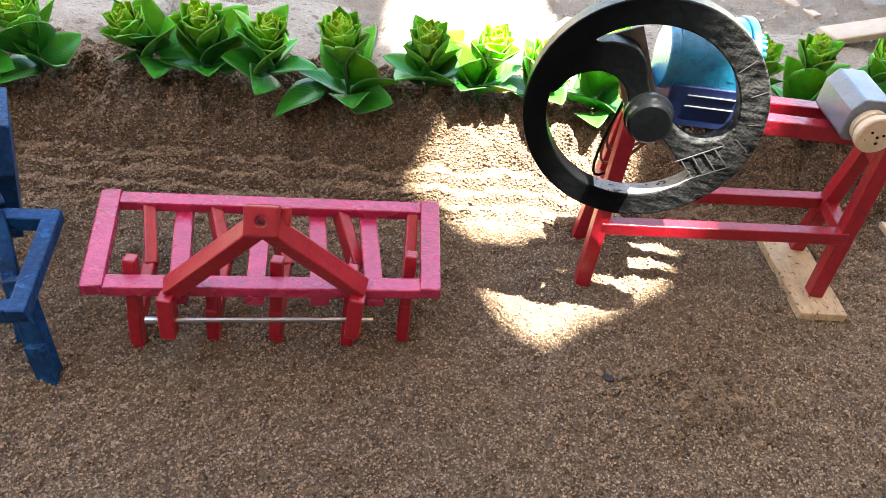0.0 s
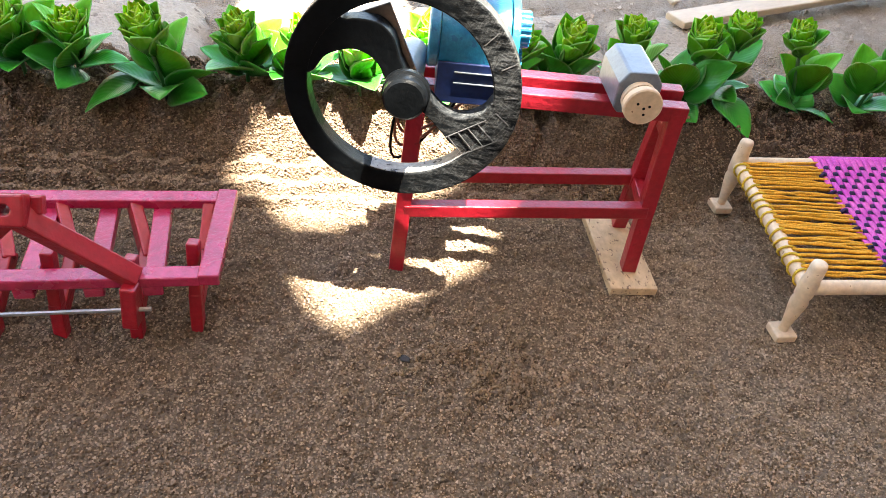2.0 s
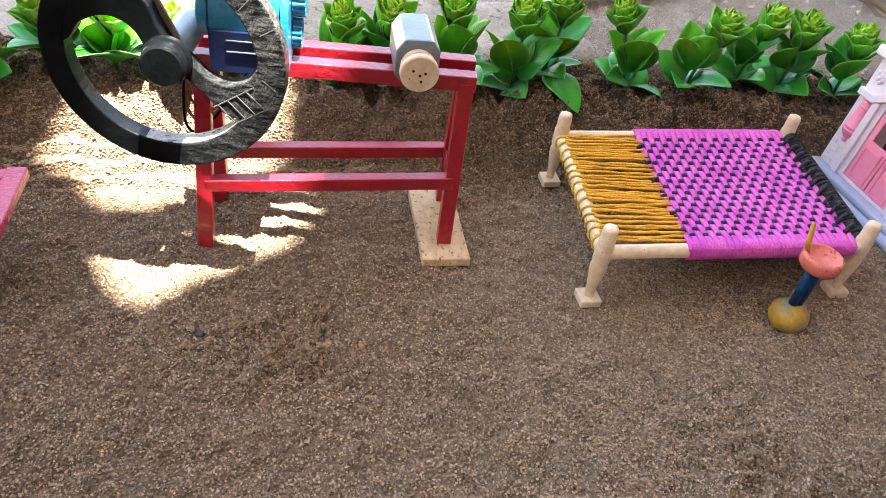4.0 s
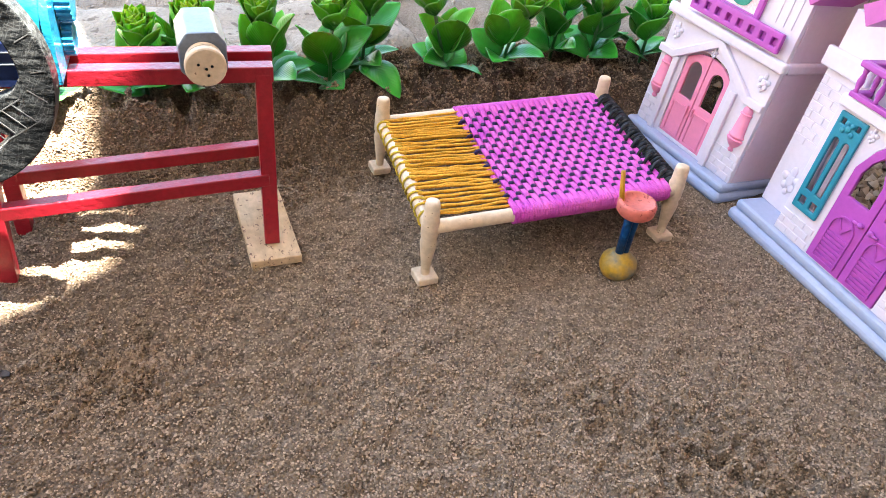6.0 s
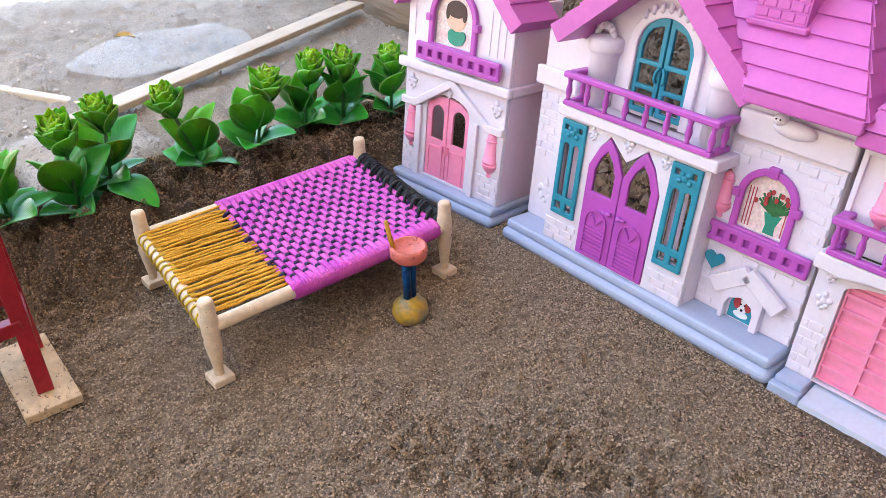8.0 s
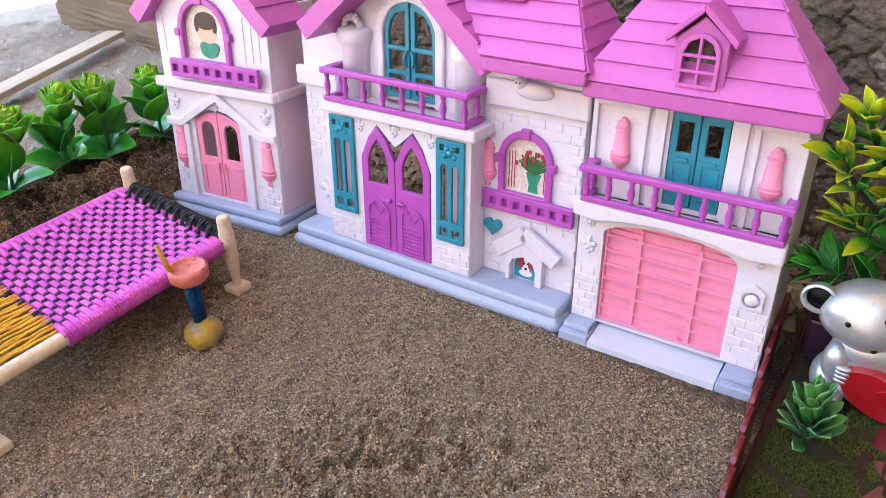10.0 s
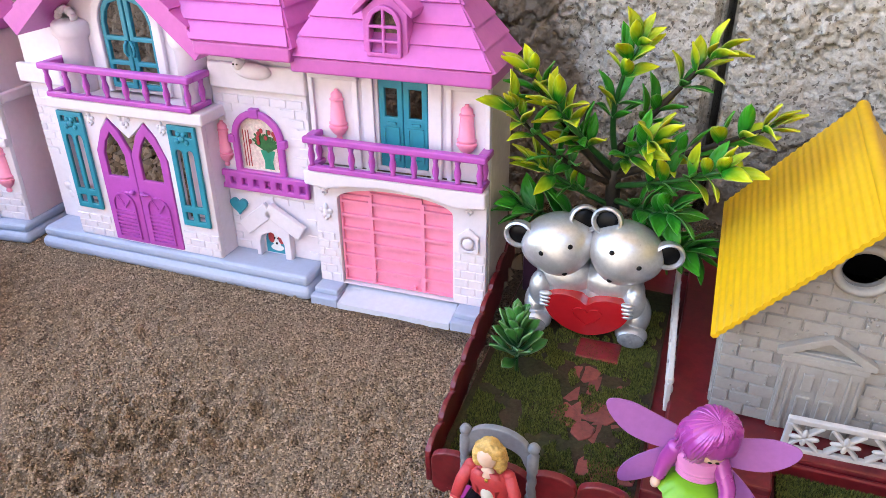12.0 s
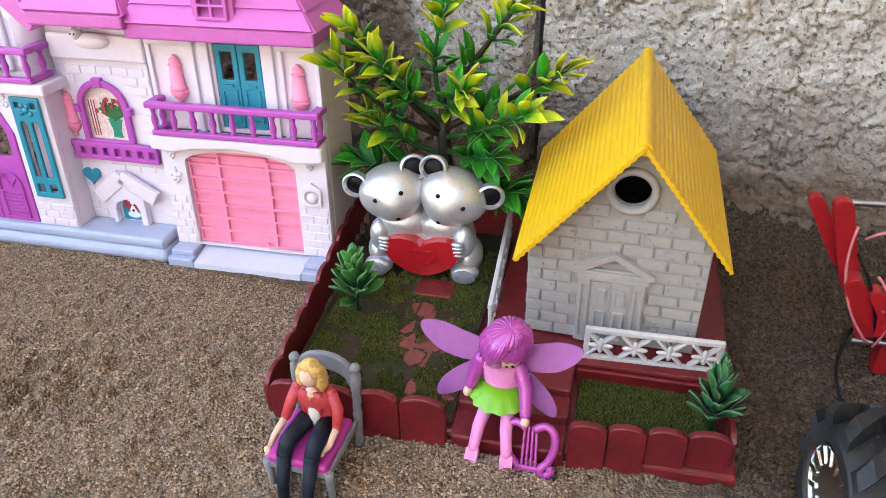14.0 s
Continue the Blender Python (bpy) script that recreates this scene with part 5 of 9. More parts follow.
    for k in range(11):
        a = radians(15 + 150 * k / 10)
        r = 0.0105 + rs.uniform(-0.004, 0.003)
        disc(bm, 0.097 + r * math.cos(a), 0.0935 + r * math.sin(a), 0.0013, 0.0017, 0.0186 - k * 0.00003, 0.0188, 10)
    part("print_tulips", bm, REDPRINT, pn)
    for x in (0.0795, 0.0815, 0.0835, 0.1045, 0.1062):
        bm = bmesh.new()
        box(bm, x - 0.0003, x + 0.0003, 0.0192, 0.0195, 0.079, 0.094 + 0.01 * (x < 0.09))
        part("print_curtain_fold", bm, REDPRINT, pn)
    lantern(t, 0.0655, 0.0775, 0.1095, 0.0172)
    # heart and little dog house
    bm = bmesh.new()
    hp = []
    for i in range(24):
        a = 2 * math.pi * i / 24
        hp.append((0.0705 + 0.00042 * 16 * math.sin(a) ** 3, 0.0497 + 0.00042 * (13 * math.cos(a) - 5 * math.cos(2 * a) - 2 * math.cos(3 * a) - math.cos(4 * a))))
    plate(bm, hp, (), 0.0155, 0.0179)
    part("heart", bm, TEAL, t, "small teal heart", bevel=0.0009, segs=3)
    bm = bmesh.new()
    plate(bm, [(0.0835, 0.0157), (0.0865, 0.0157), (0.0865, 0.0265), (0.0885, 0.0315), (0.096, 0.035), (0.1035, 0.0315), (0.1055, 0.0265), (0.1055, 0.0157), (0.1105, 0.0157), (0.1105, 0.041), (0.096, 0.049), (0.0835, 0.041)], (), 0.012, 0.0178)
    part("dog_house", bm, WHITE, t, bevel=0.0007)
    for a, b in (((0.0755, 0.0355), (0.097, 0.0525)), ((0.0955, 0.0525), (0.1205, 0.0375))):
        bm = bmesh.new()
        beam(bm, (a[0], 0.013, a[1]), (b[0], 0.013, b[1]), 0.011, 0.0042, (0, 1, 0))
        part("dog_house_roof", bm, WHITE, t, bevel=0.0008)
    bm = bmesh.new()
    plate(bm, arch(0.0875, 0.1045, 0.0162, 0.0255, n=10), (), 0.0182, 0.0188)
    pd = part("dog_print", bm, TEAL, t, "printed panel with a brown and white puppy")
    for nm, mt, rows in (("print_head", WHITEPRINT, ((0.096, 0.0262, 0.0034, 0.0052), (0.096, 0.0205, 0.005, 0.0025))), ("print_ears", REDPRINT, ((0.0922, 0.028, 0.0024, 0.0042), (0.0998, 0.028, 0.0024, 0.0042)))):
        bm = bmesh.new()
        for i, (x, z, a, b) in enumerate(rows):
            disc(bm, x, z, a, b, 0.0178 if mt is REDPRINT else 0.018, 0.0182)
        part(nm, bm, mt, pd)
    for x, z, r in ((0.096, 0.0238, 0.0009), (0.0947, 0.0278, 0.0006), (0.0973, 0.0278, 0.0006)):
        bm = bmesh.new()
        disc(bm, x, z, r, r, 0.0176, 0.0182, 8)
        part("print_dot", bm, EYEBLACK, pd)
    # sleeping cat in relief under the eave
    bm = bmesh.new()
    blob(bm, (0.098, 0.0125, 0.1455), (0.013, 0.004, 0.0052), 3)
    blob(bm, (0.0895, 0.0115, 0.1495), (0.0045, 0.004, 0.004), 2)
    blob(bm, (0.087, 0.012, 0.1535), (0.0012, 0.0012, 0.0017), 2)
    blob(bm, (0.092, 0.012, 0.1535), (0.0012, 0.0012, 0.0017), 2)
    cat = part("cat_relief", bm, WHITE, t, "white cat moulded in relief", smooth=True)
    for x in (0.0880, 0.0905):
        bm = bmesh.new()
        blob(bm, (x, 0.0076, 0.1502), 0.0006, 1)
        part("eye", bm, EYEBLACK, cat, smooth=True)
    # roofs
    gable_boards(t, 0.008, 0.231, -0.0690, 0.0815, 0.1635, -0.009, 0.045, 0.0115, 7, 0.1690)
    hip_roof(t, 0.074, 0.139, -0.010, 0.055, 0.1675, 0.02, 0.1045, 0.036, 0.224, 0.0085, 6)
    bm = bmesh.new()
    box(bm, 0.058, 0.088, 0.012, 0.035, 0.199, 0.222)
    ch = part("chimney", bm, LILAC, t, "lilac brick chimney")
    bricks(ch, 0.0585, 0.0875, 0.2, 0.222, 0.012, 0.0075, 0.0055, LILAC)
    bm = bmesh.new()
    box(bm, 0.0555, 0.0905, 0.0085, 0.035, 0.1955, 0.199)
    part("chimney_foot", bm, LILAC, ch, bevel=0.0008)
    return t


def garage():
    m = house_frame(0, 0, 1, 4.5)
    t = thing("toy_garage_house", "white plastic toy house with pink garage door and lilac roof", "toy house", m)
    # stepped plinth blocks and ramp
    for x0, x1 in ((0.1345, 0.1535), (0.2315, 0.2515)):
        bm = bmesh.new()
        box(bm, x0, x1, -0.019, 0.004, -0.004, 0.0045)
        b = part("plinth_block", bm, PALEBLUE, t, bevel=0.001)
        bm = bmesh.new()
        box(bm, x0 + 0.001, x1 - 0.001, -0.0145, 0.004, 0.0045, 0.0085)
        part("upper_step", bm, PALEBLUE, b, bevel=0.001)
    bm = bmesh.new()
    vs = [bm.verts.new(p) for p in ((0.154, -0.019, -0.003), (0.231, -0.019, -0.003), (0.231, 0.003, -0.003), (0.154, 0.003, -0.003),
                                    (0.154, -0.019, 0.0022), (0.231, -0.019, 0.0022), (0.231, 0.003, 0.0065), (0.154, 0.003, 0.0065))]
    for f in ((0, 1, 2, 3), (4, 5, 6, 7), (0, 1, 5, 4), (1, 2, 6, 5), (2, 3, 7, 6), (3, 0, 4, 7)):
        bm.faces.new([vs[i] for i in f])
    part("ramp", bm, PALERAMP, t, "pale blue ramp")
    bm = bmesh.new()
    box(bm, 0.137, 0.249, 0.004, 0.054, -0.004, 0.008)
    part("plinth", bm, PALEBLUE, t)
    # lower wall with the garage opening
    bm = bmesh.new()
    plate(bm, rect(0.1355, 0.2495, 0.0085, 0.0905), [arch(0.1515, 0.2285, 0.0088, 0.0695, 0.0095, 16)], -0.003, 0.0015)
    wall = part("front_wall", bm, WHITE, t, bevel=0.0006)
    bricks(wall, 0.1358, 0.1508, 0.0095, 0.046, -0.003, 0.0085, 0.006, WHITE)
    bricks(wall, 0.2292, 0.2492, 0.0095, 0.046, -0.003, 0.0095, 0.006, WHITE)
    scroll(t, 0.1435, 0.060, 0.006, -0.0036)
    scroll(t, 0.1435, 0.076, 0.0045, -0.0036)
    scroll(t, 0.239, 0.076, 0.0045, -0.0036)
    bm = bmesh.new()
    ring = [(0.239 + 0.0048 * math.cos(2 * math.pi * i / 18), 0.053 + 0.0048 * math.sin(2 * math.pi * i / 18)) for i in range(18)]
    plate(bm, [(0.2325, 0.047), (0.2455, 0.047), (0.2455, 0.0585), (0.239, 0.0635), (0.2325, 0.0585)], [ring], -0.0055, -0.0031)
    bx = part("nesting_box", bm, WHITE, t, "white relief of a little bird box", bevel=0.0007)
    bm = bmesh.new()
    lathe(bm, [(0.0026, 0), (0.0036, 0.001), (0.0036, 0.0022), (0.0026, 0.003)], 18, pose(0.239, -0.0031, 0.053, 90))
    part("ring", bm, WHITE, bx, smooth=True)
    # garage door: frame bars over a sheet
    bm = bmesh.new()
    plate(bm, arch(0.1515, 0.2285, 0.009, 0.0695, 0.0092, 16), (), 0.0022, 0.004)
    door = part("garage_door", bm, PINK, t, "pink panelled garage door")
    cols = [(0.1532, 0.1718), (0.1742, 0.2065), (0.2089, 0.227)]
    for r in range(7):
        z0 = 0.0108 + r * 0.0096
        for c, (x0, x1) in enumerate(cols):
            top = z0 + 0.0078
            if r == 6:
                top = min(top, 0.0745 if c == 1 else 0.0715)
            bm = bmesh.new()
            plate(bm, rect(x0 - 0.0012, x1 + 0.0012, z0 - 0.0009, top + 0.0009), [rect(x0, x1, z0, top)], -0.0001, 0.0022)
            part("door_panel", bm, PINK, door)
    bm = bmesh.new()
    box(bm, 0.2005, 0.2025, -0.0012, 0.0008, 0.0115, 0.0135)
    part("handle", bm, PINK, door)
    # balcony ledge
    bm = bmesh.new()
    o = [(0.134, 0.0905), (0.134, 0.081), (0.15, 0.0795), (0.165, 0.0825), (0.19, 0.0845), (0.215, 0.0825), (0.231, 0.0785), (0.251, 0.080), (0.251, 0.0905)]
    plate(bm, o, (), -0.0115, -0.0032)
    part("balcony_floor", bm, WHITE, t, bevel=0.0015, segs=3)
    balustrade(t, 0.1385, 0.2495, -0.0125, 0.0908, 0.1128, 9, 0.016)
    # upper storey
    bm = bmesh.new()
    plate(bm, rect(0.1365, 0.249, 0.0905, 0.158), [rect(0.1805, 0.2115, 0.0935, 0.1475)], 0.003, 0.007)
    part("upper_wall", bm, WHITE, t, bevel=0.0005)
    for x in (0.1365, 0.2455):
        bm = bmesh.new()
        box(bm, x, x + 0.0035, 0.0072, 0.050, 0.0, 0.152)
        part("side_wall", bm, SIDETONE, t, "side wall darker and creamier than the front", bevel=0.0005)
    for x0, x1 in ((0.1365, 0.1395), (0.165, 0.1685), (0.1715, 0.1785), (0.2135, 0.2205), (0.2235, 0.2265), (0.2465, 0.2495)):
        bm = bmesh.new()
        box(bm, x0, x1, 0.0005, 0.0029, 0.0905, 0.149)
        part("pilaster", bm, WHITE, t, bevel=0.0005)
    for x0, x1 in ((0.1375, 0.170), (0.2225, 0.249)):
        bm = bmesh.new()
        box(bm, x0, x1, -0.002, 0.0028, 0.1455, 0.1505)
        part("lintel", bm, WHITE, t, bevel=0.0012)
    lantern(t, 0.1545, 0.107, 0.1395, 0.0015)
    lantern(t, 0.2355, 0.105, 0.138, 0.0015)
    for x0, x1 in ((0.181, 0.1957), (0.1963, 0.211)):
        bm = bmesh.new()
        plate(bm, rect(x0, x1, 0.0935, 0.147), [rect(x0 + 0.0035, x1 - 0.0035, 0.125, 0.142)], 0.0035, 0.006)
        d = part("balcony_door", bm, TEAL, t, "teal balcony door leaf", bevel=0.0006)
        bm = bmesh.new()
        plate(bm, rect(x0 + 0.0022, x1 - 0.0022, 0.098, 0.119), [rect(x0 + 0.0034, x1 - 0.0034, 0.0992, 0.1178)], 0.0027, 0.0035)
        part("door_panel", bm, TEAL, d)
        bm = bmesh.new()
        box(bm, x0 + 0.005, x1 - 0.004, 0.002, 0.0035, 0.1205, 0.1222)
        part("handle", bm, TEAL, d, bevel=0.0004)
    # roof and dormer
    hip_roof(t, 0.1355, 0.2545, -0.016, 0.040, 0.1612, 0.1725, 0.2025, 0.022, 0.232, 0.009, 7)
    bm = bmesh.new()
    plate(bm, [(0.1815, 0.1605), (0.2075, 0.1605), (0.2075, 0.185), (0.1945, 0.196), (0.1815, 0.185)], [arch(0.1858, 0.2032, 0.1632, 0.1785, n=12)], -0.006, 0.022, pose(0, -0.0085, 0.0035))
    dm = part("dormer", bm, LILAC, t, "lilac dormer with arched window", bevel=0.0007)
    arched_frame_bars = bmesh.new()
    plate(arched_frame_bars, arch(0.1845, 0.2045, 0.1618, 0.1785, n=14), [rect(0.1866, 0.1937, 0.164, 0.1692), rect(0.1953, 0.2024, 0.164, 0.1692), rect(0.1866, 0.1937, 0.1708, 0.1768),
          rect(0.1953, 0.2024, 0.1708, 0.1768), [(0.1866, 0.1784), (0.1937, 0.1784), (0.1937, 0.1862), (0.189, 0.1838)], [(0.1953, 0.1784), (0.2024, 0.1784), (0.2, 0.1838), (0.1953, 0.1862)]], -0.0085, -0.006, pose(0, -0.0085, 0.0035))
    part("dormer_window", arched_frame_bars, LILAC, dm, bevel=0.0005)
    # added panel: its brown stands in for the dim view through the window
    bm = bmesh.new()
    box(bm, 0.1835, 0.2055, -0.0095, -0.0085, 0.165, 0.192)
    part("dormer_fill", bm, DIMBROWN, dm, "added brown panel for the dim view through the dormer")
    for s in (-1, 1):
        bm = bmesh.new()
        e, k = (0.1945 + s * 0.0170, 0.1862), (0.1945, 0.2030)
        q = [e, (e[0] + s * 0.0006, e[1] + 0.0038), (k[0], k[1] + 0.0030), (k[0], k[1] - 0.0012)]
        f0, f1 = [bm.verts.new((x, -0.0182, z)) for x, z in q], [bm.verts.new((x, 0.0075, z)) for x, z in q]
        bm.faces.new(f0)
        bm.faces.new(f1[::-1])
        for i in range(4):
            bm.faces.new((f0[i], f1[i], f1[(i + 1) % 4], f0[(i + 1) % 4]))
        part("dormer_roof", bm, LILAC, dm, bevel=0.0006)
    return t


DIMBROWN = mat("dim_brown", (0.17, 0.12, 0.09), 0.9, 0.4, 180, 600, 0.8, 0.001, tint=(0.07, 0.045, 0.035))
STEMPRINT = mat("leaf_print", (0.03, 0.16, 0.05), 0.5, 0.2)
PALERAMP = mat("pale_ramp_plastic", (0.58, 0.62, 0.72), 0.42, 0.04, 25, 300, 0.05)
# side walls: darker and creamier than the white front
SIDETONE = mat("side_cream_tone", (0.70, 0.62, 0.56), 0.45, 0.06, 20, 200, 0.05, tint=(0.62, 0.53, 0.46))
tower()
main_house()
garage()

# ---- plastic plants ----
def leaf_material(name, low, high, rib=0.35, rough=0.38, start=0.45, ribs=16.0):
    """Moulded plastic leaf: colour runs from its foot to its tip, with pressed side ribs."""
    m = bpy.data.materials.new(name)
    m.use_nodes = True
    n, l = m.node_tree.nodes, m.node_tree.links
    p = n["Principled BSDF"]
    uv = n.new("ShaderNodeUVMap")
    sep = n.new("ShaderNodeSeparateXYZ")
    l.new(uv.outputs[0], sep.inputs[0])
    mr = n.new("ShaderNodeMapRange")
    mr.inputs[1].default_value, mr.inputs[2].default_value = start, 1.0
    l.new(sep.outputs["X"], mr.inputs[0])
    nz = n.new("ShaderNodeTexNoise")
    nz.inputs["Scale"].default_value = 140
    co = n.new("ShaderNodeTexCoord")
    l.new(co.outputs["Object"], nz.inputs["Vector"])
    info = n.new("ShaderNodeObjectInfo")
    mx = n.new("ShaderNodeMix")
    mx.data_type = "RGBA"
    mx.inputs[6].default_value, mx.inputs[7].default_value = (*low, 1), (*high, 1)
    l.new(mr.outputs[0], mx.inputs[0])
    hs = n.new("ShaderNodeHueSaturation")
    v = n.new("ShaderNodeMath")
    v.operation = "MULTIPLY_ADD"
    v.inputs[1].default_value, v.inputs[2].default_value = 0.55, 0.55
    l.new(nz.outputs["Fac"], v.inputs[0])
    v2 = n.new("ShaderNodeMath")
    v2.operation = "MULTIPLY_ADD"
    v2.inputs[1].default_value = 0.4
    l.new(info.outputs["Random"], v2.inputs[0])
    l.new(v.outputs[0], v2.inputs[2])
    l.new(v2.outputs[0], hs.inputs["Value"])
    l.new(mx.outputs[2], hs.inputs["Color"])
    edge = n.new("ShaderNodeMapRange")
    edge.inputs[1].default_value, edge.inputs[2].default_value, edge.inputs[4].default_value = 0.86, 0.98, 0.45
    ev = n.new("ShaderNodeMath")
    ev.operation = "ABSOLUTE"
    l.new(sep.outputs["Y"], ev.inputs[0])
    l.new(ev.outputs[0], edge.inputs[0])
    em = n.new("ShaderNodeMix")
    em.data_type = "RGBA"
    em.inputs[7].default_value = (*(0.5 * c + 0.16 for c in high), 1)
    l.new(edge.outputs[0], em.inputs[0])
    l.new(hs.outputs[0], em.inputs[6])
    l.new(em.outputs[2], p.inputs["Base Color"])
    p.inputs["Roughness"].default_value = rough
    p.inputs["Specular IOR Level"].default_value = 0.22
    p.inputs["Subsurface Weight"].default_value = 0.12
    p.inputs["Subsurface Scale"].default_value = 0.003
    # ribs slant away from the midrib
    ab = n.new("ShaderNodeMath")
    ab.operation = "ABSOLUTE"
    l.new(sep.outputs["Y"], ab.inputs[0])
    sb = n.new("ShaderNodeMath")
    sb.operation = "MULTIPLY_ADD"
    sb.inputs[1].default_value = -0.45
    l.new(ab.outputs[0], sb.inputs[0])
    l.new(sep.outputs["X"], sb.inputs[2])
    sn = n.new("ShaderNodeMath")
    sn.operation = "SINE"
    ml = n.new("ShaderNodeMath")
    ml.operation = "MULTIPLY"
    ml.inputs[1].default_value = ribs * 6.283
    l.new(sb.outputs[0], ml.inputs[0])
    l.new(ml.outputs[0], sn.inputs[0])
    b = n.new("ShaderNodeBump")
    b.inputs["Strength"].default_value, b.inputs["Distance"].default_value = rib, 0.0012
    l.new(sn.outputs[0], b.inputs["Height"])
    l.new(b.outputs[0], p.inputs["Normal"])
    return m


def leaf_mesh(name, L, W, material, droop=0.25, cup=0.3, tip=1.0, nx=8, ny=4, thick=0.0005, base=0.75, side=0.0, full=0.85):
    """A leaf along +x: pointed oval, folded on its midrib, with thickness."""
    rows = []
    for k, off in ((0, 0.0), (1, -thick)):
        g = []
        for i in range(nx + 1):
            u = i / nx
            w = W * 0.5 * (math.sin(math.pi * min(1, u ** base * 0.96 + 0.02)) ** full) * (1 if u < 0.999 else 0.02)
            w = max(w, W * 0.04 if u < 0.5 else W * 0.01)
            r = []
            for j in range(ny + 1):
                v = 2 * j / ny - 1
                z = -droop * L * u * u + cup * w * abs(v) + off + 0.0006 * math.sin(7 * u + 3 * v)
                r.append((L * u, w * v + side * L * u * u, z, u, v))
            g.append(r)
        rows.append(g)
    verts, faces, uvs = [], [], []
    idx = {}
    for k in range(2):
        for i in range(nx + 1):
            for j in range(ny + 1):
                idx[k, i, j] = len(verts)
                verts.append(rows[k][i][j][:3])
                uvs.append(rows[k][i][j][3:])
    for i in range(nx):
        for j in range(ny):
            faces.append((idx[0, i, j], idx[0, i + 1, j], idx[0, i + 1, j + 1], idx[0, i, j + 1]))
            faces.append((idx[1, i, j + 1], idx[1, i + 1, j + 1], idx[1, i + 1, j], idx[1, i, j]))
    for i in range(nx):
        faces.append((idx[0, i + 1, 0], idx[0, i, 0], idx[1, i, 0], idx[1, i + 1, 0]))
        faces.append((idx[0, i, ny], idx[0, i + 1, ny], idx[1, i + 1, ny], idx[1, i, ny]))
    me = bpy.data.meshes.new(name)
    me.from_pydata(verts, [], faces)
    layer = me.uv_layers.new(name="UVMap")
    for lp in me.loops:
        layer.data[lp.index].uv = uvs[lp.vertex_index]
    me.shade_smooth()
    me.materials.append(material)
    return me


def place(name, me, parent, m):
    o = new(name, me)
    o.parent = parent
    o.matrix_local = m
    return o


LEAF = leaf_material("green_leaf", (0.008, 0.125, 0.016), (0.034, 0.31, 0.028), 0.08, 0.34, 0.0, 10.0)
LEAF2 = leaf_material("fresh_leaf", (0.014, 0.18, 0.014), (0.085, 0.42, 0.018), 0.09, 0.34, 0.1, 10.0)
PETAL = leaf_material("green_petal", (0.012, 0.16, 0.012), (0.11, 0.45, 0.022), 0.10, 0.32, 0.25, 5.0)
MIDPETAL = leaf_material("fresh_petal", (0.020, 0.22, 0.012), (0.20, 0.55, 0.020), 0.10, 0.32, 0.25, 5.0)
LIME = leaf_material("lime_petal", (0.040, 0.30, 0.012), (0.34, 0.64, 0.024), 0.05, 0.32, 0.2, 5.0)
STEM = mat("green_stem", (0.02, 0.10, 0.02), 0.45, 0.15)

_big = [leaf_mesh("leaf", 0.041, 0.0330, LEAF, 0.16, 0.30, base=0.70, nx=12, ny=6, full=0.80), leaf_mesh("leaf", 0.039, 0.0310, LEAF2, 0.05, 0.38, base=0.72, nx=12, ny=6, full=0.80),
        leaf_mesh("leaf", 0.037, 0.0310, LEAF, 0.34, 0.20, base=0.68, nx=12, ny=6, full=0.80, side=0.12)]
_petals = [leaf_mesh("petal", 0.0230, 0.0158, PETAL, -0.20, 0.55, base=0.80, nx=7, full=0.9), leaf_mesh("petal", 0.0205, 0.0136, MIDPETAL, -0.18, 0.60, base=0.82, nx=7, full=0.9),
           leaf_mesh("petal", 0.0170, 0.0108, LIME, -0.12, 0.60, base=0.85, nx=6, full=0.9), leaf_mesh("petal", 0.0130, 0.0080, LIME, -0.06, 0.6, base=0.88, nx=5, full=0.9)]


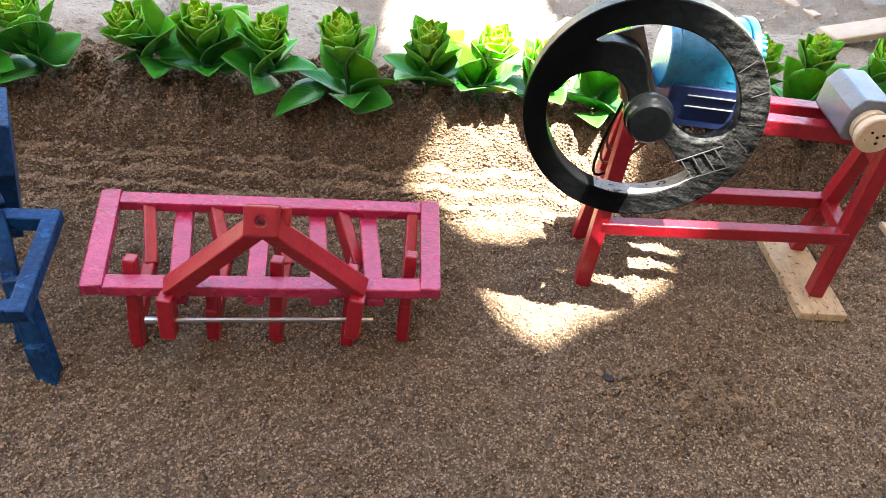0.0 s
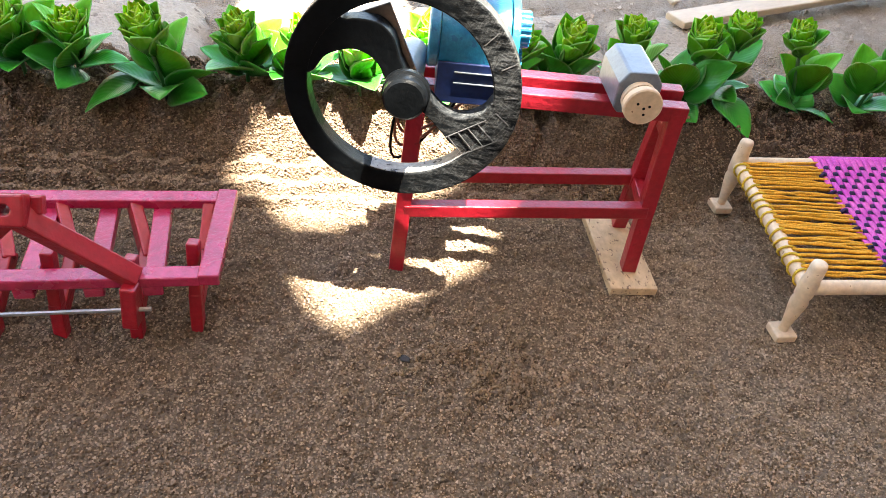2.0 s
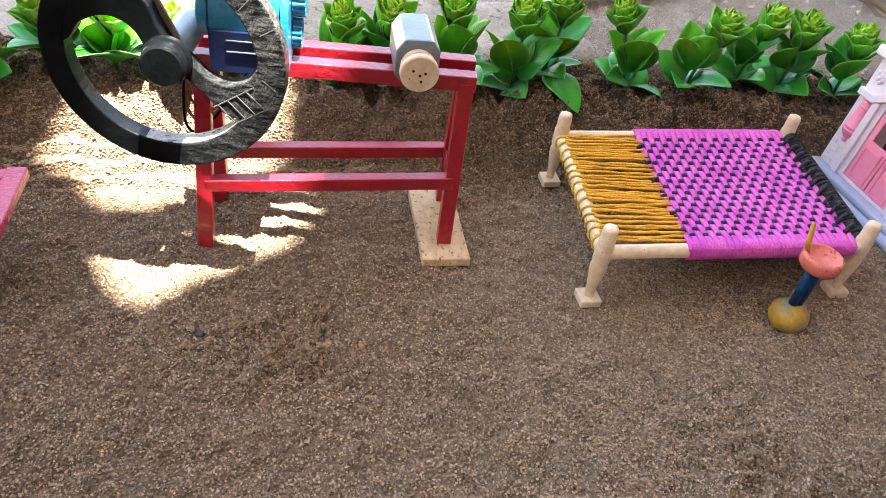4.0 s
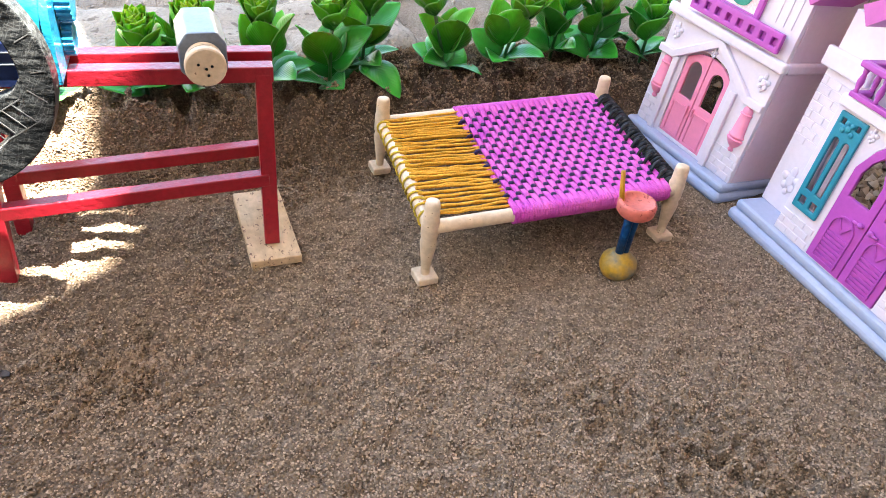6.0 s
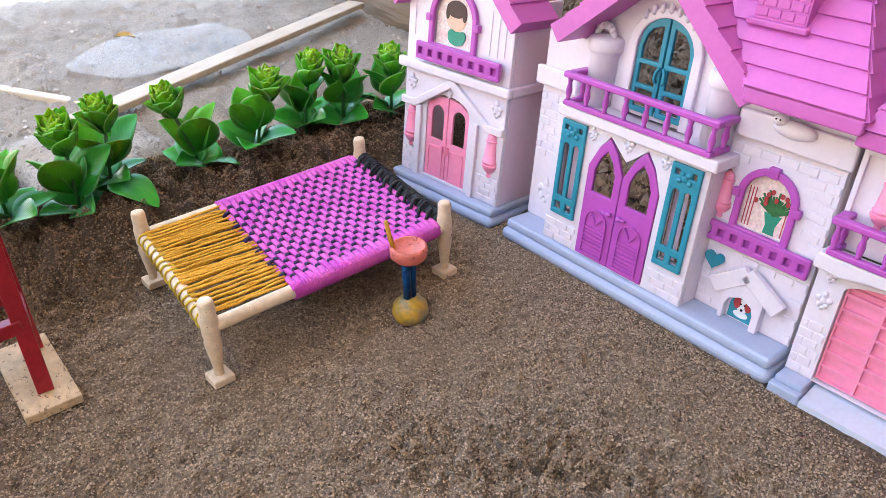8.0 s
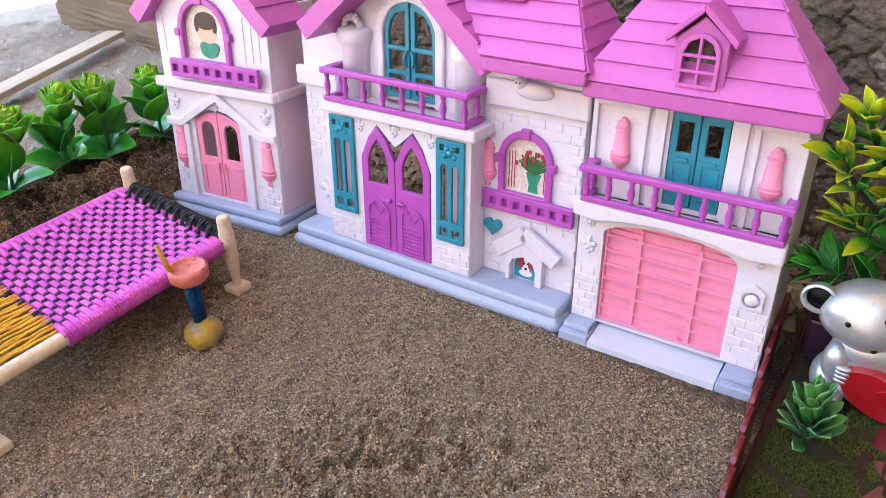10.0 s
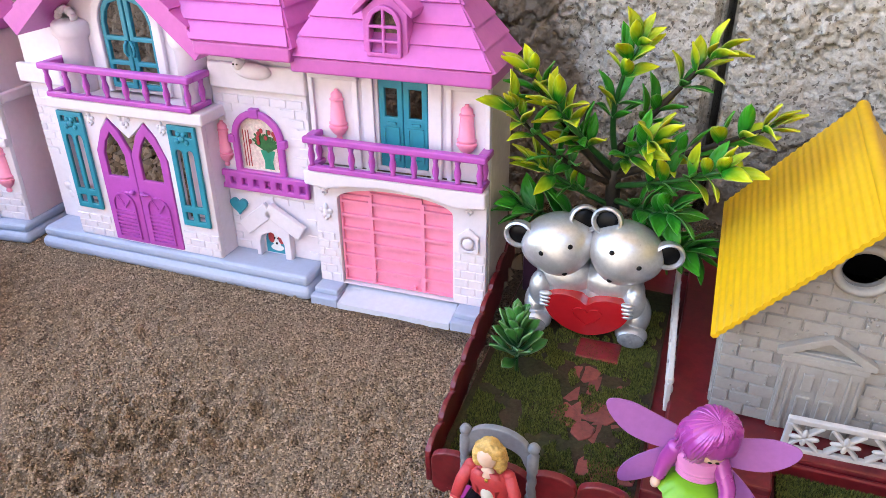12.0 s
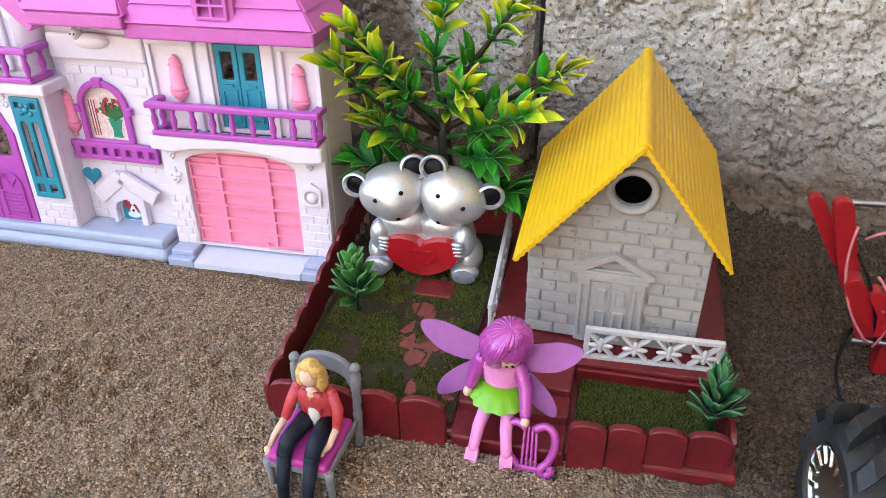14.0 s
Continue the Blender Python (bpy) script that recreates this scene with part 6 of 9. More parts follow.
def rosette_plant(head, seed, lean, size):
    """A plant whose rosette sits at head; lean: how far its foot stands from below it; size: of the rosette."""
    rs = random.Random(seed)
    x, y = head[0] - lean[0], head[1] - lean[1]
    z = on_ground(x, y) - 0.004
    t = thing("plastic_plant", "green plastic rosette plant with lime tips stuck in the soil bank", "plant", Matrix.Translation((x, y, z)), "plants along the bank")
    h = head[2] - z - 0.012 * size
    top = Vector((lean[0], lean[1], h))
    bm = bmesh.new()
    tube(bm, [(0, 0, -0.004), (top.x * 0.3, top.y * 0.3, h * 0.4), top], [0.0017, 0.0014, 0.0016], 8)
    part("stem", bm, STEM, t, smooth=True)
    n = rs.choice((8, 9, 9))
    a0 = rs.uniform(0, 6.28)
    for i in range(n):
        a = a0 + 2 * math.pi * i / n + rs.uniform(-0.3, 0.3)
        low = i % 2 == 0
        el = rs.uniform(0.32, 0.68) if low else rs.uniform(0.85, 1.25)
        s = rs.uniform(0.74, 0.92) if low else rs.uniform(0.88, 1.08)
        zz = (0.010 if low else min(0.45 * h, 0.022)) + rs.uniform(0, 0.005)
        place("leaf", rs.choice((_big[0], _big[1], _big[1]) if not low else (_big[0], _big[2])), t, Matrix.Translation((0.002 * math.cos(a), 0.002 * math.sin(a), zz)) @ Matrix.Rotation(a, 4, "Z")
              @ Matrix.Rotation(-el, 4, "Y") @ Matrix.Rotation(rs.uniform(-0.7, 0.7), 4, "X") @ Matrix.Scale(s, 4))
    bm = bmesh.new()
    blob(bm, (0, 0, 0.004), (0.0030, 0.0030, 0.006), 2)
    bud = part("rosette", bm, LIMECORE, t, "lime-tipped rosette head", smooth=True)
    d = Vector((lean[0] * 12 + rs.uniform(-0.18, 0.18), lean[1] * 12 - 0.22 + rs.uniform(-0.15, 0.1), 1)).normalized()
    bud.matrix_local = Matrix.Translation(top) @ d.to_track_quat("Z", "Y").to_matrix().to_4x4()
    b0 = rs.uniform(0, 6.28)
    # scales set in a spiral, spreading below and closing above
    m = 30
    for i in range(m):
        u = i / (m - 1)
        a = b0 + i * 2.39996 + rs.uniform(-0.12, 0.12)
        el = 0.86 + 0.62 * u ** 0.8 + rs.uniform(-0.09, 0.09)
        r = 0.0028 * (1 - 0.5 * u)
        k = 0 if i < 7 else 1 if i < 15 else 2 if i < 23 else 3
        place("petal", _petals[k], bud, Matrix.Translation((r * math.cos(a), r * math.sin(a), -0.004 + 0.0190 * u ** 1.2 * size)) @ Matrix.Rotation(a, 4, "Z")
              @ Matrix.Rotation(-el, 4, "Y") @ Matrix.Scale(rs.uniform(1.20, 1.36) * size, 4))
    return t


LIMECORE = mat("lime_core", (0.12, 0.34, 0.02), 0.4, 0.1)
HEADS = [(-0.310, 0.494, 0.090), (-0.268, 0.500, 0.092), (-0.207, 0.515, 0.086), (-0.162, 0.520, 0.089), (-0.120, 0.516, 0.090), (-0.071, 0.511, 0.096), (-0.016, 0.528, 0.092),
         (0.022, 0.534, 0.092), (0.058, 0.532, 0.085), (0.171, 0.562, 0.088), (0.204, 0.558, 0.094), (0.255, 0.571, 0.098), (0.305, 0.576, 0.098), (0.336, 0.588, 0.102), (0.388, 0.594, 0.100),
         (0.461, 0.592, 0.097), (0.512, 0.615, 0.096), (0.540, 0.604, 0.096), (0.590, 0.602, 0.092), (0.108, 0.545, 0.094)]
for _k, _p in enumerate(HEADS):
    rosette_plant(_p, 31 + _k, (-0.016 if _k == 14 else 0.010 if _k == 15 else 0.004 * math.sin(_k * 2.1), -0.006 + 0.005 * math.cos(_k * 1.7)), 0.92 if _k in (4, 14) else 1.0 + 0.06 * math.sin(_k * 2.7))
# a loose leaf on the soil
for _x, _y, _a in ((-0.083, 0.512, 200), (0.333, 0.580, -60)):
    _o = new("fallen_leaf", _big[2])
    _o.matrix_world = pose(_x, _y, on_ground(_x, _y) + (0.008 if _x < 0 else 0.014), 0, 6, _a)
    tagged(_o, "single green plastic leaf lying on the soil", "leaf", "loose leaves")

# ---- walled toy garden ----
GARDEN = HOUSE
MAROON = mat("maroon_plastic", (0.165, 0.011, 0.016), 0.36, 0.2, 30, 260, 0.2, tint=(0.105, 0.006, 0.011), coat=0.2, speck=(0.3, 0.10, 0.09), speck_scale=160, speck_cut=0.77)
SOIL = mat("garden_soil", (0.042, 0.024, 0.015), 0.9, 0.3, 30, 500, 0.9, 0.001, tint=(0.035, 0.034, 0.013), spec=0.2)
GREYPL = mat("grey_plastic", (0.365, 0.34, 0.31), 0.46, 0.06, 30, 300, 0.1, tint=(0.33, 0.305, 0.275))
# wall plate darker than its bricks, to paint shade into the joints
GREYJOINT = mat("joint_shade_grey", (0.32, 0.298, 0.27), 0.55, 0.1, 40, 300, 0.2, tint=(0.29, 0.27, 0.245))
OFFWHITE = mat("offwhite_plastic", (0.62, 0.58, 0.55), 0.5, 0.06, 30, 300, 0.1)
YELLOW = mat("yellow_plastic", (0.68, 0.40, 0.008), 0.40, 0.05, 20, 200, 0.05, tint=(0.68, 0.40, 0.01))
SILVER = mat("silver_paint", (0.58, 0.585, 0.595), 0.32, 0.08, 60, 500, 0.08, metal=0.62, coat=0.2, speck=(0.10, 0.10, 0.10), speck_scale=120, speck_cut=0.78)
REDGLOSS = mat("red_gloss", (0.45, 0.012, 0.018), 0.22, 0.05, 30, 300, 0.05, coat=0.6)
DARKPURPLE = mat("dark_purple_plastic", (0.035, 0.012, 0.03), 0.4, 0.1)


def scallop(parent, x0, x1, z0, z1, y, th, m=None):
    """One round-topped fence board."""
    w = x1 - x0
    pts = [(x0, z0), (x1, z0), (x1, z1 - w * 0.3)]
    for i in range(1, 8):
        a = math.pi * i / 8
        pts.append(((x0 + x1) / 2 + w / 2 * math.cos(a), z1 - w * 0.3 + w * 0.3 * math.sin(a)))
    pts.append((x0, z1 - w * 0.3))
    bm = bmesh.new()
    plate(bm, pts, (), y, y + th, m)
    return part("fence_board", bm, MAROON, parent, bevel=0.0008)


def garden():
    t = thing("garden_tray", "maroon plastic garden tray with scalloped fence, moss and red paving", "toy garden", GARDEN)
    bm = bmesh.new()
    box(bm, 0.262, 0.497, -0.128, 0.098, -0.003, 0.006)
    part("tray_floor", bm, MAROON, t, bevel=0.002)
    bm = bmesh.new()
    n = 24
    g = [[bm.verts.new((0.264 + 0.095 * i / n, -0.124 + 0.176 * j / n, 0.0085 + 0.0012 * noise.noise(Vector((i * 0.6, j * 0.6, 0))))) for j in range(n + 1)] for i in range(n + 1)]
    for i in range(n):
        for j in range(n):
            bm.faces.new((g[i][j], g[i + 1][j], g[i + 1][j + 1], g[i][j + 1]))
    part("soil_bed", bm, SOIL, t, smooth=True)
    bm = bmesh.new()
    box(bm, 0.4195, 0.489, -0.1235, -0.0790, 0.004, 0.009)
    part("soil_bed", bm, SOIL, t, bevel=0.002)
    # front boards lean out a little
    for x0, x1, zt in ((0.2655, 0.2895, 0.028), (0.290, 0.3125, 0.029), (0.313, 0.3345, 0.0305), (0.335, 0.3585, 0.031)):
        scallop(t, x0, x1, -0.002, zt, -0.1335, 0.004)
    for x0, x1, zt, yb in ((0.418, 0.4356, 0.0295, -0.1318), (0.4358, 0.4536, 0.0292, -0.1296), (0.4538, 0.4721, 0.0287, -0.1272), (0.4723, 0.4925, 0.0280, -0.1246)):
        scallop(t, x0, x1, -0.002, zt, yb, 0.004)
    # side boards
    for k in range(9):
        a = -0.131 + 0.0225 * k
        scallop(t, a, a + 0.0222, -0.002, 0.026, -0.2645 + 0.0018 * k, 0.003, Matrix.Rotation(math.pi / 2, 4, "Z"))
    for k in range(3):
        a = -0.121 + 0.0185 * k
        scallop(t, a, a + 0.018, -0.002, 0.024, -0.4945, 0.003, Matrix.Rotation(math.pi / 2, 4, "Z"))
    # steps up to the house
    for y0, y1, z1 in ((-0.132, -0.112, 0.0085), (-0.114, -0.098, 0.0145), (-0.1, -0.074, 0.0190)):
        bm = bmesh.new()
        box(bm, 0.3605, 0.4165, y0, y1, -0.002, z1)
        part("step", bm, MAROON, t, bevel=0.0012)
    bm = bmesh.new()
    box(bm, 0.3665, 0.496, -0.0755, 0.09, 0.0, 0.0172)
    part("house_platform", bm, MAROON, t, bevel=0.0015)
    bm = bmesh.new()
    box(bm, 0.4175, 0.494, -0.0785, -0.0758, 0.0, 0.0150)
    part("platform_face", bm, MAROON, t, bevel=0.0008)
    bm = bmesh.new()
    box(bm, 0.2665, 0.293, 0.028, 0.05, 0.006, 0.036)
    part("corner_box", bm, DARKPURPLE, t, "dark purple corner box", bevel=0.002)
    bm = bmesh.new()
    box(bm, 0.3120, 0.3370, -0.0265, -0.008, 0.006, 0.0100)
    part("statue_ledge", bm, MAROON, t, bevel=0.0015)
    # crazy paving
    rs = random.Random(12)
    for cx, cy, r in ((0.319, -0.055, 0.009), (0.333, -0.049, 0.010), (0.327, -0.066, 0.008), (0.318, -0.073, 0.007), (0.335, -0.066, 0.008), (0.328, -0.081, 0.006), (0.341, -0.081, 0.009),
                      (0.346, -0.092, 0.008), (0.340, -0.103, 0.010), (0.351, -0.104, 0.006), (0.322, -0.038, 0.006)):
        k, r = 6, r * 1.22
        a0 = rs.uniform(0, 6)
        pts = [(cx + r * rs.uniform(0.8, 1.25) * math.cos(a0 + 6.283 * i / k), cy + r * rs.uniform(0.75, 1.2) * math.sin(a0 + 6.283 * i / k)) for i in range(k)]
        bm = bmesh.new()
        plate(bm, pts, (), 0.0072, 0.0083 + 0.00018 * (len(t.children) % 6), FLAT)
        part("paving_stone", bm, PAVING, t, bevel=0.0006)
    # moss: fine upright tufts
    v, f, mi = [], [], []
    for k in range(75000):
        if k < 60000:
            x, y = rs.uniform(0.268, 0.357), rs.uniform(-0.1235, 0.03)
            den = noise.noise(Vector((x * 60, y * 60, 3.0))) + 0.5 * noise.noise(Vector((x * 160, y * 160, 7.0)))
            path = abs(x - (0.328 - 0.35 * (y + 0.07))) < 0.012 and -0.11 < y < -0.03
            if den < (0.16 if path else -0.22) or (x < 0.29 and y > 0.0):
                continue
            z = 0.0085
        else:
            x, y, z = rs.uniform(0.420, 0.488), rs.uniform(-0.1225, -0.0795), 0.009
        h, a, w = rs.uniform(0.0007, 0.0022), rs.uniform(0, 6.28), rs.uniform(0.0003, 0.0007)
        lx, ly = rs.uniform(-0.0005, 0.0005), rs.uniform(-0.0005, 0.0005)
        b = len(v)
        for q in range(3):
            v.append((x + w * math.cos(a + 2.09 * q), y + w * math.sin(a + 2.09 * q), z - 0.0004))
        v.append((x + lx, y + ly, z + h))
        f += [(b, b + 1, b + 3), (b + 1, b + 2, b + 3), (b + 2, b, b + 3)]
    me = bpy.data.meshes.new("moss")
    me.from_pydata(v, [], f)
    me.materials.append(MOSSISLE)
    mo = new("moss", me)
    mo.matrix_world = GARDEN
    tagged(mo, "short dark green artificial moss over brown soil", "moss", kind="stuff")
    return t


def island_material(name, a, b, rough=0.9):
    m = bpy.data.materials.new(name)
    m.use_nodes = True
    n, l = m.node_tree.nodes, m.node_tree.links
    g = n.new("ShaderNodeNewGeometry")
    mx = n.new("ShaderNodeMix")
    mx.data_type = "RGBA"
    mx.inputs[6].default_value, mx.inputs[7].default_value = (*a, 1), (*b, 1)
    l.new(g.outputs["Random Per Island"], mx.inputs[0])
    p = n["Principled BSDF"]
    l.new(mx.outputs[2], p.inputs["Base Color"])
    p.inputs["Roughness"].default_value = rough
    p.inputs["Specular IOR Level"].default_value = 0.15
    return m


MOSSISLE = island_material("moss_tufts", (0.020, 0.027, 0.007), (0.17, 0.178, 0.040))
PAVING = mat("red_paving", (0.19, 0.040, 0.032), 0.75, 0.2, 60, 400, 0.5, tint=(0.15, 0.036, 0.028), speck=(0.06, 0.045, 0.02), speck_scale=600, speck_cut=0.70)
garden()


def grey_house():
    m = GARDEN @ pose(0.4315, -0.055, 0.0175, 0, 0, -2)
    t = thing("toy_brick_house", "grey plastic brick toy house with corrugated yellow roof", "toy house", m)
    hw, hz, ap, dp = 0.0455, 0.064, 0.1195, 0.105
    bm = bmesh.new()
    hole = [(0.0035 + 0.0088 * math.cos(2 * math.pi * i / 24), 0.0955 + 0.0088 * math.sin(2 * math.pi * i / 24)) for i in range(24)]
    plate(bm, [(-hw, 0), (hw, 0), (hw, hz + 0.005), (0.0065, ap + 0.001), (-hw, hz)], [hole], 0, 0.003)
    wall = part("front_wall", bm, GREYJOINT, t)
    for x in (-hw, hw - 0.003):
        bm = bmesh.new()
        box(bm, x, x + 0.003, 0.003, dp, 0, hz)
        sw = part("side_wall", bm, GREYJOINT, t)
        if x < 0:
            for r in range(9):
                for q in range(7):
                    o = new("brick", brick_mesh(0.0138, 0.0010, 0.0064, 0.0004, GREYPL))
                    o.parent = sw
                    o.matrix_local = pose(x, 0.011 + q * 0.0145 + (0.007 if r % 2 else 0), 0.0038 + r * 0.007, 0, 0, -90)
    bm = bmesh.new()
    plate(bm, [(-hw, 0), (hw, 0), (hw, hz), (0.004, ap - 0.002), (-hw, hz)], (), dp, dp + 0.003)
    part("back_wall", bm, GREYPL, t)

    def skip(x, z):
        roof = z > hz - 0.004 + (ap - hz) * (1 - abs(x - 0.004) / hw) - 0.0025
        return roof or (-0.0185 < x < 0.0170 and z < 0.049) or (-0.0205 < x < 0.0195 and 0.042 < z < 0.0605 - 0.40 * abs(x)) or ((x - 0.0035) ** 2 + (z - 0.0955) ** 2 < 0.0135 ** 2)

    bricks(wall, -hw, hw, 0.0005, 0.108, 0, 0.0158, 0.0072, GREYPL, gap=0.0007, depth=0.0012, skip=skip, middle=True, least=0.12)
    rs = random.Random(5)
    v = bmesh.new()
    for k in range(150):
        x, z = rs.uniform(-0.04, 0.042), rs.uniform(0.005, 0.09)
        if not skip(x, z):
            blob(v, (x, -0.0014, z), (0.0008, 0.0007, 0.0008), 1)
    part("brick_studs", v, GREYPL, wall, kind="stuff")
    # round window rim
    bm = bmesh.new()
    lathe(bm, [(0.0090, -0.001), (0.0090, 0.002), (0.0105, 0.0032), (0.0122, 0.0028), (0.0128, 0.0012), (0.0128, -0.001), (0.0090, -0.001)], 32, pose(0.0035, 0.0, 0.0955, 90), cap=False)
    part("window_rim", bm, GREYPL, t, smooth=True)
    # black panel painted in for the shade inside the round window
    bm = bmesh.new()
    box(bm, -0.010, 0.017, 0.02, 0.022, 0.08, 0.104)
    part("shade_panel", bm, EYEBLACK, t)
    # door case in relief
    def slab(name, pts, y, par, holes=()):
        bm = bmesh.new()
        fit = lambda ring: [(0.80 * x + 0.0005, z * 1.11) for x, z in ring]
        plate(bm, fit(pts), [fit(h) for h in holes], y * 1.7, 0.0)
        return part(name, bm, GREYPL, par, bevel=0.0004)
    dc = slab("door_case", rect(-0.0235, 0.0205, 0.0, 0.044), -0.0016, t)
    slab("pilaster", rect(-0.0225, -0.0155, 0.0005, 0.0385), -0.0022, dc, [rect(-0.0205, -0.0175, 0.004, 0.0345)])
    slab("pilaster", rect(0.0125, 0.0195, 0.0005, 0.0385), -0.0022, dc, [rect(0.0145, 0.0175, 0.004, 0.0345)])
    slab("entablature", rect(-0.0245, 0.0215, 0.0385, 0.0415), -0.0026, dc)
    slab("pediment", [(-0.0275, 0.0415), (0.0245, 0.0415), (0.0245, 0.0440), (-0.0015, 0.0545), (-0.0275, 0.0440)], -0.0026, dc, [[(-0.019, 0.0435), (0.016, 0.0435), (-0.0015, 0.0510)]])
    for x0, x1 in ((-0.0135, -0.002), (-0.001, 0.0105)):
        d = slab("door_leaf", rect(x0, x1, 0.0005, 0.037), -0.0018, dc)
        slab("door_panel", rect(x0 + 0.002, x1 - 0.002, 0.003, 0.021), -0.0024, d, [rect(x0 + 0.0032, x1 - 0.0032, 0.0045, 0.0195)])
        slab("door_panel", rect(x0 + 0.003, x1 - 0.003, 0.0245, 0.0335), -0.0026, d)
    # corrugated roof, sitting a little askew
    skew = Matrix.Translation((0, 0.05, 0)) @ Matrix.Rotation(radians(2.2), 4, "Z") @ Matrix.Translation((0, -0.05, 0))
    for s, xe, ze in ((-1, -0.0530, 0.0565), (1, 0.0520, 0.0630)):
        y0, y1 = -0.014, 0.116
        top, low = Vector((0.0040, 0, ap + 0.0055)), Vector((xe, 0, ze))
        d = (low - top).normalized()
        nrm = Vector((d.z, 0, -d.x)) if d.z * 0 - d.x * 1 > 0 else Vector((-d.z, 0, d.x))
        L, k = (low - top).length, 168
        bm = bmesh.new()
        rows = []
        for i in range(k + 1):
            q = L * i / k
            w = min(1.0, max(0.0, (q - 0.003) / 0.003)) * 0.00032 * math.sin(2 * math.pi * q / 0.0042)
            c = top.lerp(low, i / k)
            rows.append([bm.verts.new(skew @ Vector((p.x, y, p.z))) for p, y in ((c + nrm * (0.0008 + w), y0), (c + nrm * (0.0008 + w), y1), (c + nrm * (w - 0.0012), y1), (c + nrm * (w - 0.0012), y0))])
        for a, b in zip(rows, rows[1:]):
            for e in range(4):
                bm.faces.new((a[e], a[(e + 1) % 4], b[(e + 1) % 4], b[e]))
        bm.faces.new(rows[0][::-1])
        bm.faces.new(rows[-1])
        part("roof_slope", bm, YELLOW, t, "corrugated yellow roof slope", auto=50)
    bm = bmesh.new()
    rod(bm, skew @ Vector((0.0040, -0.0118, ap + 0.0036)), skew @ Vector((0.0040, 0.1158, ap + 0.0036)), 0.0033, 18)
    part("ridge", bm, YELLOW, t, auto=50)
    return t


grey_house()


def lattice(x0, x1, z0, z1, n, m, label):
    t = thing("lattice_fence", label, "fence", m, "lattice fences")
    th = 0.0028
    for a, b in ((z0, z0 + 0.0032), (z1 - 0.0032, z1)):
        bm = bmesh.new()
        box(bm, x0, x1, 0, th, a, b)
        part("rail", bm, OFFWHITE, t, bevel=0.0006)
    for x in (x0, x1 - 0.0032):
        bm = bmesh.new()
        box(bm, x, x + 0.0032, 0.0002, th - 0.0002, z0 + 0.0032, z1 - 0.0032)
        part("post", bm, OFFWHITE, t, bevel=0.0006)
    w = (x1 - x0) / n
    zc = (z0 + z1) / 2
    for i in range(n):
        cx = x0 + w * (i + 0.5)
        for s in (-1, 1):
            bm = bmesh.new()
            beam(bm, (cx - w * 0.4, th / 2, zc - s * (z1 - z0) * 0.36), (cx + w * 0.4, th / 2, zc + s * (z1 - z0) * 0.36), 0.0018, 0.0034, (0, 1, 0))
            part("lattice_bar", bm, OFFWHITE, t, bevel=0.0006)
        bm = bmesh.new()
        for k in range(4):
            a = math.pi * k / 2
            blob(bm, (cx + 0.0036 * math.cos(a), th / 2 - 0.0012, zc + 0.0026 * math.sin(a)), (0.0032 if k % 2 == 0 else 0.0014, 0.0012, 0.0014 if k % 2 == 0 else 0.0028), 2)
        part("flower", bm, OFFWHITE, t, smooth=True)
    return t


lattice(0.0, 0.0705, 0.0, 0.0225, 4, GARDEN @ pose(0.4195, -0.0715, 0.0165, 3, 1.0, 2.5), "off-white plastic lattice fence panel before the grey toy house")
lattice(0.0, 0.108, 0.0, 0.0225, 6, GARDEN @ pose(0.3675, -0.055, 0.0095, 0, 0, 93), "off-white plastic lattice fence panel along the moss bed")


def pull(bm, verts, c, n, k, sharp=5.0):
    """Draw the side of a round body that faces n out into a soft point."""
    c, n = Vector(c), Vector(n).normalized()
    for v in verts:
        d = v.co - c
        w = max(0.0, d.normalized().dot(n))
        v.co += n * k * w ** sharp


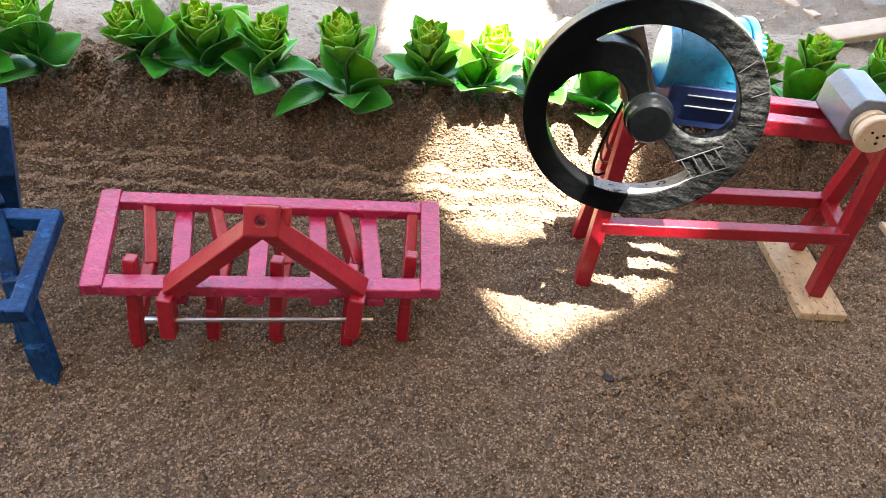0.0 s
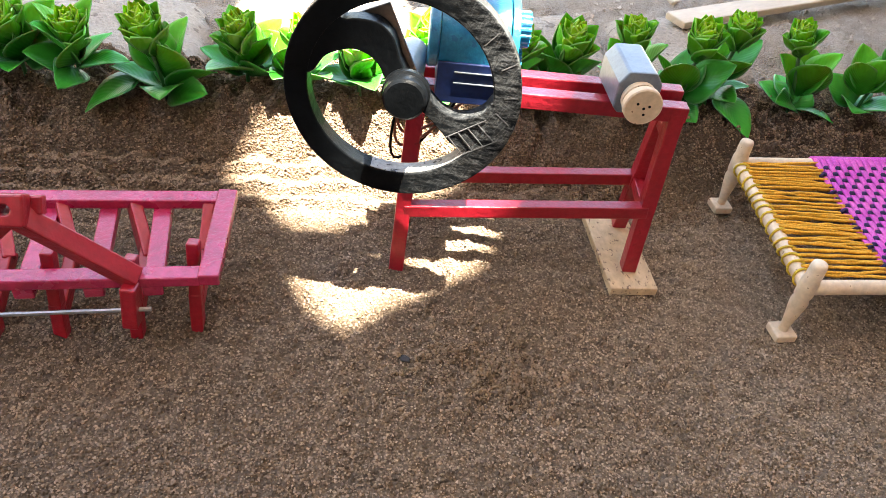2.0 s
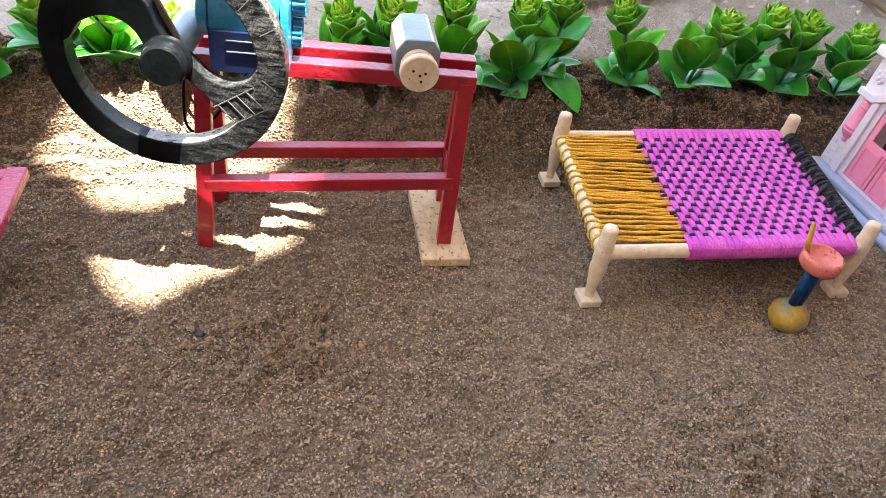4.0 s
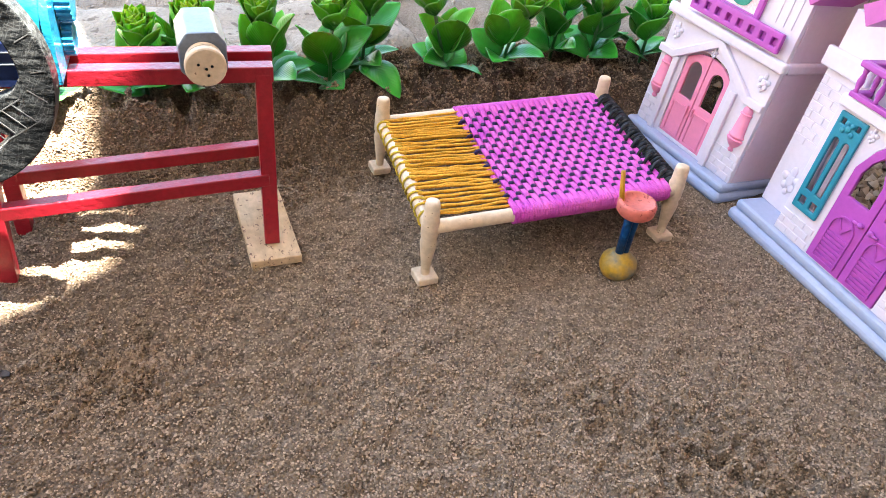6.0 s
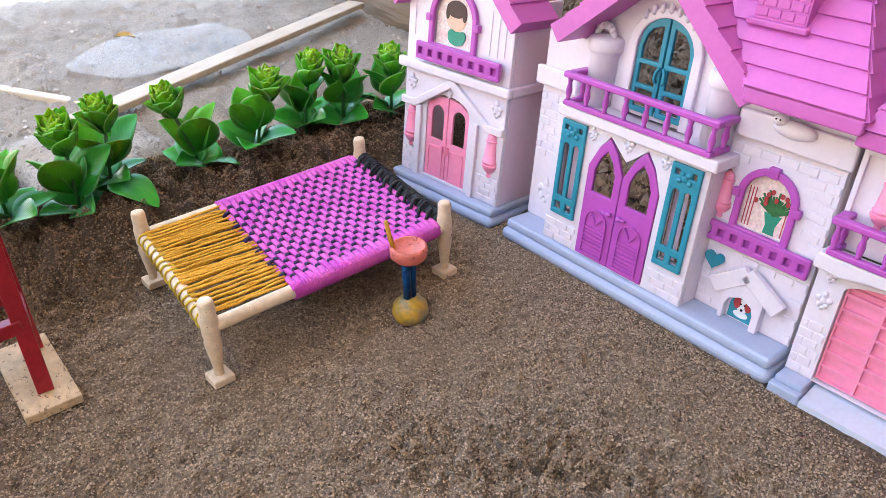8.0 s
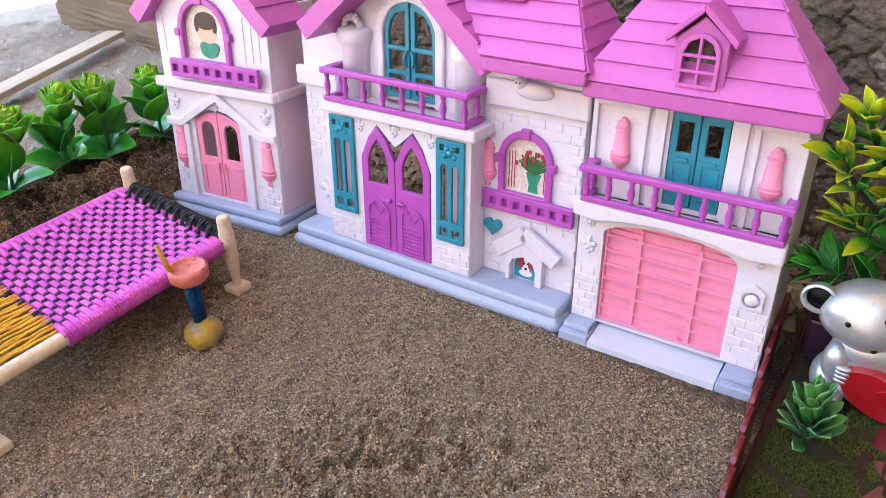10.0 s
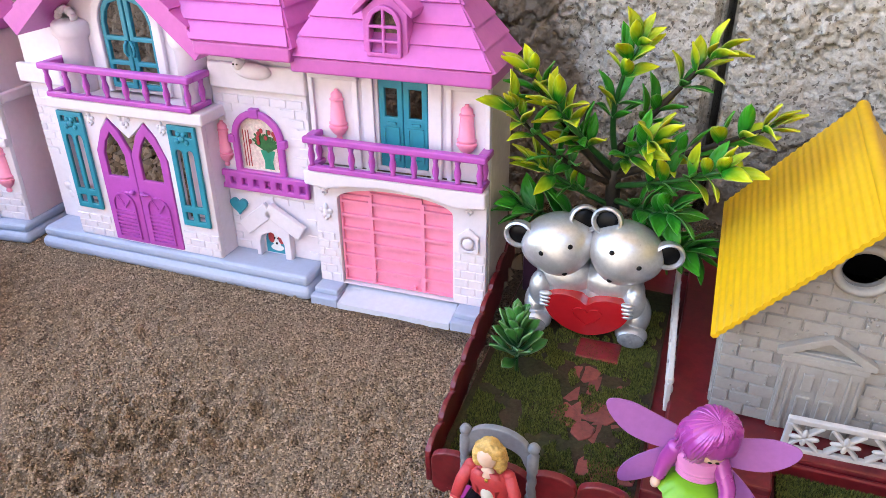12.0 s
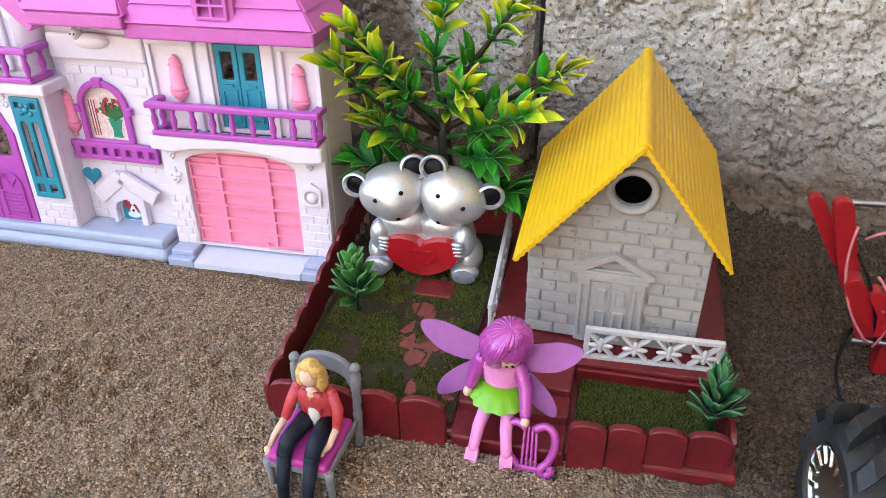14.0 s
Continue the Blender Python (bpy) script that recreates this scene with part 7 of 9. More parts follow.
def mice():
    """Two seated animals side by side, holding one heart: a single moulded body."""
    bm = bmesh.new()
    for s, roll, yaw in ((-1, 20, -10), (1, -26, 4)):
        cx = s * 0.0176
        blob(bm, (s * 0.0125, 0.001, 0.021), (0.0175, 0.0155, 0.0235), 3)
        hd = pose(cx, -0.001, 0.0535, 0, 0, 0) @ Matrix.Rotation(radians(-yaw), 4, "Z") @ Matrix.Rotation(radians(-roll), 4, "Y")
        head = blob(bm, (0, 0, 0), (0.0200, 0.0172, 0.0172), 4)
        pull(bm, head, (0, 0, 0), (0, -1, -0.62), 0.0034, 4)
        bmesh.ops.transform(bm, matrix=hd, verts=head)
        for e in (-1, 1):
            a = radians(90 - e * 57)
            ear = hd @ pose(0.0205 * math.cos(a), 0.001, 0.0200 * math.sin(a)) @ Matrix.Rotation(radians(-14), 4, "X") @ Matrix.Rotation(radians(e * 12), 4, "Z")
            lathe(bm, [(0.0002, -0.0046), (0.0056, -0.0042), (0.0076, -0.001), (0.0082, 0.0015), (0.0079, 0.0044), (0.0068, 0.0052), (0.0056, 0.0030)], 24, ear @ pose(0, 0, 0, 90), 0, False)
            blob(bm, (0, -0.0012, 0), (0.0061, 0.0024, 0.0061), 3, ear, 1)
            blob(bm, (e * 0.0075, -0.0148, 0.0042), 0.0016, 2, hd, 1)
        blob(bm, (0, -0.0170, -0.0104), (0.0016, 0.0016, 0.0015), 2, hd, 1)
        blob(bm, (s * 0.0120, 0.0, 0.0330), (0.0165, 0.0140, 0.0125), 3)
        # arm with four fingers on the heart
        blob(bm, (s * 0.0245, -0.0085, 0.0255), (0.0062, 0.0080, 0.0115), 3)
        for k in range(4):
            blob(bm, (s * 0.0212 + 0.001, -0.0178 + 0.0003 * k, 0.0285 - 0.0027 * k), (0.0036, 0.0021, 0.0015), 2)
        # haunch and foot with a flat sole
        blob(bm, (s * 0.0265, -0.001, 0.0105), (0.0078, 0.0130, 0.0120), 3)
        blob(bm, (s * 0.0255, -0.0135, 0.0055), (0.0085, 0.0068, 0.0060), 3)
        sole = pose(s * 0.0258, -0.0196, 0.0056, 78, 0, 0)
        lathe(bm, [(0.0002, 0.0012), (0.0045, 0.0012), (0.0058, 0.0)], 20, sole @ Matrix.Diagonal((1.2, 0.8, 1, 1)), 3, False)
    hp, hi = [], []
    for i in range(48):
        a = 2 * math.pi * i / 48
        x, z = 16 * math.sin(a) ** 3, 13 * math.cos(a) - 5 * math.cos(2 * a) - 2 * math.cos(3 * a) - math.cos(4 * a)
        hi.append((0.00044 * x + 0.0022, 0.0172 + 0.00040 * z))
    half = [(0.0, 0.0248), (0.004, 0.0280), (0.010, 0.0299), (0.0165, 0.0293), (0.0208, 0.0266), (0.0219, 0.0222), (0.0206, 0.0172), (0.0172, 0.0120), (0.0118, 0.0075), (0.0055, 0.0046), (0.0, 0.0036)]
    ring = half + [(-x, z) for x, z in half[-2:0:-1]]
    for i in range(len(ring)):
        a, b, c, d = (Vector(ring[(i + q) % len(ring)]) for q in (-1, 0, 1, 2))
        hp += [tuple(0.5 * (2 * b + (c - a) * u + (2 * a - 5 * b + 4 * c - d) * u * u + (3 * b - a - 3 * c + d) * u ** 3) + Vector((0.0015, 0))) for u in (0, 0.33, 0.67)]
    plate(bm, hp, (), -0.0185, -0.010, None, 2)
    blob(bm, (0.0, -0.004, 0.011), (0.027, 0.0125, 0.011), 3)
    plate(bm, [(0.0022 + (x - 0.0022) * 1.14, 0.0172 + (z - 0.0172) * 1.16) for x, z in hi], [hi], -0.0193, -0.0185, None, 2)
    o = part("animal_figurine", bm, [SILVER, EYEBLACK, REDGLOSS, SOLEGREY], auto=45)
    o.matrix_world = GARDEN @ pose(0.3120, 0.0090, 0.0095, 0, 0, 2) @ Matrix.Diagonal((1.10, 1.04, 1.0, 1))
    tagged(o, "silver figurine of two seated animals holding a red heart", "figurine")
    return o


SOLEGREY = mat("grey_sole_paint", (0.20, 0.21, 0.22), 0.5, 0.2, 60, 500, 0.2)
mice()

TREELEAF = leaf_material("tree_leaf", (0.010, 0.13, 0.014), (0.05, 0.33, 0.02), 0.15, 0.33, 0.2, 4.0)
TIPLEAF = leaf_material("yellow_tip_leaf", (0.016, 0.20, 0.014), (0.66, 0.68, 0.016), 0.15, 0.33, 0.28, 4.0)
BARK = mat("dark_bark_plastic", (0.028, 0.019, 0.013), 0.6, 0.3, 80, 500, 0.4)
DARKSHRUB = leaf_material("dark_shrub_leaf", (0.008, 0.050, 0.020), (0.045, 0.17, 0.05), 0.06, 0.36, 0.35, 3.0)
SHRUBLEAF = leaf_material("shrub_leaf", (0.008, 0.060, 0.020), (0.075, 0.27, 0.055), 0.06, 0.34, 0.25, 3.0)
_tl = [leaf_mesh("leaf", 0.0245, 0.0082, TREELEAF, 0.05, 0.40, base=0.95, nx=7, full=0.85), leaf_mesh("leaf", 0.0250, 0.0086, TIPLEAF, 0.02, 0.42, base=0.95, nx=7, full=0.85),
       leaf_mesh("leaf", 0.0225, 0.0094, TIPLEAF, 0.22, 0.35, base=0.95, nx=7, full=0.85), leaf_mesh("leaf", 0.027, 0.0132, TREELEAF, 0.25, 0.25, base=0.8, nx=7)]
_sd = leaf_mesh("leaf", 0.0175, 0.0052, DARKSHRUB, -0.10, 0.28, base=1.4, nx=7, ny=4, thick=0.0007, full=0.75)
_sl = leaf_mesh("leaf", 0.0180, 0.0058, SHRUBLEAF, -0.10, 0.25, base=1.75, nx=8, ny=4, thick=0.0007, full=0.62)


def aim(p, d, roll=0.0):
    """A pose at p whose x axis runs along d."""
    d = Vector(d).normalized()
    return Matrix.Translation(p) @ d.to_track_quat("X", "Z").to_matrix().to_4x4() @ Matrix.Rotation(roll, 4, "X")


def tree():
    t = thing("plastic_tree", "green plastic tree with yellow-tipped leaves behind the silver figurine", "tree", GARDEN @ pose(0.315, 0.052, 0.006))
    rs = random.Random(21)
    bm = bmesh.new()
    tube(bm, [(0, 0, -0.002), (0.001, 0.001, 0.05), (0.0, 0.0, 0.075), (0.001, 0.002, 0.098)], [0.0052, 0.0047, 0.0044, 0.0036], 12)
    part("trunk", bm, BARK, t, smooth=True)
    tips = [((0, 0, 0.078), (-0.030, -0.014, 0.112), (-0.043, -0.034, 0.150)), ((0, 0, 0.075), (-0.034, -0.022, 0.095), (-0.050, -0.046, 0.136)), ((0, 0.002, 0.092), (-0.008, -0.012, 0.13), (0.008, -0.016, 0.165)),
            ((0, 0.002, 0.095), (0.018, -0.006, 0.125), (0.044, -0.012, 0.160)), ((0, 0, 0.074), (0.03, -0.022, 0.090), (0.058, -0.046, 0.114)), ((0, 0, 0.08), (0.036, -0.016, 0.106), (0.074, -0.036, 0.134)),
            ((0, 0, 0.055), (-0.03, -0.014, 0.05), (-0.05, -0.02, 0.062)), ((0, 0, 0.05), (0.03, -0.014, 0.048), (0.048, -0.02, 0.05)), ((0, 0, 0.085), (0.01, -0.03, 0.11), (0.022, -0.045, 0.125)),
            ((0, 0, 0.085), (-0.02, -0.025, 0.115), (-0.028, -0.04, 0.138)), ((0, 0, 0.06), (-0.026, -0.008, 0.075), (-0.040, -0.022, 0.092)), ((0, 0, 0.065), (0.025, -0.02, 0.07), (0.036, -0.03, 0.078))]
    for k, (a, b, c) in enumerate(tips):
        a, b, c = Vector(a), Vector(b), Vector(c)
        pts = [(a.lerp(b, u)).lerp(b.lerp(c, u), u) for u in [i / 8 for i in range(9)]]
        bm = bmesh.new()
        big = 1.12 if k in (0, 3, 5) else 0.85
        tube(bm, pts, [(0.0024 - 0.0014 * i / 8) * big for i in range(9)], 8)
        br = part("branch", bm, BARK if k in (0, 1, 3, 5) else STEM, t, smooth=True)
        low = k in (6, 7, 11)
        # leaves stand in whorls: green ones inside, yellow-tipped ones about the end of each shoot
        for i, u in enumerate((0.36, 0.54, 0.70, 0.86, 1.0)):
            p = pts[min(8, int(round(u * 8)))]
            q = (pts[8] - pts[5]).normalized()
            a0, o1 = rs.uniform(0, 6.28), q.orthogonal().normalized()
            o2 = q.cross(o1)
            num = 4 if u < 0.95 else 5
            for s in range(num):
                a = a0 + 6.283 * s / num + rs.uniform(-0.35, 0.35)
                side = o1 * math.cos(a) + o2 * math.sin(a)
                d = q * (rs.uniform(0.5, 0.9) if u < 0.95 else rs.uniform(0.9, 1.7)) + side * rs.uniform(0.7, 1.0) + Vector((0, 0, rs.uniform(0.0, 0.45)))
                if low:
                    me = rs.choice((_tl[0], _tl[3], _tl[3]))
                else:
                    me = rs.choice((_tl[0], _tl[0], _tl[0], _tl[1])) if u < 0.6 else rs.choice((_tl[0], _tl[1], _tl[2])) if u < 0.95 else rs.choice((_tl[1], _tl[2]))
                place("leaf", me, br, aim(p, d, rs.uniform(-0.8, 0.8)) @ Matrix.Scale(rs.uniform(0.66, 0.96), 4))
    return t


tree()


def shrub(x, y, z, h, seed, label, leaf, low):
    t = thing("plastic_shrub", label, "shrub", GARDEN @ pose(x, y, z, 0, 0, seed * 40), "small shrubs")
    rs = random.Random(seed)
    bm = bmesh.new()
    tube(bm, [(0, 0, -0.003), (0, 0, h * 0.4), (0.0005, 0, h * 0.75)], [0.0012, 0.001, 0.0006], 7)
    part("stem", bm, STEM, t, smooth=True)
    n = 32
    for i in range(n):
        u = (i + 0.5) / n
        a = i * 2.39996 + rs.uniform(-0.2, 0.2)
        zz = h * (0.20 + 0.54 * u)
        el = low + (1.38 - low) * u + rs.uniform(-0.14, 0.14)
        place("leaf", leaf, t, Matrix.Translation((0, 0, zz)) @ Matrix.Rotation(a, 4, "Z") @ Matrix.Rotation(-el, 4, "Y") @ Matrix.Rotation(rs.uniform(-0.5, 0.5), 4, "X")
              @ Matrix.Scale((1.12 - 0.12 * u) * rs.uniform(0.88, 1.1), 4))
    return t


shrub(0.284, -0.048, 0.0085, 0.044, 3, "small green plastic shrub with paddle leaves standing on the moss", _sl, 0.45)
shrub(0.4850, -0.103, 0.008, 0.044, 5, "small dark green plastic shrub beside the maroon fence", _sd, 0.62)


# ---- figures ----
CHAIRGREY = mat("pewter_plastic", (0.20, 0.205, 0.22), 0.45, 0.1, 40, 400, 0.1)
MAGENTA = mat("magenta_cushion", (0.42, 0.03, 0.27), 0.55, 0.08, 40, 500, 0.15)
CORAL = mat("coral_paint", (0.48, 0.045, 0.05), 0.5, 0.12, 40, 500, 0.15)
DENIM = mat("dark_denim_paint", (0.005, 0.008, 0.016), 0.5, 0.4, 60, 500, 0.2, tint=(0.010, 0.016, 0.028), spec=0.2)
PEACH = mat("peach_vinyl", (0.72, 0.47, 0.35), 0.5, 0.05, sss=0.1)
BLOND = mat("straw_paint", (0.62, 0.40, 0.12), 0.6, 0.25, 150, 700, 0.4, tint=(0.45, 0.25, 0.06))
CREAM = mat("cream_paint", (0.72, 0.68, 0.6), 0.5, 0.06)
GOLD = mat("gold_paint", (0.5, 0.33, 0.06), 0.35, 0.1, metal=0.6)
FUCHSIA = mat("pearl_pink_plastic", (0.42, 0.06, 0.33), 0.28, 0.08, 60, 400, 0.05, coat=0.4, metal=0.15)
ORCHID = mat("orchid_plastic", (0.37, 0.13, 0.38), 0.35, 0.05, 40, 400, 0.05)
ROSE = mat("rose_plastic", (0.72, 0.24, 0.50), 0.36, 0.05, 40, 400, 0.05)
LIMEPL = mat("lime_plastic", (0.17, 0.42, 0.015), 0.36, 0.06, 40, 400, 0.05)


def chair():
    m = GARDEN @ pose(0.2995, -0.139, 0.0, 0, 0, -3)
    t = thing("toy_chair", "pewter-grey plastic toy chair with a magenta seat on sand", "chair", m)
    for s in (-1, 1):
        bm = bmesh.new()
        prof = [(0.0022, 0.0), (0.0019, 0.004), (0.0022, 0.018), (0.0027, 0.0195)] + [(0.0021, 0.0205 + 0.0005 * i) for i in range(27)]
        prof += [(0.0026, 0.035), (0.0027, 0.044), (0.0015, 0.0455), (0.0026, 0.047), (0.0028, 0.0485), (0.0019, 0.0500), (0.0008, 0.0505)]
        lathe(bm, prof, 14)
        for v in bm.verts:
            if 0.020 < v.co.z < 0.034:
                turn = 1 + 0.16 * math.sin(3 * math.atan2(v.co.y, v.co.x) + 900 * v.co.z)
                v.co.x, v.co.y = v.co.x * turn, v.co.y * turn
        bmesh.ops.transform(bm, matrix=pose(s * 0.0158, 0.0, 0.0, -5, 0, 0), verts=bm.verts)
        part("back_post", bm, CHAIRGREY, t, smooth=True)
        bm = bmesh.new()
        lathe(bm, [(0.0016, 0.0), (0.0019, 0.002), (0.0016, 0.005), (0.0023, 0.012), (0.0024, 0.0175)], 12, Matrix.Translation((s * 0.0155, -0.034, 0.0)))
        part("front_leg", bm, CHAIRGREY, t, smooth=True)
        bm = bmesh.new()
        beam(bm, (s * 0.0158, -0.001, 0.0165), (s * 0.0155, -0.034, 0.0165), 0.0022, 0.0036)
        part("side_rail", bm, CHAIRGREY, t, bevel=0.0006)
    bm = bmesh.new()
    beam(bm, (-0.0155, -0.0345, 0.0162), (0.0155, -0.0345, 0.0162), 0.0024, 0.004)
    part("front_rail", bm, CHAIRGREY, t, bevel=0.0006)
    bm = bmesh.new()
    pts = [(-0.0145, 0.034)] + [(0.0145 * math.cos(math.pi - math.pi * i / 12), 0.0445 + 0.0095 * math.sin(math.pi * i / 12)) for i in range(13)] + [(0.0145, 0.034)]
    pts += [(0.0115 * math.cos(math.pi * i / 12), 0.039 + 0.0062 * math.sin(math.pi * i / 12)) for i in range(13)]
    plate(bm, pts, (), -0.0012, 0.0022, pose(0, 0.0, 0, -5, 0, 0))
    part("crest_rail", bm, CHAIRGREY, t, bevel=0.0007)
    bm = bmesh.new()
    box(bm, -0.0152, 0.0152, -0.0355, -0.003, 0.0165, 0.0215)
    part("seat", bm, MAGENTA, t, "magenta padded seat", bevel=0.0018, segs=4)
    return t


chair()


def limb(bm, pts, r, mi):
    tube(bm, pts, r, 10, mi)
    for p, q in ((pts[0], r[0]), (pts[-1], r[-1])):
        blob(bm, p, q, 2, None, mi)


def seated_doll():
    """Seated figure with coral jacket and dark trousers: one plain mesh."""
    bm = bmesh.new()
    lean = pose(0, 0, 0, 6)
    lathe(bm, [(0.0055, 0.0215), (0.0072, 0.024), (0.0060, 0.030), (0.0068, 0.037), (0.0062, 0.041), (0.0030, 0.0435)], 16, lean @ Matrix.Diagonal((1.15, 0.75, 1, 1)) @ pose(0, -0.010, 0), 0)
    blob(bm, (0, -0.0143, 0.0318), (0.0027, 0.0019, 0.0098), 3, None, 3)
    blob(bm, (0, -0.0138, 0.0402), (0.0028, 0.0022, 0.0040), 3, None, 1)
    for s in (-1, 1):
        plate(bm, [(s * 0.0012, 0.0425), (s * 0.0046, 0.0420), (s * 0.0058, 0.0370), (s * 0.0034, 0.0300), (s * 0.0028, 0.0360)], (), -0.0008, 0.0008, pose(0, -0.0160, 0, 0, 0, 0) @ Matrix.Rotation(radians(s * 22), 4, "Z"), 0)
    rod(bm, (0, -0.0105, 0.042), (0, -0.0125, 0.0465), 0.0017, 10, None, 1)
    blob(bm, (0, -0.0142, 0.0500), (0.0036, 0.0038, 0.0048), 3, None, 1)
    for c, r in (((0.0002, -0.0122, 0.0522), (0.0048, 0.0046, 0.0044)), ((-0.0036, -0.0128, 0.0485), (0.0022, 0.0030, 0.0056)),
                 ((0.0040, -0.0120, 0.0480), (0.0026, 0.0034, 0.0064)), ((0.0030, -0.0142, 0.0530), (0.0030, 0.0026, 0.0028))):
        for v in blob(bm, c, r, 4, None, 4):
            d = v.co - Vector(c)
            v.co += d * (0.07 * math.sin(2600 * d.x + 500 * d.z + 260 * math.sin(900 * d.z)) + 0.07 * math.sin(1500 * d.z + 700 * d.y))
    for s in (-1, 1):
        limb(bm, [(s * 0.0070, -0.0115, 0.0405), (s * 0.0098, -0.0135, 0.0335), (s * 0.0108, -0.0185, 0.0285)], [0.0024, 0.0024, 0.0020], 0)
        if s < 0:
            limb(bm, [(-0.0108, -0.0185, 0.0285), (-0.0135, -0.026, 0.0235), (-0.0148, -0.0285, 0.019)], [0.0015, 0.0012, 0.001], 1)
            blob(bm, (-0.0152, -0.0298, 0.0172), (0.0018, 0.0014, 0.0029), 2, None, 1)
            for k in range(4):
                limb(bm, [(-0.0163 + 0.0007 * k, -0.0300, 0.0158), (-0.0166 + 0.0008 * k, -0.0308, 0.0136 + 0.0004 * (k == 3))], [0.0004, 0.0003], 1)
        else:
            limb(bm, [(0.0108, -0.0185, 0.0285), (0.0098, -0.0265, 0.0245), (0.0082, -0.029, 0.0235)], [0.0015, 0.0012, 0.001], 1)
            blob(bm, (0.0066, -0.0302, 0.0234), (0.0029, 0.0019, 0.0014), 2, None, 1)
            for k in range(4):
                limb(bm, [(0.0050, -0.0290 - 0.0008 * k, 0.0236), (0.0030, -0.0296 - 0.0009 * k, 0.0232)], [0.0004, 0.0003], 1)
        limb(bm, [(s * 0.0042, -0.0105, 0.0245), (s * 0.0055, -0.030, 0.0262), (s * 0.0056, -0.0345, 0.0232)], [0.0040, 0.0034, 0.0031], 2)
        limb(bm, [(s * 0.0056, -0.0345, 0.0232), (s * 0.0052, -0.0405, 0.0105), (s * 0.0050, -0.0425, 0.002)], [0.0030, 0.0025, 0.0022], 2)
        blob(bm, (s * 0.0050, -0.0455, 0.0016), (0.0022, 0.0046, 0.0018), 2, None, 2)
    blob(bm, (0.0002, -0.0164, 0.0395), (0.0008, 0.0006, 0.0011), 1, None, 5)
    for v in bm.verts:
        if v.co.z > 0.0215:
            v.co.z = 0.0215 + (v.co.z - 0.0215) * 1.14
    o = part("seated_doll", bm, [CORAL, PEACH, DENIM, CREAM, BLOND, GOLD], smooth=True)
    o.matrix_world = GARDEN @ pose(0.3005, -0.1375, 0.0, 0, 0, -3) @ Matrix.Diagonal((1.22, 1.04, 1.02, 1))
    tagged(o, "seated plastic doll in coral jacket and dark trousers", "doll")
    return o


seated_doll()


def wing_shape(bm, pts, m, th=0.0008, mi=4):
    n, soft = len(pts), []
    for i in range(n):
        a, b, c, d = (Vector(pts[(i + q) % n]) for q in (-1, 0, 1, 2))
        for u in (0, 0.25, 0.5, 0.75):
            soft.append(tuple(0.5 * (2 * b + (c - a) * u + (2 * a - 5 * b + 4 * c - d) * u * u + (3 * b - a - 3 * c + d) * u ** 3)))
    plate(bm, soft, (), 0, th, m, mi)


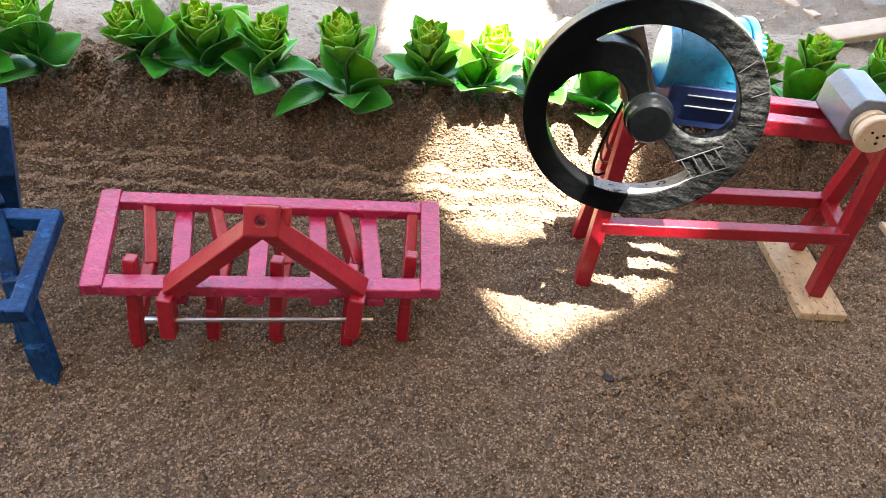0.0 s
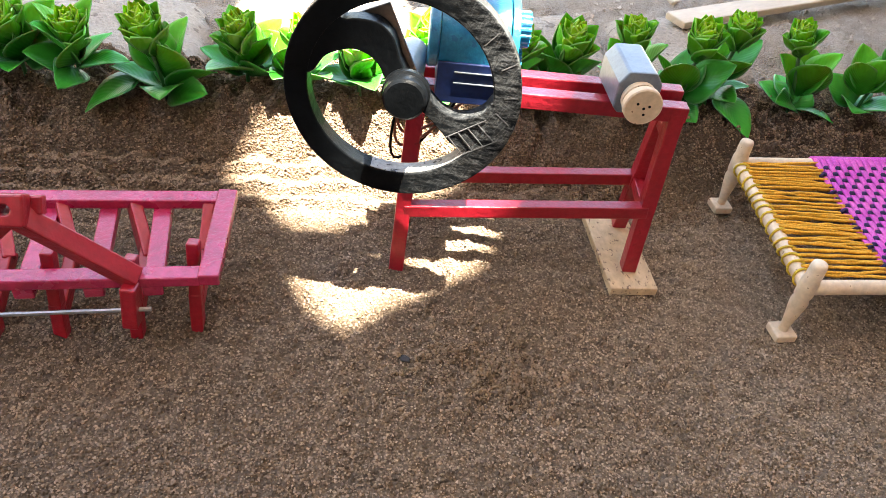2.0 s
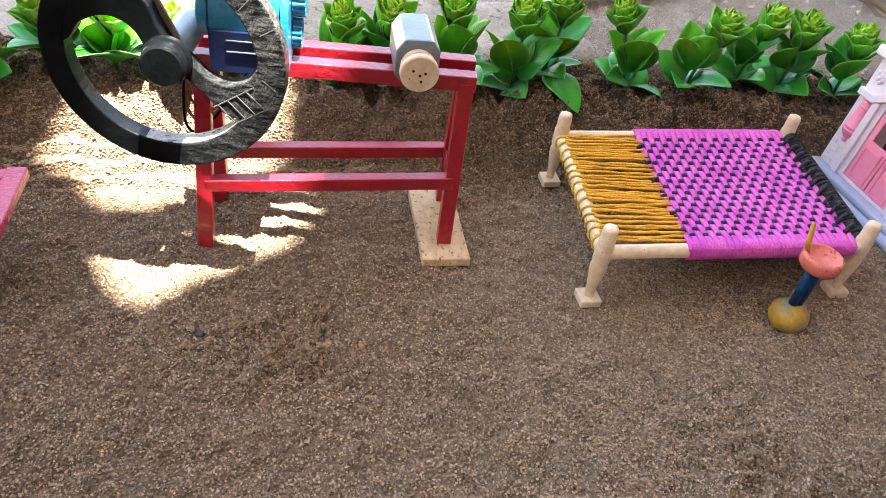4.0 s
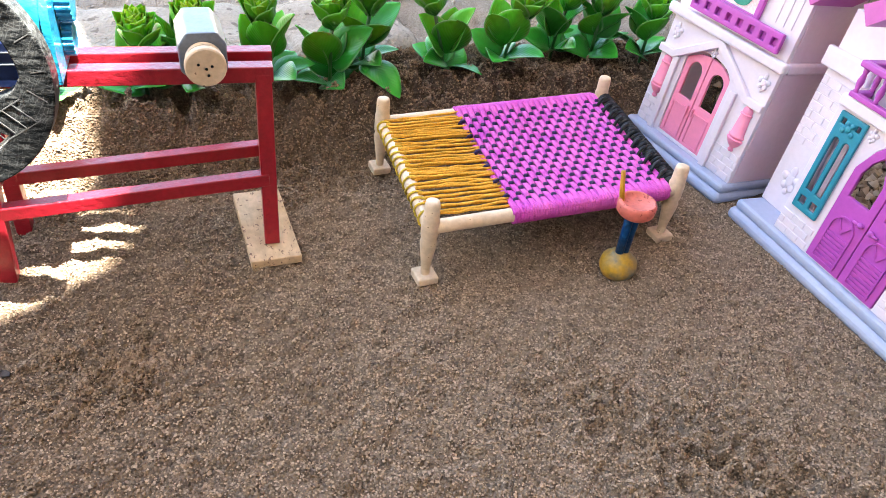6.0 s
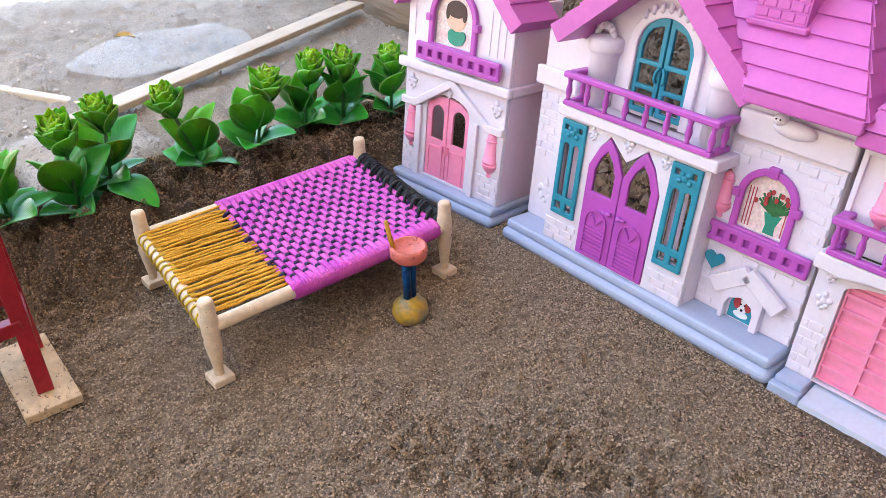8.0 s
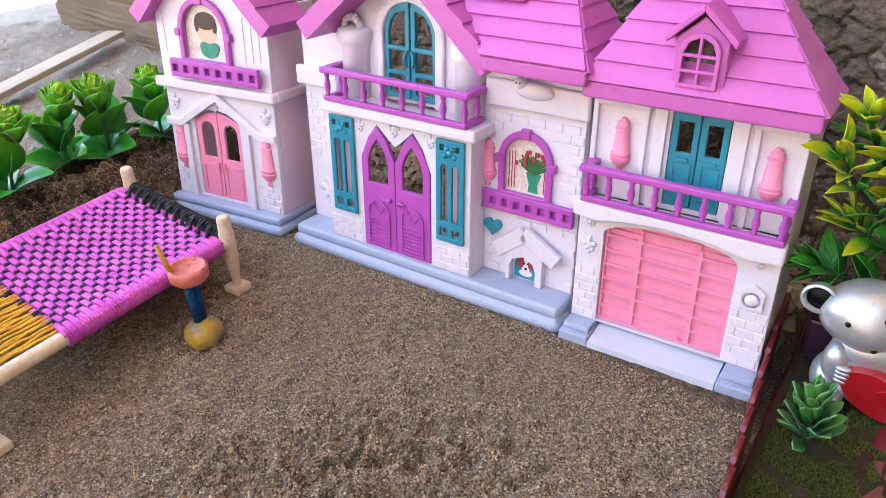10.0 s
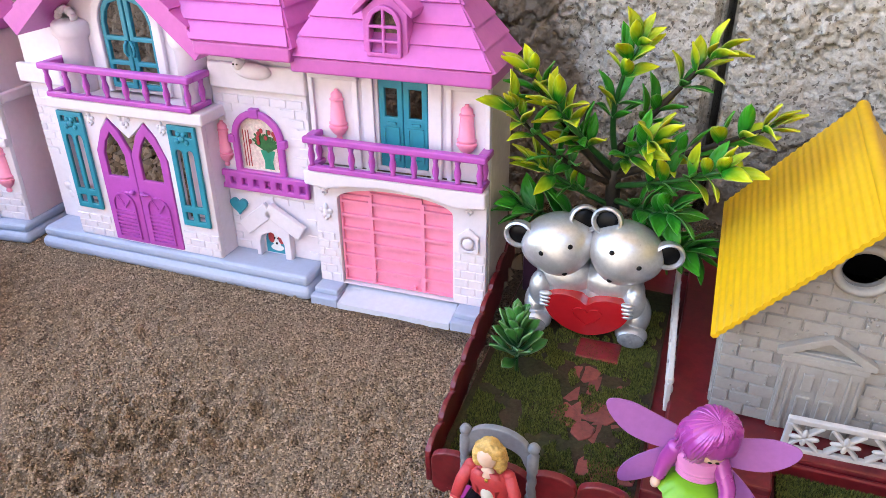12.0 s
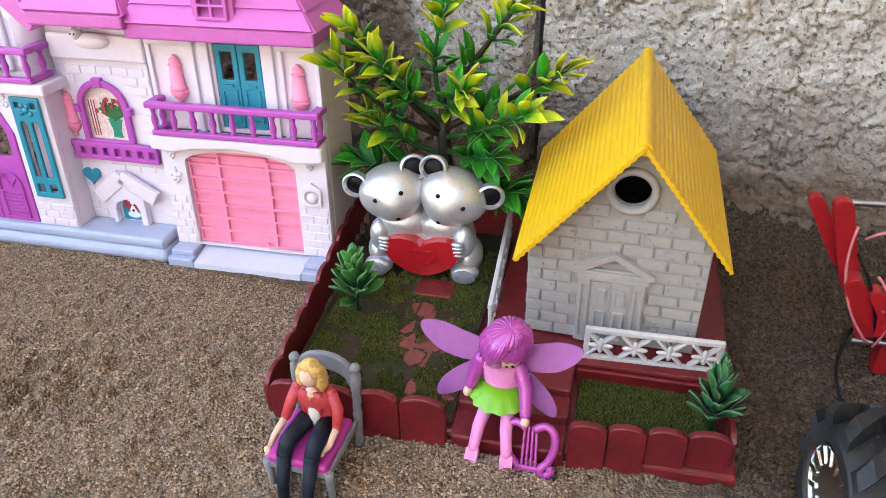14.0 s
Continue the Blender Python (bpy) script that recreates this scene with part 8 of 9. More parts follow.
def fairy():
    """Winged toy figure seated on the garden step: one plain mesh."""
    bm = bmesh.new()
    # skirt, body, head
    lathe(bm, [(0.0060, 0.0008), (0.0132, 0.0), (0.0138, 0.0004), (0.0116, 0.0024), (0.0088, 0.0042), (0.0066, 0.0054)], 52, pose(0.002, -0.0010, 0.0158, -1, 0, 0), 1)
    for v in bm.verts:
        d = Vector((v.co.x - 0.002, v.co.y + 0.001, 0))
        if d.length > 0.0105:
            v.co += d * 0.045 * math.sin(13 * math.atan2(d.y, d.x))
    lathe(bm, [(0.0060, 0.0), (0.0066, 0.0008), (0.0060, 0.0018), (0.0066, 0.0026), (0.0061, 0.0036), (0.0068, 0.0044), (0.0063, 0.0054), (0.0070, 0.0064), (0.0066, 0.0074), (0.0072, 0.0105), (0.0066, 0.0125), (0.003, 0.0138)], 20, Matrix.Translation((0.002, 0, 0)) @ pose(0, 0.0016, 0.0192, 4) @ Matrix.Diagonal((1.22, 1.0, 1.0, 1)) @ Matrix.Diagonal((1, 0.76, 1.1, 1)), 2)
    lathe(bm, [(0.0029, 0.0), (0.0029, 0.004)], 12, pose(0, 0.001, 0.0335), 3)
    bow = pose(0.0045, 0.0, 0.0428, 14, 4, 0)
    blob(bm, (0.0008, -0.0022, 0.0), (0.0066, 0.0066, 0.0070), 3, bow, 3)
    for c, r, tilt in (((0.0002, 0.0008, 0.0034), (0.0100, 0.0098, 0.0090), 0), ((-0.0040, -0.0042, 0.0012), (0.0058, 0.0058, 0.0082), -14),
                       ((0.0074, 0.0012, 0.0012), (0.0030, 0.0058, 0.0070), 0)):
        vs = blob(bm, c, r, 4, pose(0, 0, 0, 0, tilt, 0), 0)
        for v in vs:
            v.co *= 1 + 0.028 * math.sin(math.atan2(v.co.x + 0.001, v.co.y - 0.006) * 26 + v.co.z * 120)
        bmesh.ops.transform(bm, matrix=bow, verts=vs)
    # long strands swept from the crown, the fringe hanging to one side
    for k in range(26):
        a = radians(-20 + 400 * k / 26)
        side, front = math.sin(a), -math.cos(a)
        if front < 0.1 and side > -0.05:
            reach = 0.62
        else:
            reach = 1.0 if side < 0.35 else 0.85
        pts, rad = [], []
        for i in range(8):
            u = i / 7
            th = u * reach * 1.95
            rr = 0.0094 * math.sin(min(th, 1.65))
            pts.append(bow @ Vector((0.0012 * (1 - u) + rr * side - 0.0034 * u * u * (front < 0), rr * -front * -1.0 + 0.0004, 0.0030 + 0.0092 * math.cos(min(th, 1.65)) - 0.0075 * max(0.0, th - 1.5) / 0.45)))
            rad.append(0.0019 + 0.0011 * math.sin(math.pi * min(1.0, u * 1.1)) - 0.0017 * u ** 3)
        tube(bm, pts, rad, 7, 0)
    blob(bm, (0.0042, -0.0080, -0.0010), (0.0010, 0.0005, 0.0007), 1, bow, 5)
    blob(bm, (0.0016, -0.0086, -0.0012), (0.0009, 0.0005, 0.0006), 1, bow, 5)
    # arms
    for s, pts in ((-1, [(-0.0074, 0.002, 0.0318), (-0.0098, 0.001, 0.0255), (-0.0115, -0.0025, 0.0195)]), (1, [(0.0098, 0.001, 0.0318), (0.0140, -0.004, 0.0245), (0.0155, -0.0105, 0.0160)])):
        limb(bm, pts, [0.0036, 0.0034, 0.0026], 0)
        q = Vector(pts[-1])
        blob(bm, q + Vector((-0.0008 if s < 0 else 0.0004, -0.0022, -0.0022)), (0.0021, 0.0026, 0.0024), 2, None, 3)
    # legs hang over the step
    for s in (-1, 1):
        limb(bm, [(s * 0.0048 + 0.002, -0.006, 0.0125), (s * 0.0062 + 0.002, -0.0155, 0.0085), (s * 0.0074 + 0.0022, -0.0200, -0.0005)], [0.0032, 0.0028, 0.0025], 2)
        sole = [(0.0029 * math.copysign(abs(math.cos(a)) ** 0.55, math.cos(a)), 0.0045 * math.copysign(abs(math.sin(a)) ** 0.55, math.sin(a))) for a in (6.2832 * i / 28 for i in range(28))]
        plate(bm, sole, (), -0.0012, 0.0012, pose(s * 0.0078 + 0.0022, -0.0222, -0.0040, -32, 0, s * 8), 2)
    # wings
    up = [(0.003, 0.0), (0.007, 0.0045), (0.016, 0.0085), (0.026, 0.0125), (0.034, 0.0130), (0.0365, 0.0105), (0.0335, 0.0045), (0.026, -0.0020), (0.014, -0.0055), (0.005, -0.0045)]
    dn = [(0.003, 0.0), (0.010, -0.0005), (0.020, -0.0060), (0.027, -0.0125), (0.0290, -0.0190), (0.0255, -0.0205), (0.016, -0.0165), (0.007, -0.0095)]
    for s in (-1, 1):
        wing_shape(bm, [(s * x, z) for x, z in up], pose(0, 0.0075, 0.0335, -14, 0, s * -10))
        wing_shape(bm, [(s * x, z) for x, z in dn], pose(0, 0.0078, 0.0285, -14, 0, s * -10))
    o = part("fairy_doll", bm, [FUCHSIA, LIMEPL, ROSE, PEACH, ORCHID, EYEBLACK], auto=40)
    o.matrix_world = GARDEN @ pose(0.3805, -0.1145, 0.0085, 0, 0, -4) @ Matrix.Scale(1.1, 4)
    tagged(o, "pink winged plastic doll in a lime skirt seated on steps", "doll")
    return o


fairy()


def lyre():
    t = thing("toy_lyre", "pearl-pink plastic toy lyre hanging from the winged doll's grip", "musical toy", GARDEN @ pose(0.4005, -0.1385, 0.0005, -24, -4, -6) @ Matrix.Scale(1.28, 4))
    for s in (-1, 1):
        bm = bmesh.new()
        pts = [(s * 0.0015, 0, 0.0165), (s * 0.0055, 0, 0.0185), (s * 0.0090, 0, 0.0160), (s * 0.0094, 0, 0.0105), (s * 0.0075, 0, 0.0050), (s * 0.0045, 0, 0.0010), (s * 0.0060, 0, -0.0012), (s * 0.0085, 0, 0.0008), (s * 0.0078, 0, 0.0030)]
        soft = []
        for i in range(len(pts) - 1):
            a, b, c, d = (Vector(pts[min(max(i + q, 0), len(pts) - 1)]) for q in (-1, 0, 1, 2))
            soft += [0.5 * (2 * b + (c - a) * u + (2 * a - 5 * b + 4 * c - d) * u * u + (3 * b - a - 3 * c + d) * u ** 3) for u in (0, 0.25, 0.5, 0.75)]
        tube(bm, soft + [Vector(pts[-1])], 0.0016, 10)
        part("arm", bm, FUCHSIA, t, smooth=True)
    bm = bmesh.new()
    beam(bm, (-0.0045, 0, 0.0008), (0.0045, 0, 0.0008), 0.0022, 0.0022)
    part("yoke", bm, FUCHSIA, t, bevel=0.0006)
    for k in range(4):
        bm = bmesh.new()
        rod(bm, (-0.0027 + 0.0018 * k, 0, 0.0008), (-0.0022 + 0.0015 * k, 0, 0.0175), 0.00055, 6)
        part("string", bm, FUCHSIA, t)
    return t


lyre()

# ---- clay water pipe by the cot ----
def hookah():
    t = thing("toy_water_pipe", "painted clay toy water pipe with yellow base and coral bowl", "toy", pose(0.461, 0.367, 0.0))
    bm = bmesh.new()
    lathe(bm, [(0.006, 0.0), (0.0105, 0.002), (0.0125, 0.007), (0.0115, 0.0125), (0.0075, 0.0165), (0.0048, 0.0185)], 24)
    part("base", bm, BASEYELLOW, t, "yellow and blue smeared clay base", smooth=True)
    for x, y in ((-0.0018, 0), (0.002, 0.0006)):
        bm = bmesh.new()
        tube(bm, [(x, y, 0.016), (x * 1.15, y, 0.034), (x * 1.5, y, 0.050)], 0.0028, 10)
        part("stem", bm, BLUE, t, smooth=True)
    bm = bmesh.new()
    lathe(bm, [(0.003, 0.047), (0.0095, 0.0485), (0.0118, 0.051), (0.0122, 0.0565), (0.0112, 0.0585), (0.0098, 0.0582), (0.009, 0.0565), (0.0005, 0.0562)], 26)
    part("bowl", bm, CORALCLAY, t, "coral clay bowl with dark flecks", smooth=True)
    bm = bmesh.new()
    tube(bm, [(-0.007, 0.004, 0.050), (-0.0095, 0.006, 0.063), (-0.0115, 0.0075, 0.076)], [0.0017, 0.0017, 0.0014], 8)
    part("mouth_tube", bm, MUSTARD, t, "mustard tube", smooth=True)
    return t


BASEYELLOW = mat("yellow_clay", (0.46, 0.27, 0.02), 0.5, 0.2, 60, 400, 0.3, tint=(0.09, 0.14, 0.13))
CORALCLAY = mat("coral_clay", (0.68, 0.17, 0.13), 0.6, 0.12, 60, 400, 0.3, speck=(0.3, 0.05, 0.04), speck_scale=260, speck_cut=0.66)
MUSTARD = mat("mustard_paint", (0.55, 0.27, 0.02), 0.55, 0.1)
hookah()


# ---- blue implement at the edge of the sand ----
def blue_implement():
    t = thing("toy_blue_implement", "blue-painted wooden toy implement frame standing on sand", "farm implement")

    def bar(name, a, b, w=0.0085, h=0.0085, **k):
        bm = bmesh.new()
        beam(bm, a, b, w, h, **k)
        return part(name, bm, BLUE, t, bevel=0.0010)

    bar("frame_rail", (-0.30, 0.343, 0.054), (-0.199, 0.3555, 0.054))
    bar("frame_rail", (-0.285, 0.285, 0.048), (-0.187, 0.2985, 0.048))
    bar("frame_end", (-0.1965, 0.3590, 0.0545), (-0.1865, 0.2950, 0.0485), e=0.001)
    bar("brace", (-0.222, 0.352, 0.060), (-0.200, 0.312, 0.010), 0.0085, 0.0065)
    bar("brace", (-0.247, 0.380, 0.085), (-0.2235, 0.356, 0.058), 0.0085, 0.0085)
    # legs end in a slanting share with a ridge down its face
    for x, y in ((-0.1985, 0.318), (-0.2985, 0.306)):
        bm = bmesh.new()
        beam(bm, (x, y, 0.045), (x + 0.0125, y - 0.017, 0.004), 0.0115, 0.0075, (0, 1, 0), e=0.003)
        leg = part("leg", bm, BLUE, t, bevel=0.0010)
        bm = bmesh.new()
        beam(bm, (x + 0.0095, y - 0.0165, 0.020), (x + 0.0150, y - 0.0225, -0.003), 0.0095, 0.0050, (0, 1, 0))
        part("share", bm, BLUE, leg, bevel=0.0010)
    # upright board, cut off slanting at its top
    bm = bmesh.new()
    plate(bm, [(-0.035, 0.0), (0.012, 0.0), (0.016, 0.046), (0.006, 0.070), (-0.035, 0.070)], (), 0.0, 0.011, pose(-0.2470, 0.3850, 0.018, -8, 0, -62))
    part("mould_board", bm, BLUE, t, "dark blue upright board", bevel=0.0010)
    bar("post", (-0.262, 0.352, 0.054), (-0.258, 0.384, 0.040), 0.0085, 0.0085)
    return t


blue_implement()


# ---- red implement and tyre past the garden ----
BRIGHTRED = mat("bright_red_plastic", (0.36, 0.010, 0.016), 0.35, 0.15, 40, 300, 0.15, coat=0.3)
RUBBER = mat("black_rubber", (0.012, 0.013, 0.014), 0.55, 0.3, 60, 500, 0.25, tint=(0.028, 0.029, 0.03), spec=0.3, speck=(0.13, 0.11, 0.09), speck_scale=220, speck_cut=0.72)
CHROME = mat("chrome_plastic", (0.70, 0.71, 0.72), 0.2, 0.05, metal=1.0, bump=0.02)
PINKWIRE = mat("pink_wire", (0.55, 0.16, 0.17), 0.5, 0.1)


def red_implement():
    t = thing("toy_red_implement", "red plastic toy linkage with steel pin and tangled wires", "farm implement", GARDEN @ pose(0.004, 0, 0))

    def bar(name, pts, w, h):
        bm = bmesh.new()
        for a, b in zip(pts, pts[1:]):
            beam(bm, a, b, w, h, (0, 1, 0), e=0.003)
        return part(name, bm, BRIGHTRED, t, bevel=0.0014, segs=3)

    def lobe(name, a, b, ra, rb, y0, y1, par=None):
        """A flat link with round ends of two sizes, between two points in the upright plane."""
        d = Vector((b[0] - a[0], b[1] - a[1]))
        base = math.atan2(d.y, d.x)
        pts = [(a[0] + 0.82 * ra * math.cos(base + math.pi / 2 + math.pi * i / 10), a[1] + 0.82 * ra * math.sin(base + math.pi / 2 + math.pi * i / 10)) for i in range(11)]
        pts += [(b[0] + 0.82 * rb * math.cos(base - math.pi / 2 + math.pi * i / 10), b[1] + 0.82 * rb * math.sin(base - math.pi / 2 + math.pi * i / 10)) for i in range(11)]
        bm = bmesh.new()
        plate(bm, pts, (), y0, y1)
        return part(name, bm, BRIGHTRED, par or t, bevel=0.0012, segs=3)

    arm = lobe("side_arm", (0.5360, 0.0940), (0.5500, 0.0500), 0.0058, 0.0062, -0.0200, -0.0130)
    lobe("arm_plate", (0.5250, 0.0920), (0.5440, 0.0600), 0.0046, 0.0058, -0.0120, -0.0060, arm)
    lobe("lower_link", (0.5495, 0.0540), (0.5640, 0.0260), 0.0060, 0.0085, -0.0300, -0.0205)
    lobe("claw", (0.5600, 0.0520), (0.5715, 0.0360), 0.0042, 0.0060, -0.0340, -0.0260)
    lobe("side_arm", (0.5880, 0.0960), (0.5980, 0.0400), 0.0070, 0.0075, -0.0200, -0.0120)
    bar("cross_beam", [(0.566, -0.024, 0.036), (0.622, -0.020, 0.038)], 0.018, 0.022)
    bm = bmesh.new()
    rod(bm, (0.5640, -0.0130, 0.0935), (0.6080, -0.0090, 0.0965), 0.0056, 18)
    part("top_bar", bm, BRIGHTRED, t, "round red top bar", auto=40)
    bm = bmesh.new()
    lathe(bm, [(0.0030, -0.002), (0.0068, -0.002), (0.0068, 0.004), (0.0030, 0.004)], 20, pose(0.5640, -0.0130, 0.0935, 0, 90, 0))
    part("eyelet", bm, BRIGHTRED, t, auto=40)
    for a, b in (((0.535, -0.013, 0.0945), (0.566, -0.012, 0.0955)), ((0.5555, -0.032, 0.0215), (0.612, -0.030, 0.0225))):
        bm = bmesh.new()
        rod(bm, a, b, 0.0017, 10)
        part("pin", bm, STEEL, t, "steel pin", auto=40)
    rs = random.Random(8)
    for k, (a, b, c) in enumerate((((0.545, -0.02, 0.085), (0.538, -0.03, 0.05), (0.563, -0.034, 0.022)), ((0.560, -0.026, 0.06), (0.575, -0.036, 0.045), (0.566, -0.034, 0.02)), ((0.55, -0.02, 0.078), (0.58, -0.02, 0.10), (0.60, -0.02, 0.06)),
                                   ((0.56, -0.025, 0.05), (0.585, -0.03, 0.075), (0.61, -0.02, 0.07)))):
        a, b, c = Vector(a), Vector(b), Vector(c)
        bm = bmesh.new()
        tube(bm, [(a.lerp(b, u)).lerp(b.lerp(c, u), u) for u in [i / 12 for i in range(13)]], 0.0008, 6)
        part("wire", bm, PINKWIRE, t, smooth=True)
    bm = bmesh.new()
    a, b, c = Vector((0.556, -0.028, 0.026)), Vector((0.543, -0.045, 0.012)), Vector((0.551, -0.066, 0.0015))
    tube(bm, [(a.lerp(b, u)).lerp(b.lerp(c, u), u) for u in [i / 12 for i in range(13)]], 0.0010, 6)
    part("black_wire", bm, BLACK, t, smooth=True)
    bm = bmesh.new()
    a, b, c = Vector((0.548, -0.022, 0.07)), Vector((0.56, -0.034, 0.055)), Vector((0.566, -0.034, 0.024))
    tube(bm, [(a.lerp(b, u)).lerp(b.lerp(c, u), u) for u in [i / 12 for i in range(13)]], 0.0008, 6)
    part("black_wire", bm, BLACK, t, smooth=True)
    for x in (0.572, 0.596):
        bm = bmesh.new()
        box(bm, x, x + 0.010, -0.03, -0.02, -0.002, 0.022)
        part("foot", bm, BRIGHTRED, t, bevel=0.001)
    return t


red_implement()


def tyre():
    R, wd = 0.0355, 0.040
    t = thing("toy_tractor_wheel", "chunky black rubber toy tractor wheel with chrome rim on sand", "wheel", GARDEN @ pose(0.5230, -0.151, R - 0.002, 0, 0, 6))
    A = pose(0, 0, 0, 0, 90, 0)
    bm = bmesh.new()
    lathe(bm, [(0.0205, 0.0025), (0.0222, 0.0), (0.0275, 0.0), (0.0295, 0.003), (0.0305, 0.008), (0.0305, wd - 0.008), (0.0295, wd - 0.003), (0.0275, wd), (0.0205, wd)], 48, A)
    ty = part("tyre", bm, RUBBER, t, auto=35)
    n = 11
    for i in range(n):
        for s in (0, 1):
            a0 = 2 * math.pi * (i + 0.5 * s) / n
            bm = bmesh.new()
            pts_o, k = [], 5
            for q in range(k):
                u = q / (k - 1)
                x = (0.001 + u * wd * 0.52) if s == 0 else (wd - 0.001 - u * wd * 0.52)
                a = a0 + 0.5 * u
                r0, r1 = 0.0270 if q == 0 else 0.0298, 0.0335 if q == 0 else 0.0372
                pts_o.append((x, a, r0, r1))
            ring = []
            for x, a, r0, r1 in pts_o:
                for r, da in ((r0, -0.16), (r0, 0.16), (r1, 0.11), (r1, -0.11)):
                    ring.append(bm.verts.new((x, r * math.sin(a + da), r * math.cos(a + da))))
            for q in range(k - 1):
                for e in range(4):
                    bm.faces.new((ring[4 * q + e], ring[4 * q + (e + 1) % 4], ring[4 * q + 4 + (e + 1) % 4], ring[4 * q + 4 + e]))
            bm.faces.new(ring[:4][::-1])
            bm.faces.new(ring[-4:])
            part("tread_lug", bm, RUBBER, ty)
    bm = bmesh.new()
    lathe(bm, [(0.0208, 0.002), (0.0205, 0.0005), (0.0190, 0.0012), (0.0182, 0.006), (0.0165, 0.009), (0.0105, 0.0105), (0.0095, 0.0075), (0.0085, 0.007), (0.0005, 0.007)], 40, A)
    rim = part("rim", bm, CHROME, t, "chrome plastic rim", auto=40)
    for i in range(14):
        a = 2 * math.pi * i / 14
        bm = bmesh.new()
        box(bm, 0.0012, 0.0098, -0.0014, 0.0014, 0.0112, 0.0188, Matrix.Rotation(a, 4, "X"))
        part("rim_rib", bm, CHROME, rim, bevel=0.0005)
    return t


tyre()

# ---- kerb of rough stones behind the plants ----
def stone(x0, x1, yc, dy, zt, seed, turn):
    n, k = 16, 14
    rs = random.Random(seed)
    bm = bmesh.new()
    L, D = (x1 - x0) / 2, dy / 2
    rows = []
    for i in range(n + 1):
        row = []
        for j in range(k + 1):
            u, v = 2 * i / n - 1, 2 * j / k - 1
            e = max(abs(u) ** 6, abs(v) ** 6)
            sx = L * u * (1 - 0.10 * abs(v) ** 3) + 0.008 * noise.noise(Vector((u * 2 + seed, v * 2, 1)))
            sy = D * v * (1 - 0.10 * abs(u) ** 3) + 0.008 * noise.noise(Vector((u * 2, v * 2 + seed, 5)))
            z = zt - 0.016 * e + 0.006 * noise.noise(Vector((u * 1.5 + seed, v * 1.5, 9))) + 0.0025 * noise.noise(Vector((u * 6 + seed, v * 6, 3)))
            row.append(bm.verts.new((sx, sy, z)))
        rows.append(row)
    for i in range(n):
        for j in range(k):
            bm.faces.new((rows[i][j], rows[i + 1][j], rows[i + 1][j + 1], rows[i][j + 1]))
    rim = [rows[i][0] for i in range(n + 1)] + [rows[n][j] for j in range(1, k + 1)] + [rows[i][k] for i in range(n - 1, -1, -1)] + [rows[0][j] for j in range(k - 1, 0, -1)]
    low = [bm.verts.new((v.co.x * 1.02, v.co.y * 1.02, -0.02)) for v in rim]
    for i in range(len(rim)):
        bm.faces.new((rim[i], rim[(i + 1) % len(rim)], low[(i + 1) % len(rim)], low[i]))
    o = part("stone", bm, STONE, None, smooth=True)
    o.matrix_local = pose((x0 + x1) / 2, yc, 0, 0, 0, turn)
    return o


kerb = thing("kerb", "row of rough grey kerb stones behind the plants", "kerb", kind="structure")
_x = -0.52
for _k, _w in enumerate((0.16, 0.125, 0.17, 0.15, 0.19, 0.13)):
    _c = _x + _w / 2
    _s = stone(_x, _x + _w - 0.006, 0.652 + 0.14 * _c + (0.03 if _c < -0.25 else 0) + 0.006 * math.sin(_k * 3), 0.135, 0.041 + 0.003 * math.sin(_k * 5), _k * 3 + 1, 7 + 2 * math.sin(_k * 4))
    _s.parent = kerb
    _x += _w

# ---- timber, stick, bag and dry leaves on the dirt behind ----
LATH = mat("weathered_lath", (0.56, 0.47, 0.36), 0.75, 0.12, 20, 160, 0.4, 0.001, tint=(0.47, 0.38, 0.28), stretch=(0.3, 1, 1))
def board(a, b, w, h, name, label):
    bm = bmesh.new()
    m, L = frame_of(a, b)
    box(bm, 0, L, -w / 2, w / 2, -h / 2, h / 2)
    o = part(name, bm, LATH, None, bevel=0.0015)
    o.matrix_world = m
    return tagged(o, label, "timber")


board((0.335, 0.728, 0.048), (0.738, 0.943, 0.052), 0.026, 0.007, "timber_lath", "long pale sawn lath lying over the kerb stones")
board((0.265, 0.968, 0.027), (0.362, 0.813, 0.030), 0.012, 0.008, "timber_stick", "short pale wooden stick lying on grey dirt")

FILM = bpy.data.materials.new("plastic_film")
FILM.use_nodes = True
_p = FILM.node_tree.nodes["Principled BSDF"]
_p.inputs["Base Color"].default_value = (0.85, 0.87, 0.9, 1)
_p.inputs["Roughness"].default_value = 0.4
_p.inputs["Alpha"].default_value = 0.075
_bm = bmesh.new()
_n = 40
_g = []
for _i in range(_n + 1):
    _r = []
    for _j in range(_n + 1):
        _u, _v = 2 * _i / _n - 1, 2 * _j / _n - 1
        _q = 1 / max(1e-6, math.hypot(_u, _v)) * max(abs(_u), abs(_v)) if (_u or _v) else 1
        _a, _b = _u * _q, _v * _q
        _edge = 1 + 0.12 * noise.noise(Vector((math.atan2(_b, _a) * 1.5, 0, 2)))
        _r.append(_bm.verts.new((0.470 + 0.098 * _a * _edge + 0.035 * _b, 0.914 + 0.082 * _b * _edge - 0.015 * _a, 0.043 + 0.006 * abs(noise.noise(Vector((_a * 1.3, _b * 1.3, 4)))) + 0.0010 * noise.noise(Vector((_a * 4, _b * 4, 1))))))
    _g.append(_r)
for _i in range(_n):
    for _j in range(_n):
        _bm.faces.new((_g[_i][_j], _g[_i + 1][_j], _g[_i + 1][_j + 1], _g[_i][_j + 1]))
_o = part("plastic_bag", _bm, FILM, smooth=True)
_o.modifiers.new("thick", "SOLIDIFY").thickness = 0.0006
